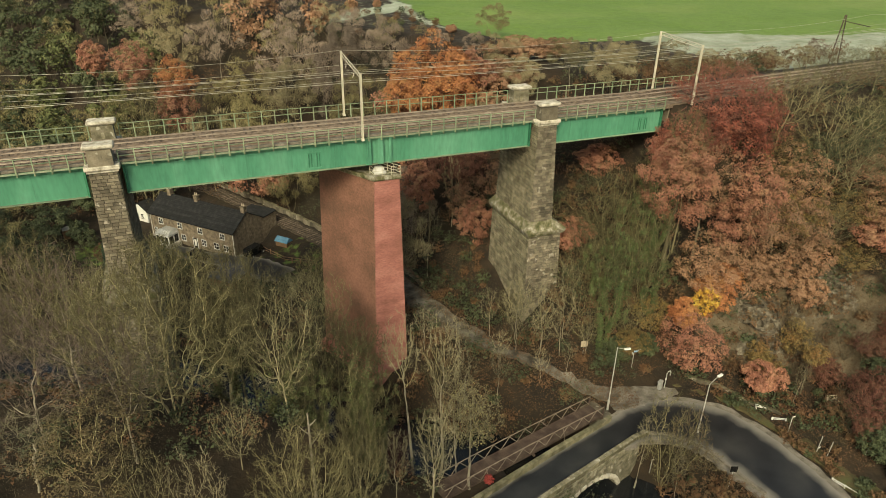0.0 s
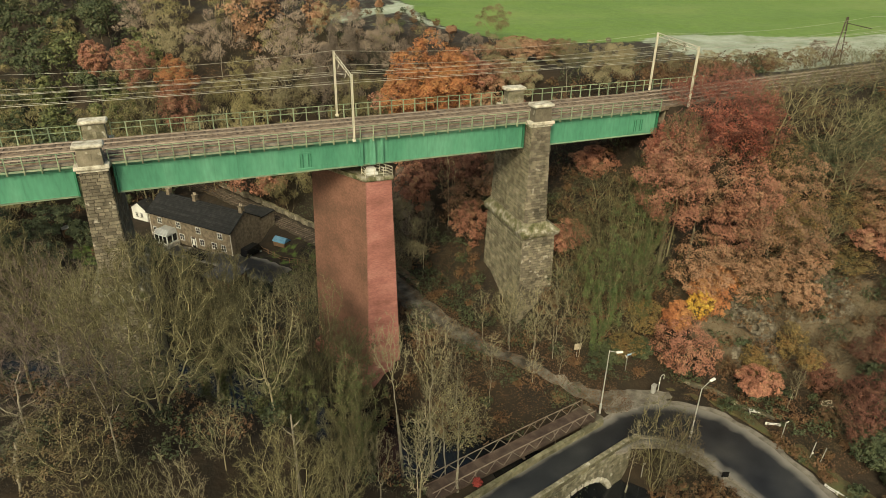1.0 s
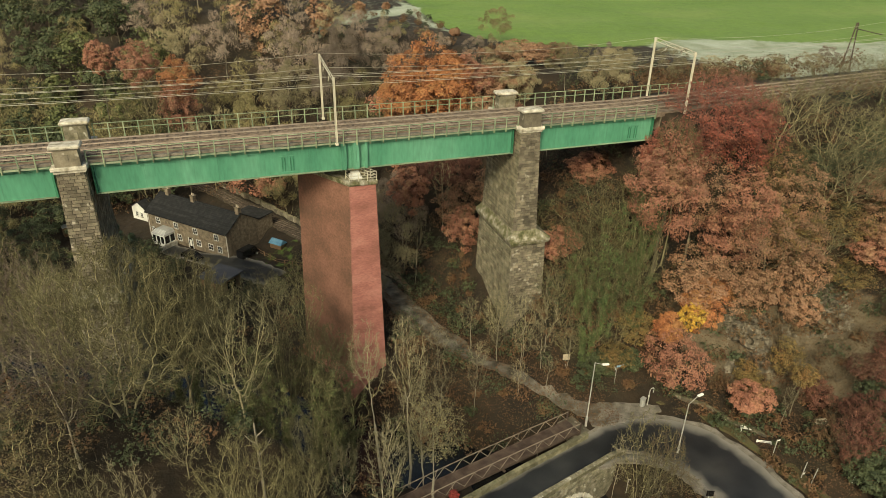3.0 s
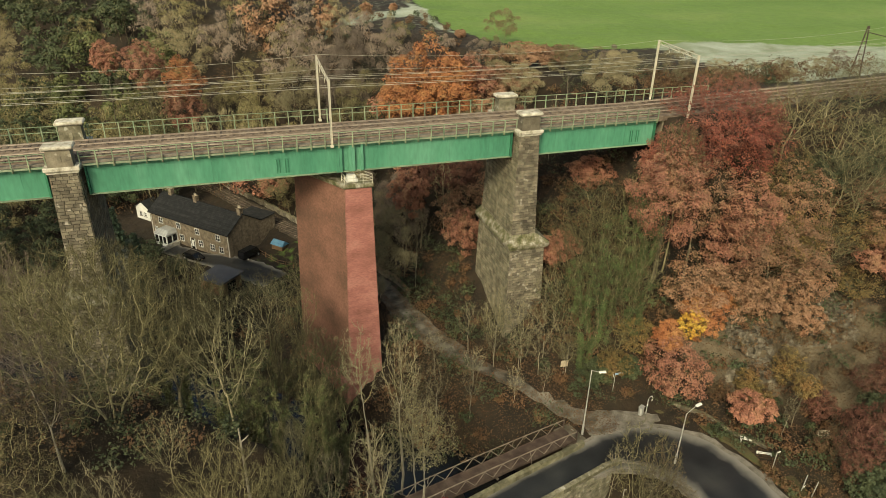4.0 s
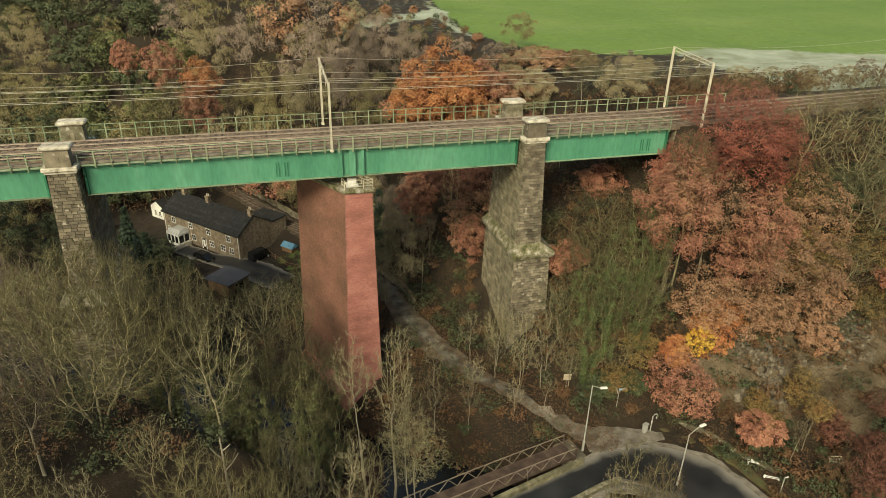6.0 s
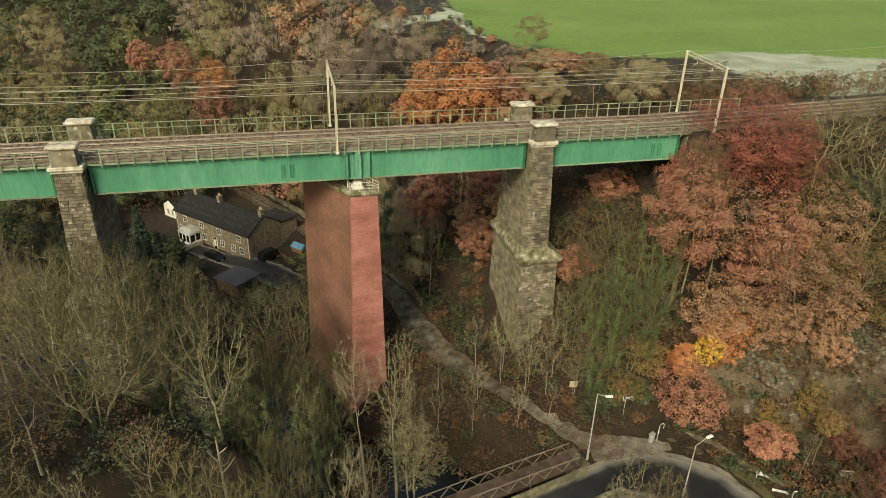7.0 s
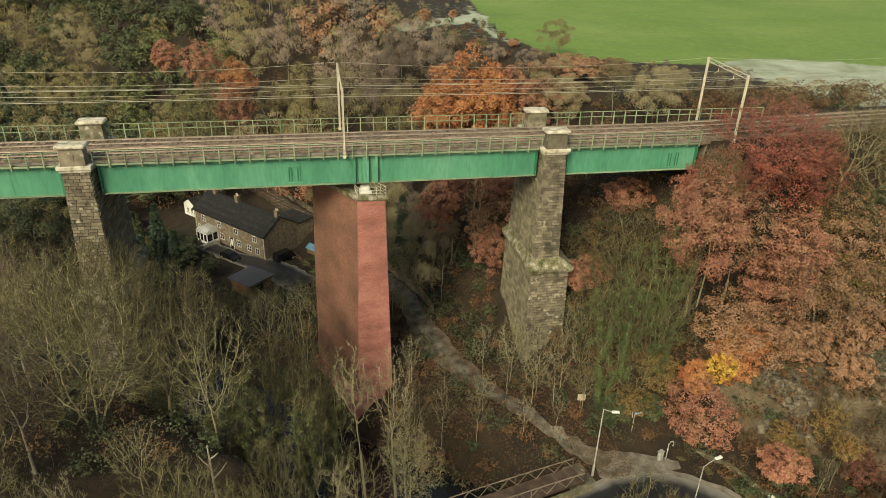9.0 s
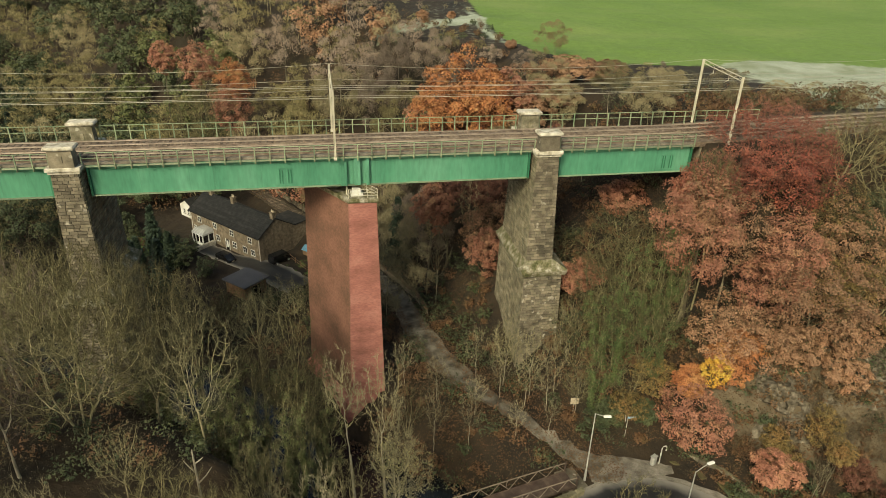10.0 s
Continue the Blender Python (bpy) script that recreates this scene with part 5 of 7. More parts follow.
def rock_face(x0, y0, x1, y1, deep, seed, nu=60, nv=40):
    """Broken bedrock breaking out of the slope: ledges and cracks that follow the ground."""
    du, out = Vector((x1 - x0, y1 - y0, 0)), Vector((y1 - y0, x0 - x1, 0)).normalized()
    if out.y > 0:
        out = -out
    vs, ln = [], du.length
    for j in range(nv + 1):
        for i in range(nu + 1):
            u, v = i / nu, j / nv
            p = Vector((x0, y0, 0)) + du * u - out * deep * v
            p.z = ground_z(p.x, p.y)
            q = Vector((p.x * 0.5, p.z * 0.9, seed * 3.0))
            w = Vector((noise.noise(q * 1.3), noise.noise(q * 1.3 + Vector((7, 3, 1))), 0)) * 0.6
            c1, c2 = noise.cell(q + w), noise.cell(q * 2.7 + w * 2)
            n = 0.9 * c1 + 0.4 * c2 + 0.7 * noise.noise(p * 0.4) + 0.25 * noise.noise(p * 1.7)
            rim = min(u, 1 - u, v, 1 - v) * 5 + 0.5 * noise.noise(p * 0.5)
            k = max(-0.7, min(1.0, rim - 0.15))
            vs.append(p + (out * 0.8 + Vector((0, 0, 0.45))) * (n * 1.25 * max(k, 0) + 0.5 * k))
    k = nu + 1
    fs = [(j * k + i, j * k + i + 1, (j + 1) * k + i + 1, (j + 1) * k + i) for j in range(nv) for i in range(nu)]
    r = new("rock_face", mesh_from("rock_face", vs, fs, "rock"))
    return tagged(r, "broken grey-brown bedrock showing through the hillside", "rock", "rock faces")


rock_face(64.5, 53.2, 70.0, 50.6, 6.0, 1)
rock_face(72.0, 52.8, 80.0, 49.0, 7.0, 2, 80, 50)

for side, w in ((-1, 2.9),):
    run = [p for p in LANE if 100 < p[1] < 168]
    line_pts = []
    for (ax, ay), (bx, by) in zip(run, run[1:]):
        d = Vector((bx - ax, by - ay)).normalized()
        line_pts.append((ax - d.y * side * w, ay + d.x * side * w))
    stone_wall("retaining_wall", line_pts, 1.0, 0.4, "low mossy stone wall beside the single railway track", None, "stone", "parapet")

# ---- trees ----
def unit(v):
    return v / np.maximum(np.linalg.norm(v, axis=-1, keepdims=True), 1e-9)


def tubes(pts, r0, r1, sides):
    """Vertices and faces of tapered tubes along many branches."""
    n, k, _ = pts.shape
    d = unit(np.gradient(pts, axis=1))
    ref = np.where(np.abs(d[..., 2:3]) < 0.9, np.array([0, 0, 1.0]), np.array([1.0, 0, 0]))
    u = unit(np.cross(d, ref))
    v = np.cross(d, u)
    rad = (r0[:, None] + (r1 - r0)[:, None] * np.linspace(0, 1, k)[None])[..., None, None]
    a = 2 * np.pi * np.arange(sides) / sides
    ring = pts[:, :, None] + rad * (u[:, :, None] * np.cos(a)[None, None, :, None] + v[:, :, None] * np.sin(a)[None, None, :, None])
    vs = ring.reshape(-1, 3)
    base = (np.arange(n) * k * sides)[:, None, None] + (np.arange(k - 1) * sides)[None, :, None]
    s = np.arange(sides)[None, None]
    s2 = (s + 1) % sides
    q = np.stack([base + s, base + s2, base + s2 + sides, base + s + sides], -1).reshape(-1, 4)
    return vs, q


def slivers(g, start, way, ln, width, out=None):
    """Fine twigs: one narrow triangle each, its face turned to the outside of the crown."""
    n = len(start)
    side = g.normal(0, 1, (n, 3)) if out is None else out + g.normal(0, 0.35, (n, 3))
    u = unit(np.cross(way, side)) * width * 0.5
    vs = np.stack([start + u, start - u, start + way * ln[:, None]], 1).reshape(-1, 3)
    return vs, (np.arange(n) * 3)[:, None] + np.array([[0, 1, 2]])


def leaves(g, where, size, out=None):
    """Small leaves, facing roughly outwards from the crown's middle."""
    n = len(where)
    if out is None:
        out = np.array([0, 0, 1.0])
    face = unit(out * 0.85 + np.array([0, 0, 0.25]) + g.normal(0, 0.36, (n, 3)))
    a = unit(np.cross(face, g.normal(0, 1, (n, 3))))
    b = np.cross(face, a)
    s = (size * g.uniform(0.6, 1.4, n))[:, None]
    vs = np.stack([where, where + a * s * 0.55 + b * s * 0.72, where + a * s], 1).reshape(-1, 3)
    return vs, (np.arange(n) * 3)[:, None] + np.array([[0, 1, 2]])


def outward(p):
    """From the crown's middle to its points."""
    return unit(p - np.array([0, 0, p[:, 2].mean() * 0.85]) - np.array([*p[:, :2].mean(0), 0]))


def fast_mesh(name, chunks, mat):
    vs = np.concatenate([c[0] for c in chunks])
    me = bpy.data.meshes.new(name)
    me.vertices.add(len(vs))
    me.vertices.foreach_set("co", vs.astype(np.float32).ravel())
    off, loops, starts, tot = 0, [], [], 0
    for v, f in chunks:
        loops.append((f + off).ravel())
        starts.append(tot + np.arange(len(f)) * f.shape[1])
        tot += f.size
        off += len(v)
    loops, starts = np.concatenate(loops), np.concatenate(starts)
    me.loops.add(len(loops))
    me.loops.foreach_set("vertex_index", loops.astype(np.int32))
    me.polygons.add(len(starts))
    me.polygons.foreach_set("loop_start", starts.astype(np.int32))
    me.update(calc_edges=True)
    me.validate()
    me.materials.append(M[mat])
    return me


def colonise(g, goals, start, parent, step, reach, kill, up):
    """Branches that grow from their starts towards the light they still lack: nodes and the parent of each."""
    P, parent, kids = start.copy(), list(parent), [1] * (len(start) - 1) + [0]
    d = np.linalg.norm(goals[:, None] - P[None], axis=-1)
    near, dist = d.argmin(1), d.min(1)
    for _ in range(110):
        act = dist < reach
        if not act.any():
            break
        idx = near[act]
        acc = np.zeros_like(P)
        np.add.at(acc, idx, unit(goals[act] - P[idx]))
        cand = np.array([i for i in np.unique(idx) if kids[i] < 3], int)
        if not len(cand):
            break
        way = unit(unit(acc[cand]) + g.normal(0, 0.2, (len(cand), 3)) + np.array([0, 0, up]))
        fresh = P[cand] + way * step
        first = len(P)
        P = np.vstack([P, fresh])
        for i in cand:
            kids[i] += 1
        kids += [0] * len(cand)
        parent += [int(i) for i in cand]
        d = np.linalg.norm(goals[:, None] - fresh[None], axis=-1)
        better = d.min(1) < dist
        near = np.where(better, first + d.argmin(1), near)
        dist = np.where(better, d.min(1), dist)
        left = dist > kill
        goals, near, dist = goals[left], near[left], dist[left]
        if not len(goals):
            break
    return P, np.array(parent)


def skeleton(seed, H, shape, count, step):
    """A tree's limbs: nodes, parents, radii and which nodes are tips. shape: clear stem, half width, upward bend, stems."""
    base, wide, up, stems = shape
    g = np.random.default_rng(seed)
    c, size = np.array([0, 0, H * (1 + base) / 2]), np.array([wide * H, wide * H, H * (1 - base) / 2])
    lumps = unit(g.normal(0, 1, (11, 3)) + np.array([0, 0, 0.3]))
    d = unit(g.normal(0, 1, (count, 3)))
    bulge = 0.74 + 0.32 * np.clip((d @ lumps.T).max(1) * 2.6 - 1.5, 0, 1)
    goals = d * (g.uniform(0.01, 1, count) ** 0.42 * bulge)[:, None]
    goals[:, :2] *= (0.62 + 0.38 * smooth(-1, 0.1, goals[:, 2]))[:, None]
    goals = c + goals * size
    P, parent = [np.zeros(3)], [-1]
    for s in range(stems):
        a, prev = 2 * math.pi * (s + 0.4 * g.uniform()) / stems, 0
        lean = np.array([math.cos(a), math.sin(a), 0]) * (0.0 if stems == 1 else 0.38)
        p, k = np.zeros(3), max(2, int(H * (base + 0.1) / step))
        for _ in range(k):
            p = p + unit(lean + np.array([0, 0, 1.0]) + g.normal(0, 0.07, 3)) * step
            P.append(p)
            parent.append(prev)
            prev = len(P) - 1
    P, parent = colonise(g, goals, np.array(P), parent, step, H * 0.45, step * 1.55, up)
    n = len(P)
    kids = np.bincount(parent[1:], minlength=n)
    load = np.where(kids == 0, 1.0, 0.0)
    for i in range(n - 1, 0, -1):
        load[parent[i]] += load[i] if kids[i] else 1.0
    rad = 0.0135 * (H / 15) * np.maximum(load, 1) ** 0.46
    P = P * (H / P[:, 2].max())
    return g, P, parent, rad, kids == 0


def stick_tubes(P, parent, rad, which, sides):
    i = np.nonzero(which)[0]
    i = i[i > 0]
    return tubes(np.stack([P[parent[i]], P[i]], 1), np.minimum(rad[parent[i]], rad[i] * 1.35), rad[i], sides)


def clumps(g, tips, H, n, gap, size):
    """Places round the outside of the crown's clumps, with the way that each place faces."""
    order, picked = g.permutation(len(tips)), []
    for i in order:
        if all(((tips[i] - tips[j]) ** 2).sum() > (gap * H) ** 2 for j in picked):
            picked.append(i)
    mid = tips[picked]
    big = g.uniform(0.75, 1.3, len(mid))
    which = g.choice(len(mid), n, p=big ** 2 / (big ** 2).sum())
    out = unit(mid - np.array([0, 0, H * 0.4]))[which]
    d = unit(g.normal(0, 1, (n, 3)) + out * 0.7 + np.array([0, 0, 0.35]))
    rad = (size * H * big)[which] * g.uniform(0.35, 1, n) ** 0.5
    p = mid[which] + d * rad[:, None] * np.array([1, 1, 0.8])
    return np.concatenate([p, unit(d + 0.5 * out)], 1)


def near_tree(seed, H, shape, count, twigs, twig_w, leaf_n=0, leaf_size=0.2, clad=False, thin=False):
    """Trunk and limbs, crown of fine branches and twigs, places of leaves; standing at the origin at its full height."""
    g, P, parent, rad, tip = skeleton(seed, H, shape, count, H * 0.032)
    f = H / 15
    thick = rad > 0.05 * f
    trunk = [stick_tubes(P, parent, rad, thick, 6)]
    branch = [stick_tubes(P, parent, rad, ~thick, 3)]
    fine = np.nonzero((rad < 0.034 * f) & (np.arange(len(P)) > 0))[0]
    mid = np.array([0, 0, H * 0.45])
    m1, m2 = twigs
    s = np.repeat(P[fine], m1, 0)
    along_way = np.repeat(unit(P[fine] - P[parent[fine]]), m1, 0)
    o = unit(s - mid)
    w = unit(along_way * 0.65 + o * 0.3 + g.normal(0, 0.38, s.shape) + np.array([0, 0, 0.12]))
    ln = H * 0.052 * g.uniform(0.5, 1.35, len(s))
    a = slivers(g, s, w, ln, twig_w * 1.3)
    ends = s + w * ln[:, None]
    s2 = np.repeat(s, m2, 0) + np.repeat(w, m2, 0) * (np.repeat(ln, m2) * g.uniform(0.15, 0.9, len(s) * m2))[:, None]
    w2 = unit(np.repeat(w, m2, 0) * 0.75 + g.normal(0, 0.42, s2.shape) + np.array([0, 0, 0.1]))
    b = slivers(g, s2, w2, H * 0.03 * g.uniform(0.5, 1.3, len(s2)), twig_w)
    branch.append((np.concatenate([a[0], b[0]]), np.concatenate([a[1], b[1] + len(a[0])])))
    foliage = []
    if leaf_n:
        if clad:
            on = P[(rad > 0.045 * f) & (P[:, 2] < 0.8 * H)]
            spots = np.concatenate([on, on, on, P[fine][::6]])
            d = unit(g.normal(0, 1, (leaf_n, 3)) + np.array([0, 0, 0.3]))
            foliage.append(np.concatenate([spots[g.integers(0, len(spots), leaf_n)] + d * 0.55 * g.uniform(0.3, 1, (leaf_n, 1)), d], 1))
        else:
            spots = clumps(g, P[tip], H, leaf_n, 0.075, 0.07)
            if thin:
                spots = spots[g.uniform(0.45, 0.96, leaf_n) * H > spots[:, 2]]
            foliage.append(spots)
    return trunk, branch, foliage


def far_tree(seed, H, shape, leafed, n, width, bold=0.0):
    """The same tree as seen from afar: limbs, and a crown of clumps of twigs or leaves round their tips."""
    g, P, parent, rad, tip = skeleton(seed, H, shape, 130, H * 0.055)
    trunk = [stick_tubes(P, parent, rad * 1.3, rad >= np.quantile(rad, bold), 3)]
    at = clumps(g, P[tip], H, n, 0.11, 0.1)
    p, o = at[:, :3], at[:, 3:]
    if leafed:
        return trunk, [slivers(g, p[:60], o[:60], np.full(60, 0.06 * H), width)], [at]
    way = unit(o * 0.4 + np.array([0, 0, 0.35]) + g.normal(0, 0.45, (n, 3)))
    ln = g.uniform(0.035, 0.085, n) * H
    return trunk, [slivers(g, p - way * ln[:, None] * 0.5, way, ln, width, o)], []


# clear stem, half width of the crown, upward bend, stems
SPREADING = (0.16, 0.42, 0.10, 1)
TALL = (0.22, 0.24, 0.16, 1)
DOME = (0.06, 0.46, 0.14, 3)
BIRCH = (0.3, 0.17, 0.14, 1)
COPPICE = (0.03, 0.36, 0.18, 5)
OAK = (0.12, 0.42, 0.05, 1)
ROUND = (0.22, 0.36, 0.05, 1)
IVIED = (0.12, 0.22, 0.2, 2)
SHRUB = (0.03, 0.5, 0.12, 4)

KIND = {}


def kind_of(name, form, height_m, label, category, limbs_n, far, leaf_near=0, leaf_far=0, size=(0.2, 0.4), twigs_n=(3, 2), twig_w=0.032, seeds=(1, 2, 3), clad=False, thin=False, **mats):
    KIND[name] = dict(form=form, H=height_m, label=label, category=category, limbs_n=limbs_n, twigs_n=twigs_n, twig_w=twig_w, far=far, ln=leaf_near, lf=leaf_far, size=size, seeds=seeds, clad=clad, thin=thin, mats=mats, made={})


kind_of("bare_dome", DOME, 15, "broad leafless tree with a dense olive dome of fine twigs", "tree", 1000, 6200, limbs="limb", twigs="olive", bark="bark_khaki", seeds=(1, 2, 3, 4), twigs_n=(5, 3))
kind_of("bare_spread", SPREADING, 17, "leafless spreading tree with grey lichen-pale branches", "tree", 850, 6200, limbs="limb", twigs="grey", bark="bark_khaki", seeds=(1, 2, 3, 4))
kind_of("bare_pale", TALL, 15, "slender leafless tree with pale yellowish branches", "tree", 520, 3600, limbs="limb", twigs="pale", bark="bark_pale")
kind_of("bare_purple", SPREADING, 16, "leafless birch with purplish brown twigs", "tree", 700, 6200, twigs="purple", bark="bark_pale")
kind_of("round_pale", ROUND, 12, "rounded tree dusted with pale yellow-green catkins", "tree", 420, 0, 5000, 2600, (0.1, 0.3), (4, 2), twigs="pale", limbs="limb", bark="bark_pale", leafm="catkin")
kind_of("thorn", COPPICE, 8, "leafless brown thorn tree on the rocky slope", "tree", 380, 2600, twigs="scrubby", bark="bark_dark")
kind_of("birch", BIRCH, 15, "slim leafless birch with a pale trunk", "tree", 300, 3300, twigs="pale", bark="bark_pale", twigs_n=(3, 2))
kind_of("coppice", COPPICE, 11, "many-stemmed leafless thicket tree with upright olive shoots", "tree", 520, 3000, limbs="limb", twigs="olive", bark="bark_khaki")
kind_of("russet", OAK, 15, "tree covered in russet autumn leaves", "tree", 420, 0, 13000, 6000, (0.2, 0.36), (2, 1), twigs="redtwig", leafm="russet")
kind_of("brown", OAK, 15, "tree covered in brown withered autumn leaves", "tree", 420, 0, 13000, 6000, (0.2, 0.36), (2, 1), twigs="olive", leafm="brown")
kind_of("orange", OAK, 15, "tree covered in bright orange autumn leaves", "tree", 420, 0, 13000, 6000, (0.2, 0.36), (2, 1), twigs="redtwig", leafm="orange")
kind_of("darkred", DOME, 15, "copper-red beech with leaves thinning to bare top twigs", "tree", 700, 0, 13000, 6000, (0.2, 0.36), (6, 3), twigs="redtwig", leafm="darkred", thin=True)
kind_of("yellow", OAK, 9, "small tree with golden yellow autumn leaves", "tree", 260, 0, 6000, 1700, (0.16, 0.3), (2, 1), twigs="olive", leafm="yellow")
kind_of("ivy", IVIED, 14, "leafless tree clad in green ivy", "tree", 420, 0, 6000, 2600, (0.16, 0.3), (4, 2), twigs="olive", limbs="limb", leafm="ivy_bright", clad=True)
kind_of("ivy_shaded", IVIED, 14, "leafless tree in the gorge clad in dark ivy", "tree", 420, 0, 6000, 2600, (0.16, 0.3), (4, 2), twigs="olive", limbs="limb", leafm="ivy", clad=True)
kind_of("olive_leafed", OAK, 12, "low tree with thin olive-gold leaves", "tree", 420, 0, 7000, 2600, (0.15, 0.3), (3, 2), twigs="olive", leafm="olive_leaf")
kind_of("green_far", OAK, 15, "dark green broad tree on the valley side", "tree", 300, 0, 6000, 5000, (0.25, 0.38), (2, 1), twigs="olive", leafm="ivy")
kind_of("dark_far", OAK, 15, "dark evergreen broadleaf tree in the wood", "tree", 300, 0, 6000, 5000, (0.25, 0.38), (2, 1), twigs="olive", leafm="dark_green")
kind_of("round_brown", ROUND, 15, "round-headed tree thick with olive-brown leaves", "tree", 420, 0, 9000, 2600, (0.16, 0.3), (3, 2), twigs="olive", limbs="limb", leafm="olive_brown")
kind_of("maroon", OAK, 9, "small tree with dull maroon-brown leaves", "tree", 420, 0, 8500, 3000, (0.15, 0.3), (2, 1), twigs="redtwig", leafm="maroon")
kind_of("crimson", SHRUB, 4.5, "small bush with vivid crimson leaves", "shrub", 90, 0, 1400, 500, (0.2, 0.4), (2, 1), twigs="redtwig", leafm="crimson")
kind_of("shrub", SHRUB, 4.5, "leafless tangled shrub of thin olive stems", "shrub", 140, 220, twigs="scrub")
kind_of("shrub_brown", SHRUB, 4.5, "shrub with brown withered leaves", "shrub", 120, 0, 2000, 210, (0.15, 0.27), (2, 1), twigs="scrub", leafm="litter")
kind_of("shrub_green", SHRUB, 4.0, "evergreen shrub of dark glossy leaves", "shrub", 120, 0, 2200, 210, (0.15, 0.27), (2, 1), twigs="scrub", leafm="dark_green")

TREE_RNG = np.random.default_rng(77)


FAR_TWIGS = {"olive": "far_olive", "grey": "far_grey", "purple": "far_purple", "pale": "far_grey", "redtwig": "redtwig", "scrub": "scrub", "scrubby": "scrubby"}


def chunks_of(kind, level):
    """The geometry of one of a kind's trees, made once; its seed goes with it. level: 0 near, 1 far, 2 farthest."""
    k = KIND[kind]
    seed = k["seeds"][int(TREE_RNG.integers(0, len(k["seeds"])))]
    key = (seed, level)
    if key not in k["made"]:
        sd = seed * 101 + len(kind) * 7 + int(k["H"])
        if level == 0:
            made = near_tree(sd, k["H"], k["form"], k["limbs_n"], k["twigs_n"], k["twig_w"], k["ln"], k["size"][0], k["clad"], k["thin"])
        else:
            small = k["category"] == "shrub"
            n, width = k["lf"] or k["far"], 0.0046 * k["H"] if not small else 0.03
            if level == 2 and not small:
                n, width = n // 3, width * 1.8
            made = far_tree(sd, k["H"], k["form"], k["lf"] > 0, n, width, 0.95 if small else 0.75 if level == 2 else 0.0)
        crown = np.concatenate([c[0] if isinstance(c, tuple) else c[:, :3] for c in made[1] + made[2]])
        k["made"][key] = (*made, float(np.percentile(np.hypot(crown[:, 0], crown[:, 1]), 93)))
    return key, k["made"][key]


MESHES = {}


def crown_mesh(branch, mats, near):
    """Branches in their bark colour, the finest twigs in theirs."""
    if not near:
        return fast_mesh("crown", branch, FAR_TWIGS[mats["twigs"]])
    me = fast_mesh("crown", branch, mats.get("limbs", mats["twigs"]))
    me.materials.append(M[mats["twigs"]])
    first = sum(len(q) for _, q in branch[:-1])
    me.polygons.foreach_set("material_index", [0] * first + [1] * (len(me.polygons) - first))
    return me


def plant(kind, x, y, h=None, near=True, top=None, r=None, lean=3.0, wide=1.0):
    """A tree of a kind at a place, h metres tall or reaching up to the height top; r: the crown's radius."""
    k = KIND[kind]
    mats = k["mats"]
    key, (trunk, branch, foliage, radius) = chunks_of(kind, 0 if near else 1)
    if (kind, key) not in MESHES:
        MESHES[(kind, key)] = (fast_mesh("trunk", trunk, mats.get("bark", "bark")), crown_mesh(branch, mats, near))
    z = ground_z(x, y) - 0.25
    s = (max(top - z, 4.0) if top else h or k["H"]) / k["H"] * (1 if top else TREE_RNG.uniform(0.95, 1.05))
    sx = r / radius if r else wide * s ** 0.75
    p = tagged(new("tree" if k["category"] == "tree" else "shrub"), k["label"], k["category"], group=kind.replace("_", " ") + (" trees" if k["category"] == "tree" else " shrubs"))
    p.matrix_world = pose(x, y, z, TREE_RNG.uniform(-lean, lean), TREE_RNG.uniform(-lean, lean), TREE_RNG.uniform(0, 360))
    stem = 0.0
    most = (1.15 if foliage else 1.45) * sx
    if r and s > most:
        stem, s = (s - most) * k["H"], most
        thick = 0.2 * sx * k["H"] / 15
        part("lower_trunk", tubed([(0, 0, 0), (0.02 * stem, 0.03 * stem, stem * 0.5), (0, 0, stem + 0.3)], thick * 1.4, 7, thick), mats.get("bark", "bark"), p)
    for nm, me in zip(("trunk", "crown"), MESHES[(kind, key)]):
        ob = part(nm, me, None, p)
        ob.scale, ob.location = (sx, sx, s), (0, 0, stem)
    if foliage:
        g = np.random.default_rng(int(abs(x * 31 + y * 17)))
        size = k["size"][0 if near else 1]
        pts = foliage[0]
        if sx * sx * s < 0.5:
            pts = pts[: int(len(pts) * max(0.5, sx * sx * s))]
        face, pts = pts[:, 3:], pts[:, :3] * np.array([sx, sx, s])
        size *= min(1.6, max(1.0, (sx * sx * s) ** 0.33)) * (1.35 if near and y > 95 else 1)
        part("foliage", fast_mesh("foliage", [leaves(g, pts, size, face)], mats["leafm"]), None, p).location = (0, 0, stem)
    return p


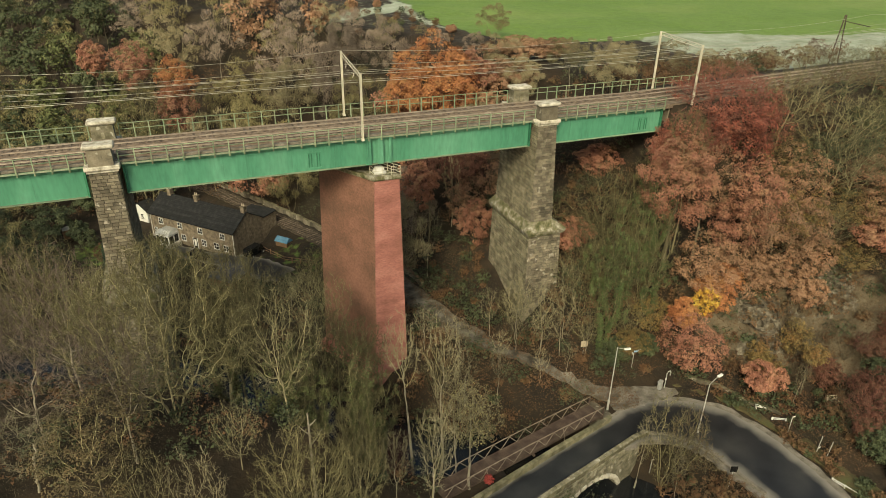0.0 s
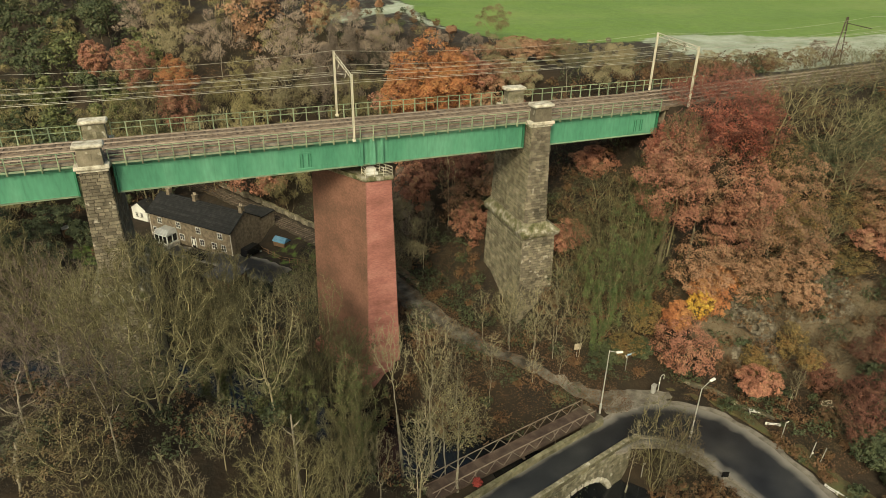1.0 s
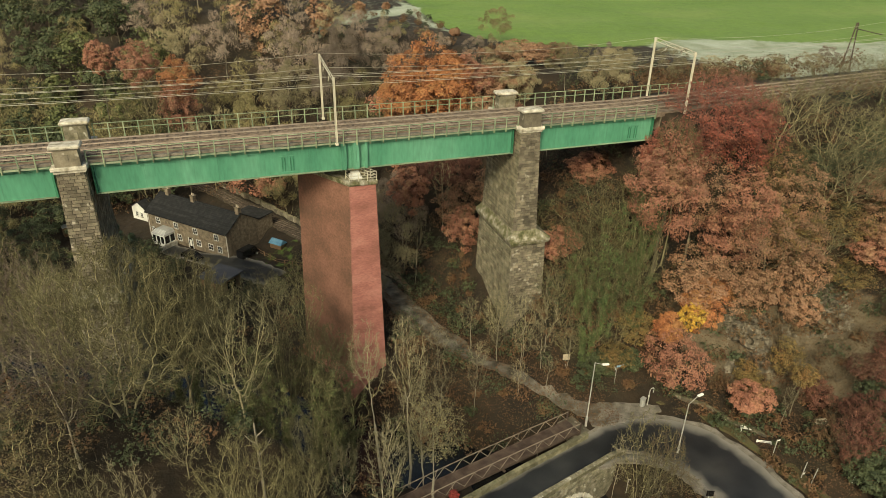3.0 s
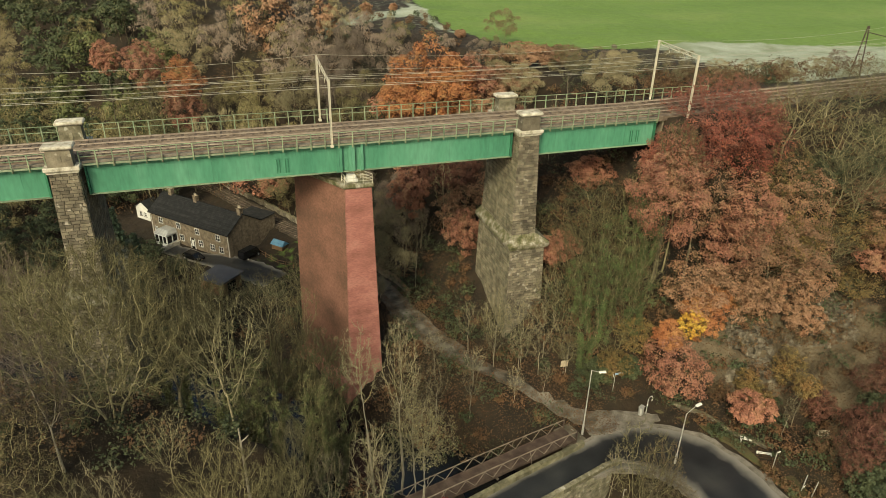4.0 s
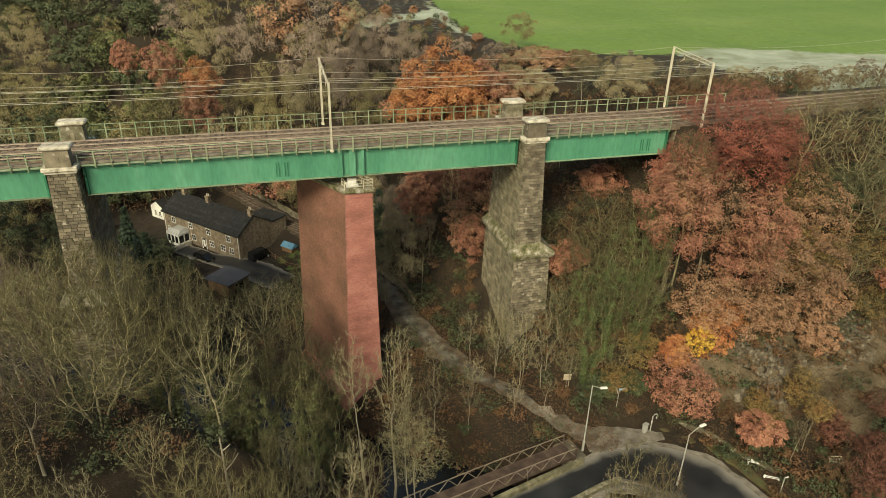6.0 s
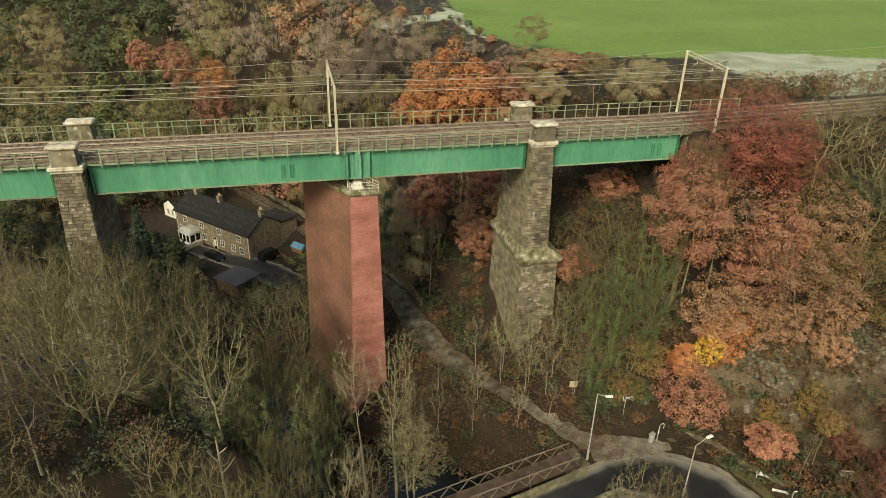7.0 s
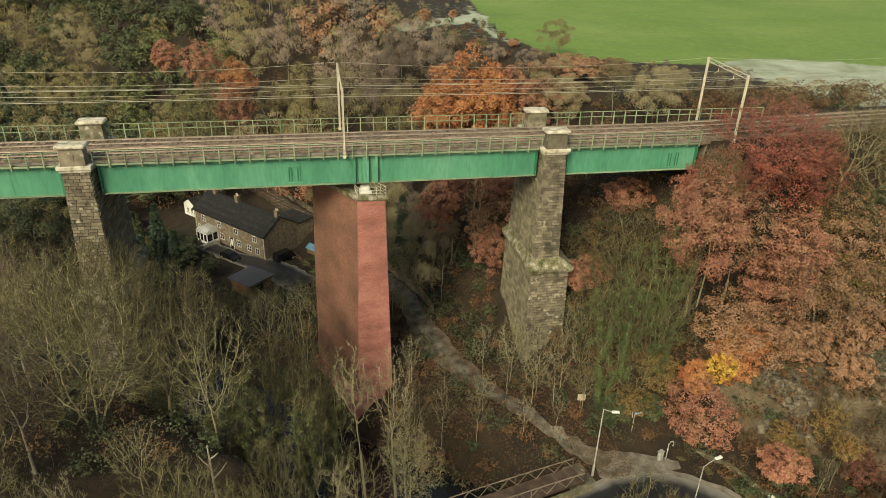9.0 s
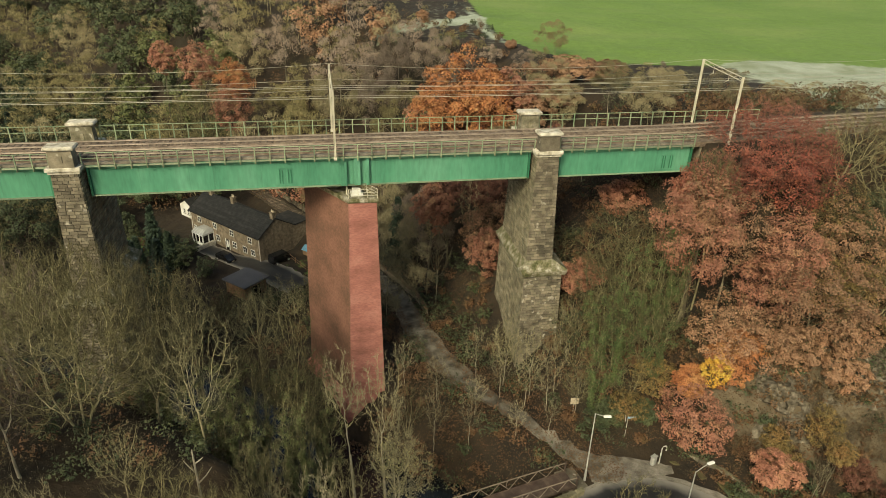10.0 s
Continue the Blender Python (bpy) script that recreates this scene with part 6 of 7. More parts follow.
def thicket(name, places, label, category):
    """Many trees or shrubs in one joined object: places of kind, x, y, height, width."""
    by, g = {}, np.random.default_rng(31)
    for kind, x, y, h, wide in places:
        k = KIND[kind]
        _, (trunk, branch, foliage, _) = chunks_of(kind, 2)
        s = h / k["H"]
        m = np.array(pose(x, y, ground_z(x, y) - 0.2, TREE_RNG.uniform(-4, 4), TREE_RNG.uniform(-4, 4), TREE_RNG.uniform(0, 360)) @ Matrix.Diagonal((s * wide, s * wide, s, 1)))
        size = k["size"][1] * (1.7 if k["category"] == "tree" else 1)
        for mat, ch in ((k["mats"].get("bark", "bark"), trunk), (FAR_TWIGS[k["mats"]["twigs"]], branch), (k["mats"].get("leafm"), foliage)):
            for c in ch:
                if isinstance(c, tuple):
                    by.setdefault(mat, []).append((c[0] @ m[:3, :3].T + m[:3, 3], c[1]))
                else:
                    by.setdefault(mat, []).append(leaves(g, c[:, :3] @ m[:3, :3].T + m[:3, 3], size, unit(c[:, 3:] @ m[:3, :3].T)))
    mats = list(by)
    chunks, index = [], []
    for i, mname in enumerate(mats):
        chunks += by[mname]
        index += [i] * sum(len(f) for _, f in by[mname])
    me = fast_mesh(name, chunks, mats[0])
    for mname in mats[1:]:
        me.materials.append(M[mname])
    if len(me.polygons) == len(index):
        me.polygons.foreach_set("material_index", index)
    return tagged(new(name, me), label, category, kind="stuff")


def conifer(x, y, h, near=True):
    g = np.random.default_rng(int(x * 13 + y * 7) % 1000)
    p = tagged(new("conifer"), "dark green conifer with drooping boughs", "conifer")
    p.matrix_world = pose(x, y, ground_z(x, y) - 0.2)
    part("trunk", tubed([(0, 0, 0), (0, 0, h)], h * 0.014, 6, 0.02), "bark_dark", p)
    n = 2600 if near else 1200
    u = g.uniform(0.08, 1, n) ** 0.8
    rad = (1 - u) * h * 0.24 * (0.75 + 0.5 * (u * 12 % 1)) * np.sqrt(g.uniform(0.1, 1, n))
    a = g.uniform(0, 2 * np.pi, n)
    where = np.stack([np.cos(a) * rad, np.sin(a) * rad, u * h - rad * 0.25], -1)
    part("foliage", fast_mesh("foliage", [leaves(g, where, 0.5 if near else 0.6, outward(where))], "needle"), None, p)


# the wooded slope beside the road: reds and browns above the bend (kind, x, y, top, crown radius)
def grove(rows):
    for k, x, y, t, r in rows:
        plant(k, x, y, top=t, r=r)


grove((("darkred", 71.0, 69.8, 38.2, 7.2), ("darkred", 74.5, 68, 34, 4.3), ("russet", 60.5, 66, 31.4, 5.6), ("brown", 72.6, 59, 23.4, 6.4), ("russet", 67.5, 62, 23.0, 4.2), ("brown", 62.4, 60, 18.2, 4.3), ("orange", 63.1, 58, 15.2, 3.3), ("yellow", 60.0, 56.6, 12.9, 1.6), ("orange", 58.1, 57.5, 11.2, 1.8), ("russet", 58.0, 54.5, 10.3, 4.3), ("brown", 66.5, 57.5, 17, 3.6)))
grove((("olive_leafed", 75.5, 58.5, 23, 4.0), ("brown", 70, 56, 16, 2.6), ("brown", 76, 55.5, 18, 3.2), ("bare_spread", 80, 57, 22, 4), ("russet", 64.1, 48, 5.4, 2.6), ("maroon", 72.8, 46.0, 5.4, 2.0), ("maroon", 78.5, 44.5, 7.5, 2.6)))
grove((("brown", 64.5, 64.5, 29, 4), ("russet", 70.5, 61.5, 28, 4), ("darkred", 65, 67.5, 33, 3.5), ("brown", 78, 62, 28, 4.5), ("olive_leafed", 77, 64.5, 30, 3.5), ("olive_leafed", 83, 58, 23, 4), ("olive_leafed", 66.0, 51.3, 5.6, 1.5), ("olive_leafed", 70.5, 50.2, 9.5, 2.0)))
grove((("bare_spread", 80.5, 69, 38, 5), ("bare_spread", 86.5, 65, 34.5, 5.5), ("bare_spread", 88, 70.5, 38, 4.5), ("bare_spread", 95, 71.5, 38.5, 5), ("bare_spread", 102, 72.5, 38.5, 5.2), ("bare_spread", 93, 65, 33, 5.5), ("bare_dome", 110, 73, 38.5, 5.5), ("bare_dome", 100, 66, 33, 5.5), ("brown", 90, 59, 26, 5)))
grove((("bare_spread", 107, 68, 34, 5.5), ("bare_dome", 118, 74, 38, 5.5), ("bare_dome", 77, 70.2, 35, 3.6), ("bare_dome", 96, 60, 27, 5), ("russet", 86, 53, 16, 4), ("brown", 61.5, 66.5, 30, 3.2), ("bare_spread", 114, 66, 33, 5.5), ("bare_dome", 126, 76, 36, 5), ("bare_dome", 62.4, 66.5, 34, 2.6), ("darkred", 63.2, 69.3, 32.5, 3.0), ("darkred", 61.2, 69.6, 30, 2.2)))
grove((("maroon", 71.3, 38.4, 6.5, 3.0), ("maroon", 75.5, 40.5, 7, 3.2), ("maroon", 80, 40, 8, 3.2), ("thorn", 76.3, 46.8, 9.5, 3.4), ("thorn", 80.5, 48, 12, 3.4), ("dark_far", 84.5, 46.5, 11, 3.4), ("thorn", 84, 41.5, 9, 3.4), ("dark_far", 88, 45, 12, 3.6), ("brown", 86, 37, 8, 3.4), ("dark_far", 79, 35.5, 6, 3.2), ("dark_far", 73, 33.5, 4, 3.0), ("maroon", 76.5, 36, 6, 2.8)))
grove((("dark_far", 68.6, 34.5, 3, 2.4), ("dark_far", 68.5, 30.5, 2.5, 2.4), ("brown", 72.5, 29.5, 4, 2.8), ("dark_far", 77, 30.5, 5, 3), ("dark_far", 83, 33, 7, 3.2), ("olive_leafed", 66.4, 49.6, 4.8, 1.6), ("thorn", 70, 47.5, 5, 1.8), ("thorn", 74, 49.5, 8.0, 2.0), ("birch", 66.2, 44.8, 8, 0.9), ("olive_leafed", 69.3, 46.3, 8.6, 1.4), ("ivy", 60.8, 68, 25, 2.4), ("shrub_brown", 68.6, 41.2, 3, 1.6), ("thorn", 68.3, 38.2, 2.6, 1.6)))
# the first four evergreens are added; their dark leaves stand for shaded gaps
grove((("dark_far", 84, 65, 28, 3.6), ("dark_far", 90.5, 64.5, 28, 4), ("dark_far", 97.5, 67, 29, 4), ("dark_far", 105, 69, 30, 4), ("bare_spread", 84, 62, 30, 5), ("brown", 88.5, 55, 22, 4.5), ("olive_leafed", 81.5, 53.8, 17, 3.2), ("bare_spread", 86, 60, 31, 5), ("bare_dome", 92, 55, 22, 4.5), ("dark_far", 70.5, 35.8, 4, 2.2), ("thorn", 73.6, 43.0, 4.5, 1.8), ("dark_far", 77.5, 42.5, 5.5, 2.2), ("maroon", 81.5, 44.5, 9, 2.8), ("dark_far", 75, 38, 5.5, 2.2), ("maroon", 74.5, 35.5, 5, 2.4), ("thorn", 71.8, 41, 4, 1.6), ("maroon", 69.2, 36.6, 4.4, 1.8), ("thorn", 71.5, 52.8, 11, 2.0), ("brown", 74, 53.2, 13.5, 2.6)))
grove((("dark_far", 50.2, 60.0, 4, 1.8), ("dark_far", 53.8, 58.6, 3.5, 1.5), ("shrub_green", 48.6, 60.0, 3, 1.8), ("shrub_brown", 57, 56.6, 2.2, 1.2), ("shrub_brown", 62.8, 51.9, 3.4, 1.3)))
grove((("shrub", 47.5, 44, 2.2, 1.8), ("shrub", 50, 41.5, 2.4, 1.8), ("birch", 46.5, 41.5, 3.5, 1.0), ("birch", 49, 43.8, 3.4, 1.0), ("shrub_brown", 46, 38.5, 1.5, 1.8), ("shrub_brown", 49.5, 38, 1.5, 1.8), ("shrub_brown", 50.5, 35, 1.2, 1.8), ("birch", 42.8, 60.5, 6, 1.1)))
grove((("coppice", 47.0, 44.5, 8.0, 3.6), ("thorn", 49.0, 43.5, 6.5, 2.4), ("birch", 44.1, 45.5, 5.9, 1.1)))
# under and beside the stone pier
grove((("ivy", 51, 63, 19, 3), ("ivy", 48.7, 61.7, 14, 2.6), ("ivy", 54.5, 66, 22, 3), ("coppice", 52.5, 61, 11, 2.6), ("bare_dome", 54, 70, 22, 4), ("coppice", 57, 72, 24, 3.2), ("russet", 50, 74, 17, 3), ("coppice", 47.8, 66.5, 12, 2.6), ("bare_pale", 42, 66, 12, 2.2), ("bare_pale", 39.5, 69, 12, 2.2), ("birch", 43.5, 63.5, 9, 1.6)))
grove((("russet", 40.8, 87, 15.4, 2.8), ("russet", 33.8, 95.5, 19.5, 3.0), ("maroon", 37.5, 98, 22, 3.6), ("maroon", 43.5, 97, 23, 3.6), ("brown", 42, 92, 17, 4), ("brown", 47, 89, 20, 4), ("olive_leafed", 55.5, 60.5, 10, 2.6), ("coppice", 55, 63, 16, 3), ("ivy", 58, 66.5, 24, 3), ("coppice", 49, 69.5, 15, 2.8), ("ivy", 50, 66, 17, 2.6), ("ivy", 53, 64, 18, 2.8), ("coppice", 50.5, 67.5, 16, 2.6)))
grove((("ivy", 56, 62, 16, 2.6), ("olive_leafed", 52, 59.5, 6.5, 2.2), ("coppice", 57.5, 64.5, 20, 3), ("bare_dome", 51.5, 71, 19, 3.5), ("coppice", 60, 70, 26, 3), ("ivy", 61, 72, 27, 2.6), ("bare_spread", 56, 76, 24, 4), ("coppice", 53, 78, 20, 3), ("russet", 57, 80, 25, 3.5), ("bare_dome", 49, 80, 18, 4)))
grove((("birch", 46.5, 62, 9, 1.6), ("birch", 41, 64.5, 9, 1.5), ("birch", 38.3, 66.3, 9, 1.5), ("birch", 45, 65.5, 11, 1.7), ("birch", 36.2, 70.5, 10, 1.5), ("birch", 30.5, 68, 8, 1.4), ("birch", 34.5, 64, 7.5, 1.4), ("birch", 38.5, 60, 6.5, 1.3), ("coppice", 40.5, 72.5, 8, 2.2), ("bare_pale", 46.7, 69, 13, 2), ("birch", 27, 72, 8, 1.5), ("birch", 28, 88, 9, 1.6), ("coppice", 47.5, 63.5, 8, 2.2)))
# the river bank in front
grove((("coppice", 6.5, 98, 3, 2.6), ("bare_pale", 12.5, 95.5, 4, 2.0), ("coppice", 0.5, 97.5, 4, 2.8), ("bare_spread", 15.5, 93.5, 6, 2.6), ("bare_pale", -5, 101, 4, 2.2)))
grove((("bare_dome", -5.6, 66, 26.9, 3.8), ("bare_dome", -4.4, 53, 32.2, 6.6), ("bare_dome", 0.7, 57.5, 28.9, 4.5), ("bare_purple", -7.4, 47, 28.8, 3.0), ("bare_spread", 5.6, 53, 25.6, 4.0), ("bare_dome", 9.9, 61, 18.0, 3.8), ("bare_spread", 10.8, 64.5, 20.8, 2.6), ("coppice", 13.7, 66, 18.3, 2.2), ("bare_dome", 15.1, 60, 16.5, 3.0), ("bare_pale", 19.7, 56, 18.4, 2.0), ("bare_pale", 22.2, 54, 18.5, 2.2)))
grove((("bare_pale", 23.5, 52, 14.1, 2.4), ("round_pale", 23.3, 48, 13.5, 2.9), ("birch", 15.6, 40, 20.3, 1.7), ("bare_dome", 4.3, 39.5, 22.3, 4.0), ("bare_dome", 10.9, 46, 16.1, 2.5), ("bare_pale", 12.9, 42, 17.1, 1.5), ("bare_pale", -2.3, 38.5, 22.4, 2.3), ("coppice", 18.4, 46, 14.7, 2.0), ("bare_spread", -9.1, 59, 28.2, 3.4), ("coppice", 3.2, 66, 22.9, 2.3)))
grove((("bare_purple", -13, 62, 28.5, 5), ("bare_purple", -14.5, 52, 27, 5), ("round_brown", -9.6, 43, 25.5, 3.6), ("birch", -14, 45, 24, 3), ("ivy_shaded", 13, 57, 15, 2.6), ("bare_purple", -20, 57, 28, 5)))
grove((("orange", -12, 36.5, 14.5, 3), ("bare_purple", -26, 64, 29, 5.5), ("bare_dome", -19, 72, 28, 5), ("ivy_shaded", 8.5, 61, 15, 3), ("ivy_shaded", 5.5, 56.5, 18, 3)))
grove((("ivy_shaded", 16.5, 64, 10, 2.2), ("coppice", 26.5, 66, 6, 2.2), ("birch", 29.5, 63.5, 6.5, 1.5), ("birch", 33.3, 61.5, 7, 1.4), ("bare_purple", -20, 45, 25, 4), ("ivy_shaded", 0.5, 59, 17, 3)))


grove((("coppice", -5.9, 40.5, 23.2, 2.3), ("bare_spread", 0.5, 46, 19.8, 2.2), ("bare_dome", 8.4, 38.5, 19.0, 2.3), ("ivy_shaded", 7.1, 57, 15.1, 2.3), ("ivy_shaded", 16.5, 58, 10.2, 2.4), ("bare_dome", 1.9, 60, 23.2, 3.2), ("ivy_shaded", 8.5, 54.5, 14.6, 2.2), ("ivy_shaded", 13.6, 55, 13.2, 2.1)))


def snag():
    p = thing("dead_tree", "bleached dead tree trunk with broken limbs", "tree", (6.2, 45, ground_z(6.2, 45)))
    H = 18 - ground_z(6.2, 45)
    part("trunk", tubed([(0, 0, 0), (0.2, 0.1, H * 0.5), (0.1, 0, H)], 0.22, 8, 0.07), "bark_pale", p)
    for z, dx, dy, dz in ((0.8, 1.2, 0.3, 1.4), (0.87, -0.9, 0.4, 1.0), (0.72, -0.8, -0.6, 1.2), (0.92, 0.7, 0.1, 0.5)):
        part("broken_limb", tubed([(0.12, 0, H * z), (0.12 + dx * 0.6, dy * 0.6, H * z + dz * 0.5), (0.12 + dx, dy, H * z + dz)], 0.08, 5, 0.03), "bark_pale", p)


snag()

# ---- woods behind the viaduct ----
WOOD = np.random.default_rng(2024)


def scatter(n, x0, x1, y0, y1, gap, ok):
    """Places at least gap apart in a rectangle, where ok holds."""
    xs, ys = WOOD.uniform(x0, x1, n), WOOD.uniform(y0, y1, n)
    good = ok(xs, ys)
    out = np.zeros((0, 2))
    for p in np.stack([xs, ys], -1)[good]:
        if not len(out) or ((out - p) ** 2).sum(1).min() > gap * gap:
            out = np.vstack([out, p])
    return [(float(x), float(y)) for x, y in out]


def off(line, x, y):
    return along(line, x, y)[0]


def wood_ok(x, y):
    meadow = (x > 30) & (along(MEADOW, x, y)[1] < 0)
    yard = (x > -34) & (x < 25) & (y > 82) & (y < 143) & (x < 25 - (y - 118) * 0.6)
    return ~meadow & ~yard & (off(LANE[:10], x, y) > 3.5) & (off(RAILWAY, x, y) > 6.5) & (np.hypot(x - 41, y - 104) > 7.5) & (np.hypot(x + 3, y - 155) > 9) & (np.hypot(x - 38, y - 87) > 4.5) & (off(RIVER, x, y) > 6) & ~((y < 86) & (x < 66)) & ~((x > 62) & (y < 87)) & ~((x > 74) & (off(RAILWAY, x, y) > 16))


def patchy(x, y, size, seed):
    return noise.noise(Vector((x / size, y / size, seed)))


def wood_kind(x, y):
    a, b = patchy(x, y, 24, 4.0), WOOD.uniform()
    if x < -2 - (y - 150) * 0.12:
        pick = ("green_far", "dark_far", "bare_dome", "dark_far", "bare_dome", "dark_far", "bare_dome", "dark_far", "bare_spread", "dark_far")
    elif y > 128 and x < 58:
        pick = ("bare_purple", "bare_dome", "bare_spread", "bare_dome", "bare_purple", "bare_spread", "bare_dome", "brown") if a < 0.3 else ("brown", "bare_purple", "bare_dome", "bare_spread")
    elif x > 62:
        pick = ("bare_spread", "coppice", "bare_purple", "bare_spread", "bare_dome", "bare_purple")
    elif x > 48:
        pick = ("brown", "bare_purple", "bare_spread", "coppice", "bare_dome", "bare_purple", "bare_spread")
    else:
        pick = ("bare_dome", "brown", "bare_spread", "bare_purple", "bare_purple", "coppice", "russet", "bare_spread")
    if y < 99 and 30 < x < 62:
        pick = ("maroon", "birch", "brown", "birch", "russet")
    return pick[int(b * len(pick))]


def field_edge(x, y):
    """Trees stay lower towards the windswept edge of the meadow."""
    return 32.0 + 0.16 * float(off(MEADOW, np.array([x]), np.array([y]))[0])


near_wood = scatter(8000, -46, 120, 84, 160, 6.6, wood_ok)
for x, y in near_wood:
    if y >= 146:
        continue
    tall = 15.5 if x < 45 else 9.5
    if x > 72:
        tall = 6.5 if x < 82 else 3.6
    kind = wood_kind(x, y)
    slim = kind == "bare_purple"
    h = tall * WOOD.uniform(0.75, 1.15) * (1.15 if slim else 1)
    if x > 30:
        h = min(h, max(1.6, field_edge(x, y) - ground_z(x, y)))
    plant(kind, x, y, h, near=y < 99 and 30 < x < 62, wide=0.72 if slim else 0.9)
far_wood = [p for p in near_wood if p[1] >= 146] + scatter(5000, -150, 66, 160, 300, 7.2, wood_ok) + scatter(1500, -100, -46, 84, 160, 8.0, wood_ok)
thicket("woodland", [(wood_kind(x, y), x, y, min(15 * WOOD.uniform(0.75, 1.2), max(1.6, field_edge(x, y) - ground_z(x, y)) if x > 30 else 99), 0.95) for x, y in far_wood], "dense mixed autumn woodland, grey twigs among brown and green crowns", "woodland")
for k, x, y, h in (("russet", 39.5, 113, 17), ("russet", 14, 136, 16)):
    plant(k, x, y, h, near=False, wide=1.3)
for k, x, y, t, r in (("russet", -14.7, 166, 29.1, 3.0), ("russet", -6.6, 163, 29.4, 4.1), ("orange", 2.0, 153, 27.2, 4.0), ("russet", 0.1, 150, 22.4, 4.3), ("bare_dome", -7.6, 144, 23.0, 7.5)):
    plant(k, x, y, top=t, r=r)
for k, x, y, t, r in (("orange", 42.5, 108, 36.8, 7.0), ("orange", 45, 107, 34.5, 4.5), ("orange", 37.5, 107, 32.5, 4.5), ("russet", 48.5, 108.5, 34, 4.4), ("brown", 54, 112, 33.8, 4.8), ("brown", 61, 113, 33.2, 4.8), ("bare_purple", 44, 119, 37, 5), ("brown", 57.5, 107, 31.5, 4), ("brown", 51.5, 104, 30, 3.6), ("brown", 66.5, 111, 32.6, 4), ("bare_spread", 70, 97, 36.5, 3), ("bare_spread", 74.5, 96, 36, 3), ("bare_spread", 66, 100, 35, 3.2)):
    plant(k, x, y, top=t, r=r)
for x, y, t, r in ((-19, 147, 3, 4.5), (-13, 149.5, 4.5, 4), (-26, 139, 3, 4.5), (-28, 131, 2.5, 4), (-23, 152, 5, 5), (-25, 122, 2, 4), (-21.5, 135.5, -0.5, 2)):
    plant("dark_far", x, y, top=t, r=r, near=False)
plant("bare_dome", 64.8, 132, h=7.6, near=False, wide=0.95)
plant("crimson", -39.4, 176, 7.5, near=False)
plant("crimson", 25.4, 47.5, 1.8, r=0.4)
for x, y, h in ((-12.8, 121, 11.5), (-9.6, 117.5, 8), (-15, 117, 7.5), (-8.2, 103, 13), (30.4, 105, 15), (-14, 110, 10), (-60, 190, 18), (-75, 205, 20), (-52, 170, 16)):
    conifer(x, y, h)
for k, x, y, t in (("bare_dome", -14, 90, 12), ("bare_spread", 10, 96, 5), ("bare_dome", 3, 92, 5), ("shrub_green", -7.2, 122, 0.6), ("shrub_green", -10.5, 124.5, 0.2), ("shrub_brown", -16.5, 124, -0.4), ("shrub_green", -19.5, 131, 0.5), ("shrub_green", -3, 113, 1), ("shrub_green", -8, 118, 1.5), ("shrub_green", 13, 101, 0.5), ("shrub_brown", 1, 100, 1), ("bare_dome", 18, 98, 6), ("bare_dome", -20, 96, 14), ("shrub_green", -14, 127, 1), ("shrub_green", 9, 101, 0), ("bare_spread", -18, 84, 18)):
    plant(k, x, y, top=t)

# ---- undergrowth ----


def bank_ok(x, y):
    bad = (off(LANE, x, y) < 2.6) | (off(ROAD, x, y) < 5.4) | (off(RIVER, x, y) < 4.5) | ((off(RAILWAY, x, y) < 6) & (x > 62))
    bad |= (np.abs(x - 21) < 5.5) & (y > 69) & (y < 83)
    for c in PIERS:
        bad |= (np.abs(x - c) < 3.4) & (y > 70.3) & (y < 84)
    bad |= (x > 43) & (x < 57) & (y > 50) & (y < 57) | (x > 19) & (x < 46) & (y > 46) & (y < 56.5)
    return ~(bad | (x > -12) & (x < 24) & (y > 98) & (y < 142))


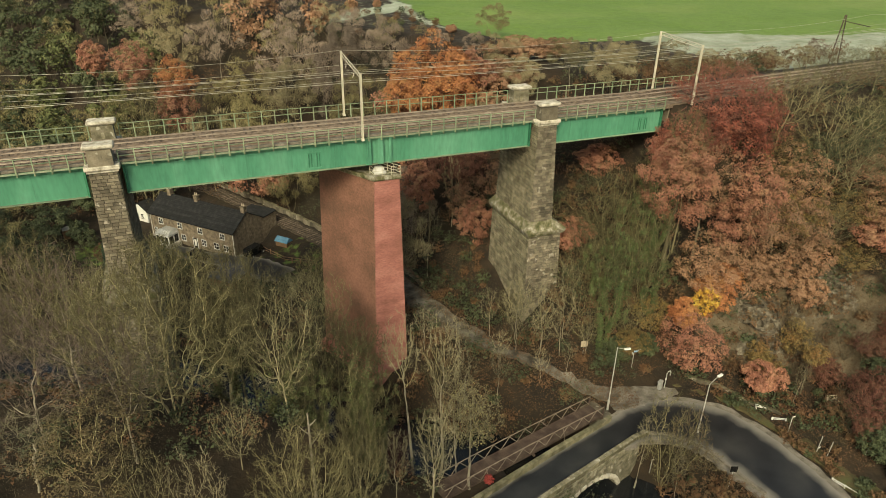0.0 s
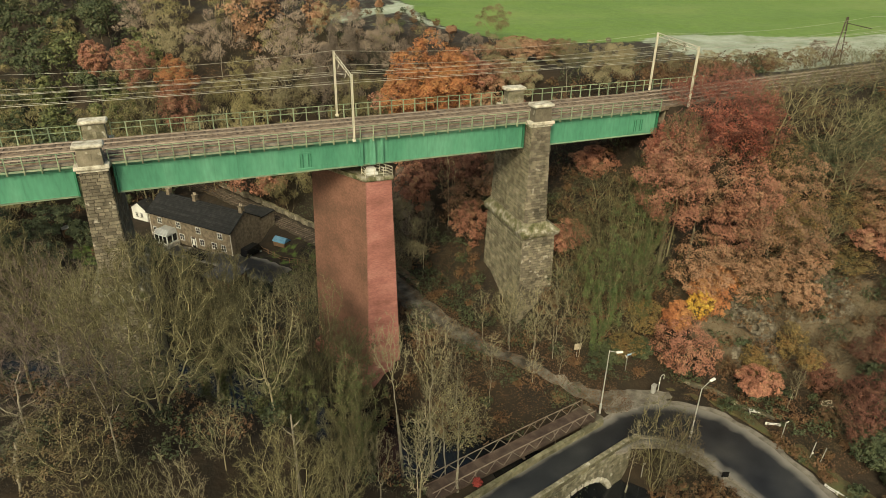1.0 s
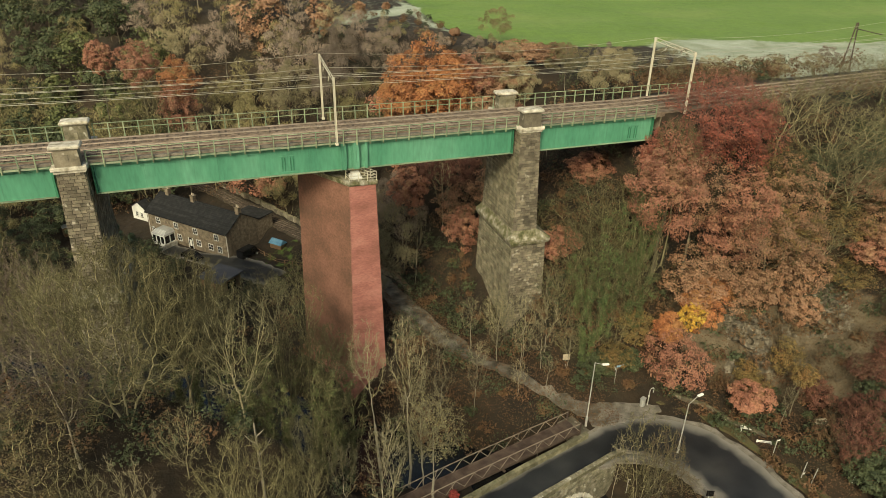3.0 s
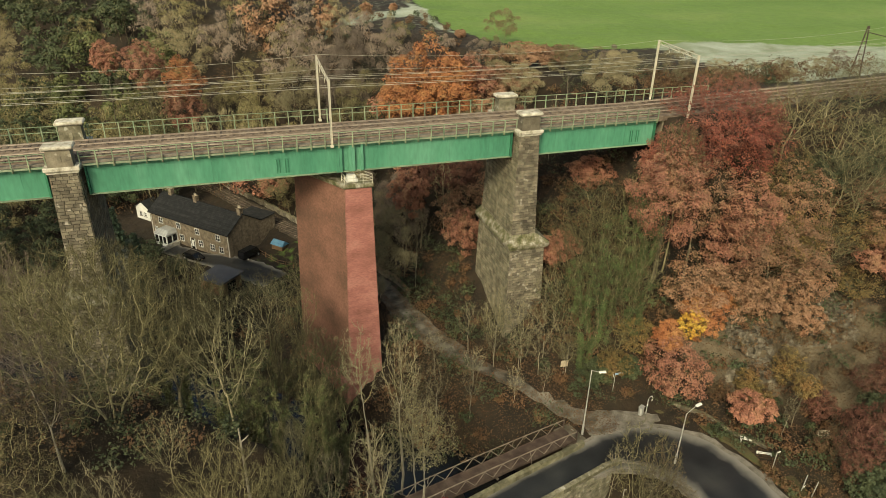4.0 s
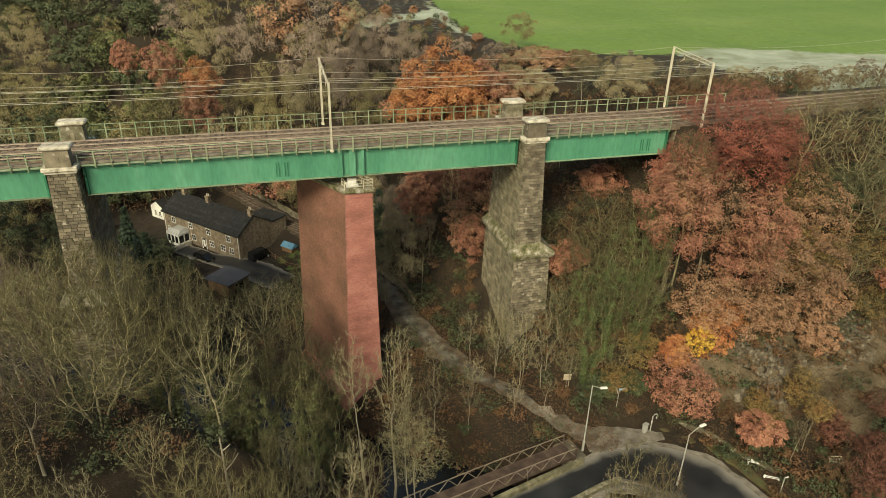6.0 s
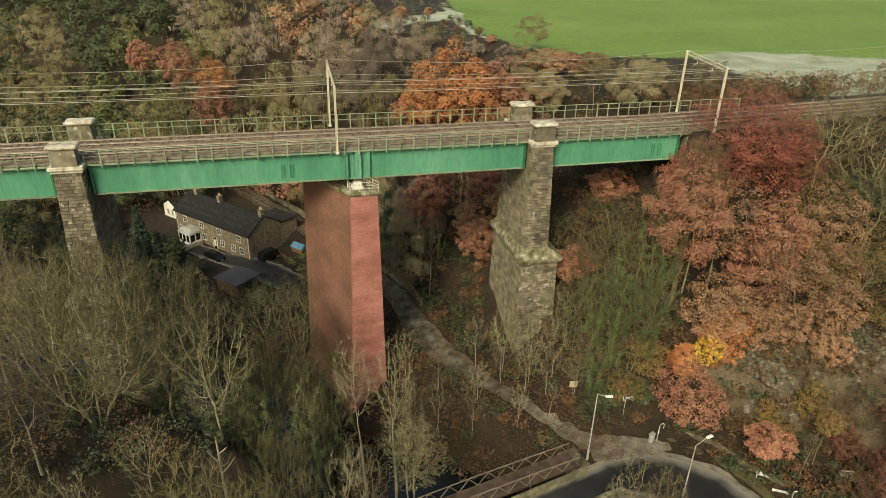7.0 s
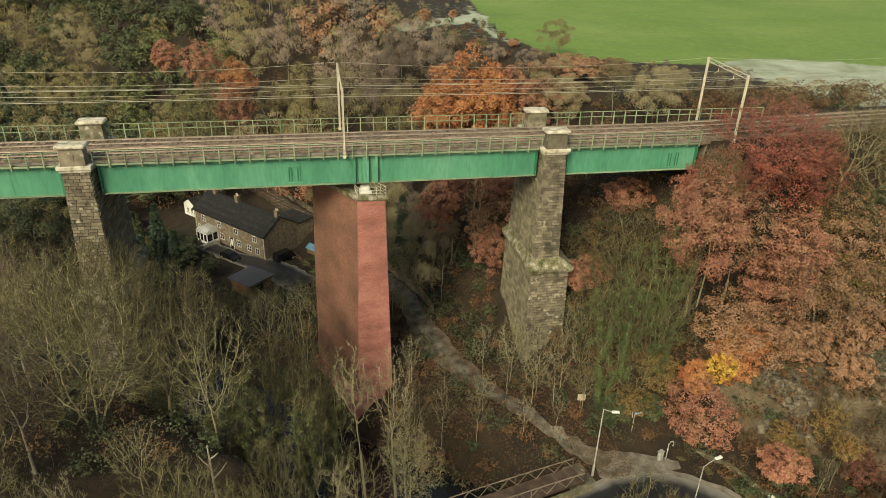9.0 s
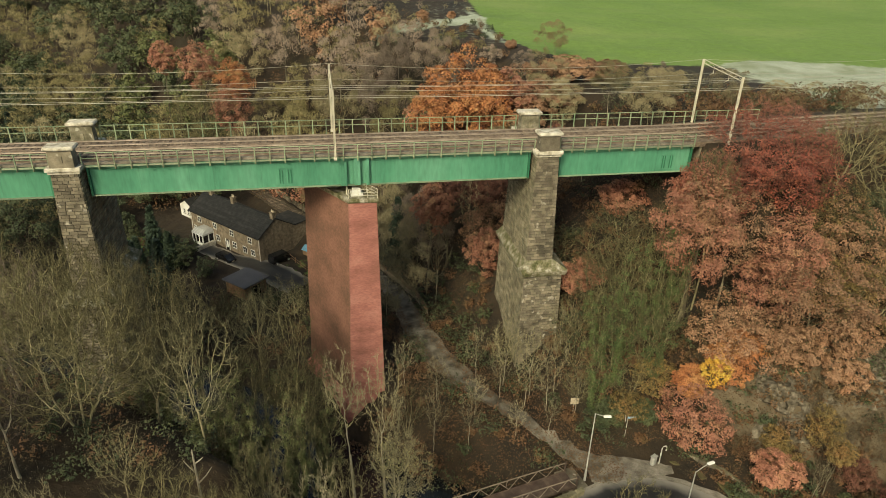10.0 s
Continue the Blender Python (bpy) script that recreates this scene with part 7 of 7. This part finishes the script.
brush = []
for x, y in scatter(14000, -34, 105, 28, 98, 1.95, bank_ok):
    df, sf, _ = along(FOOT, np.array([x]), np.array([y]))
    b = WOOD.uniform()
    slope = sf[0] > 0 and x > 44
    kind = ("shrub_brown" if b < 0.55 else "shrub" if b < 0.8 else "shrub_green") if slope else ("shrub" if b < (0.3 if x > 28 else 0.62) else "shrub_brown" if b < (0.6 if x > 28 else 0.78) else "shrub_green")
    low = 0.5 if y < 50 and x > 42 else 1.0
    brush.append((kind, x, y, low * WOOD.uniform(1.6, 3.6), WOOD.uniform(1.1, 1.8)))
for x, y in scatter(5000, 22, 62, 55, 94, 1.35, bank_ok):
    brush.append((("shrub", "shrub", "shrub_brown", "shrub")[int(WOOD.uniform() * 4)], x, y, WOOD.uniform(0.7, 2.0), WOOD.uniform(0.9, 1.6)))
for x, y in scatter(2500, 66, 170, 82, 132, 2.6, lambda x, y: (off(RAILWAY, x, y) > 4.8) & (off(RAILWAY, x, y) < 15) & (along(RAILWAY, x, y)[1] < 0) & ((along(MEADOW, x, y)[1] > 0) | (off(MEADOW, x, y) < 2))):
    brush.append((("shrub", "shrub", "shrub_brown")[int(WOOD.uniform() * 3)], x, y, WOOD.uniform(1.5, 3.6), WOOD.uniform(1.1, 1.7)))
for x, y in scatter(4000, 60, 95, 28, 66, 2.1, bank_ok):
    brush.append((("shrub_brown", "shrub_brown", "shrub_green", "shrub")[int(WOOD.uniform() * 4)], x, y, WOOD.uniform(1.0, 2.4), WOOD.uniform(1.3, 2.0)))
for x, y in scatter(2500, -40, 62, 98, 175, 4.2, wood_ok):
    brush.append((("shrub_brown", "shrub_green", "shrub_brown", "shrub")[int(WOOD.uniform() * 4)], x, y, WOOD.uniform(3.0, 5.0) if x < 40 else 1.6, WOOD.uniform(1.1, 1.6)))
thicket("undergrowth", brush, "tangled undergrowth of bare shrubs, withered leaves and evergreens", "undergrowth")


def litter():
    """Fallen leaves and dead grass lying on the banks and beside the lane."""
    g = np.random.default_rng(8)
    n = 120000
    x, y = g.uniform(20, 90, n), g.uniform(34, 92, n)
    keep = bank_ok(x, y) | (off(LANE, x, y) < 2.6) & (off(LANE, x, y) > 0.7) | (x > 41) & (x < 48) & (y > 54) & (y < 61)
    x, y = x[keep], y[keep]
    where = np.stack([x, y, [max(ground_z(a, b) + 0.08, lane_z(b) + 0.06 if l < 2.6 else -9) for a, b, l in zip(x, y, off(LANE, x, y))]], -1)
    me = fast_mesh("leaf_litter", [leaves(g, where, 0.19)], "litter")
    return tagged(new("leaf_litter", me), "fallen brown leaves strewn over the banks", "leaf litter", kind="stuff")


litter()
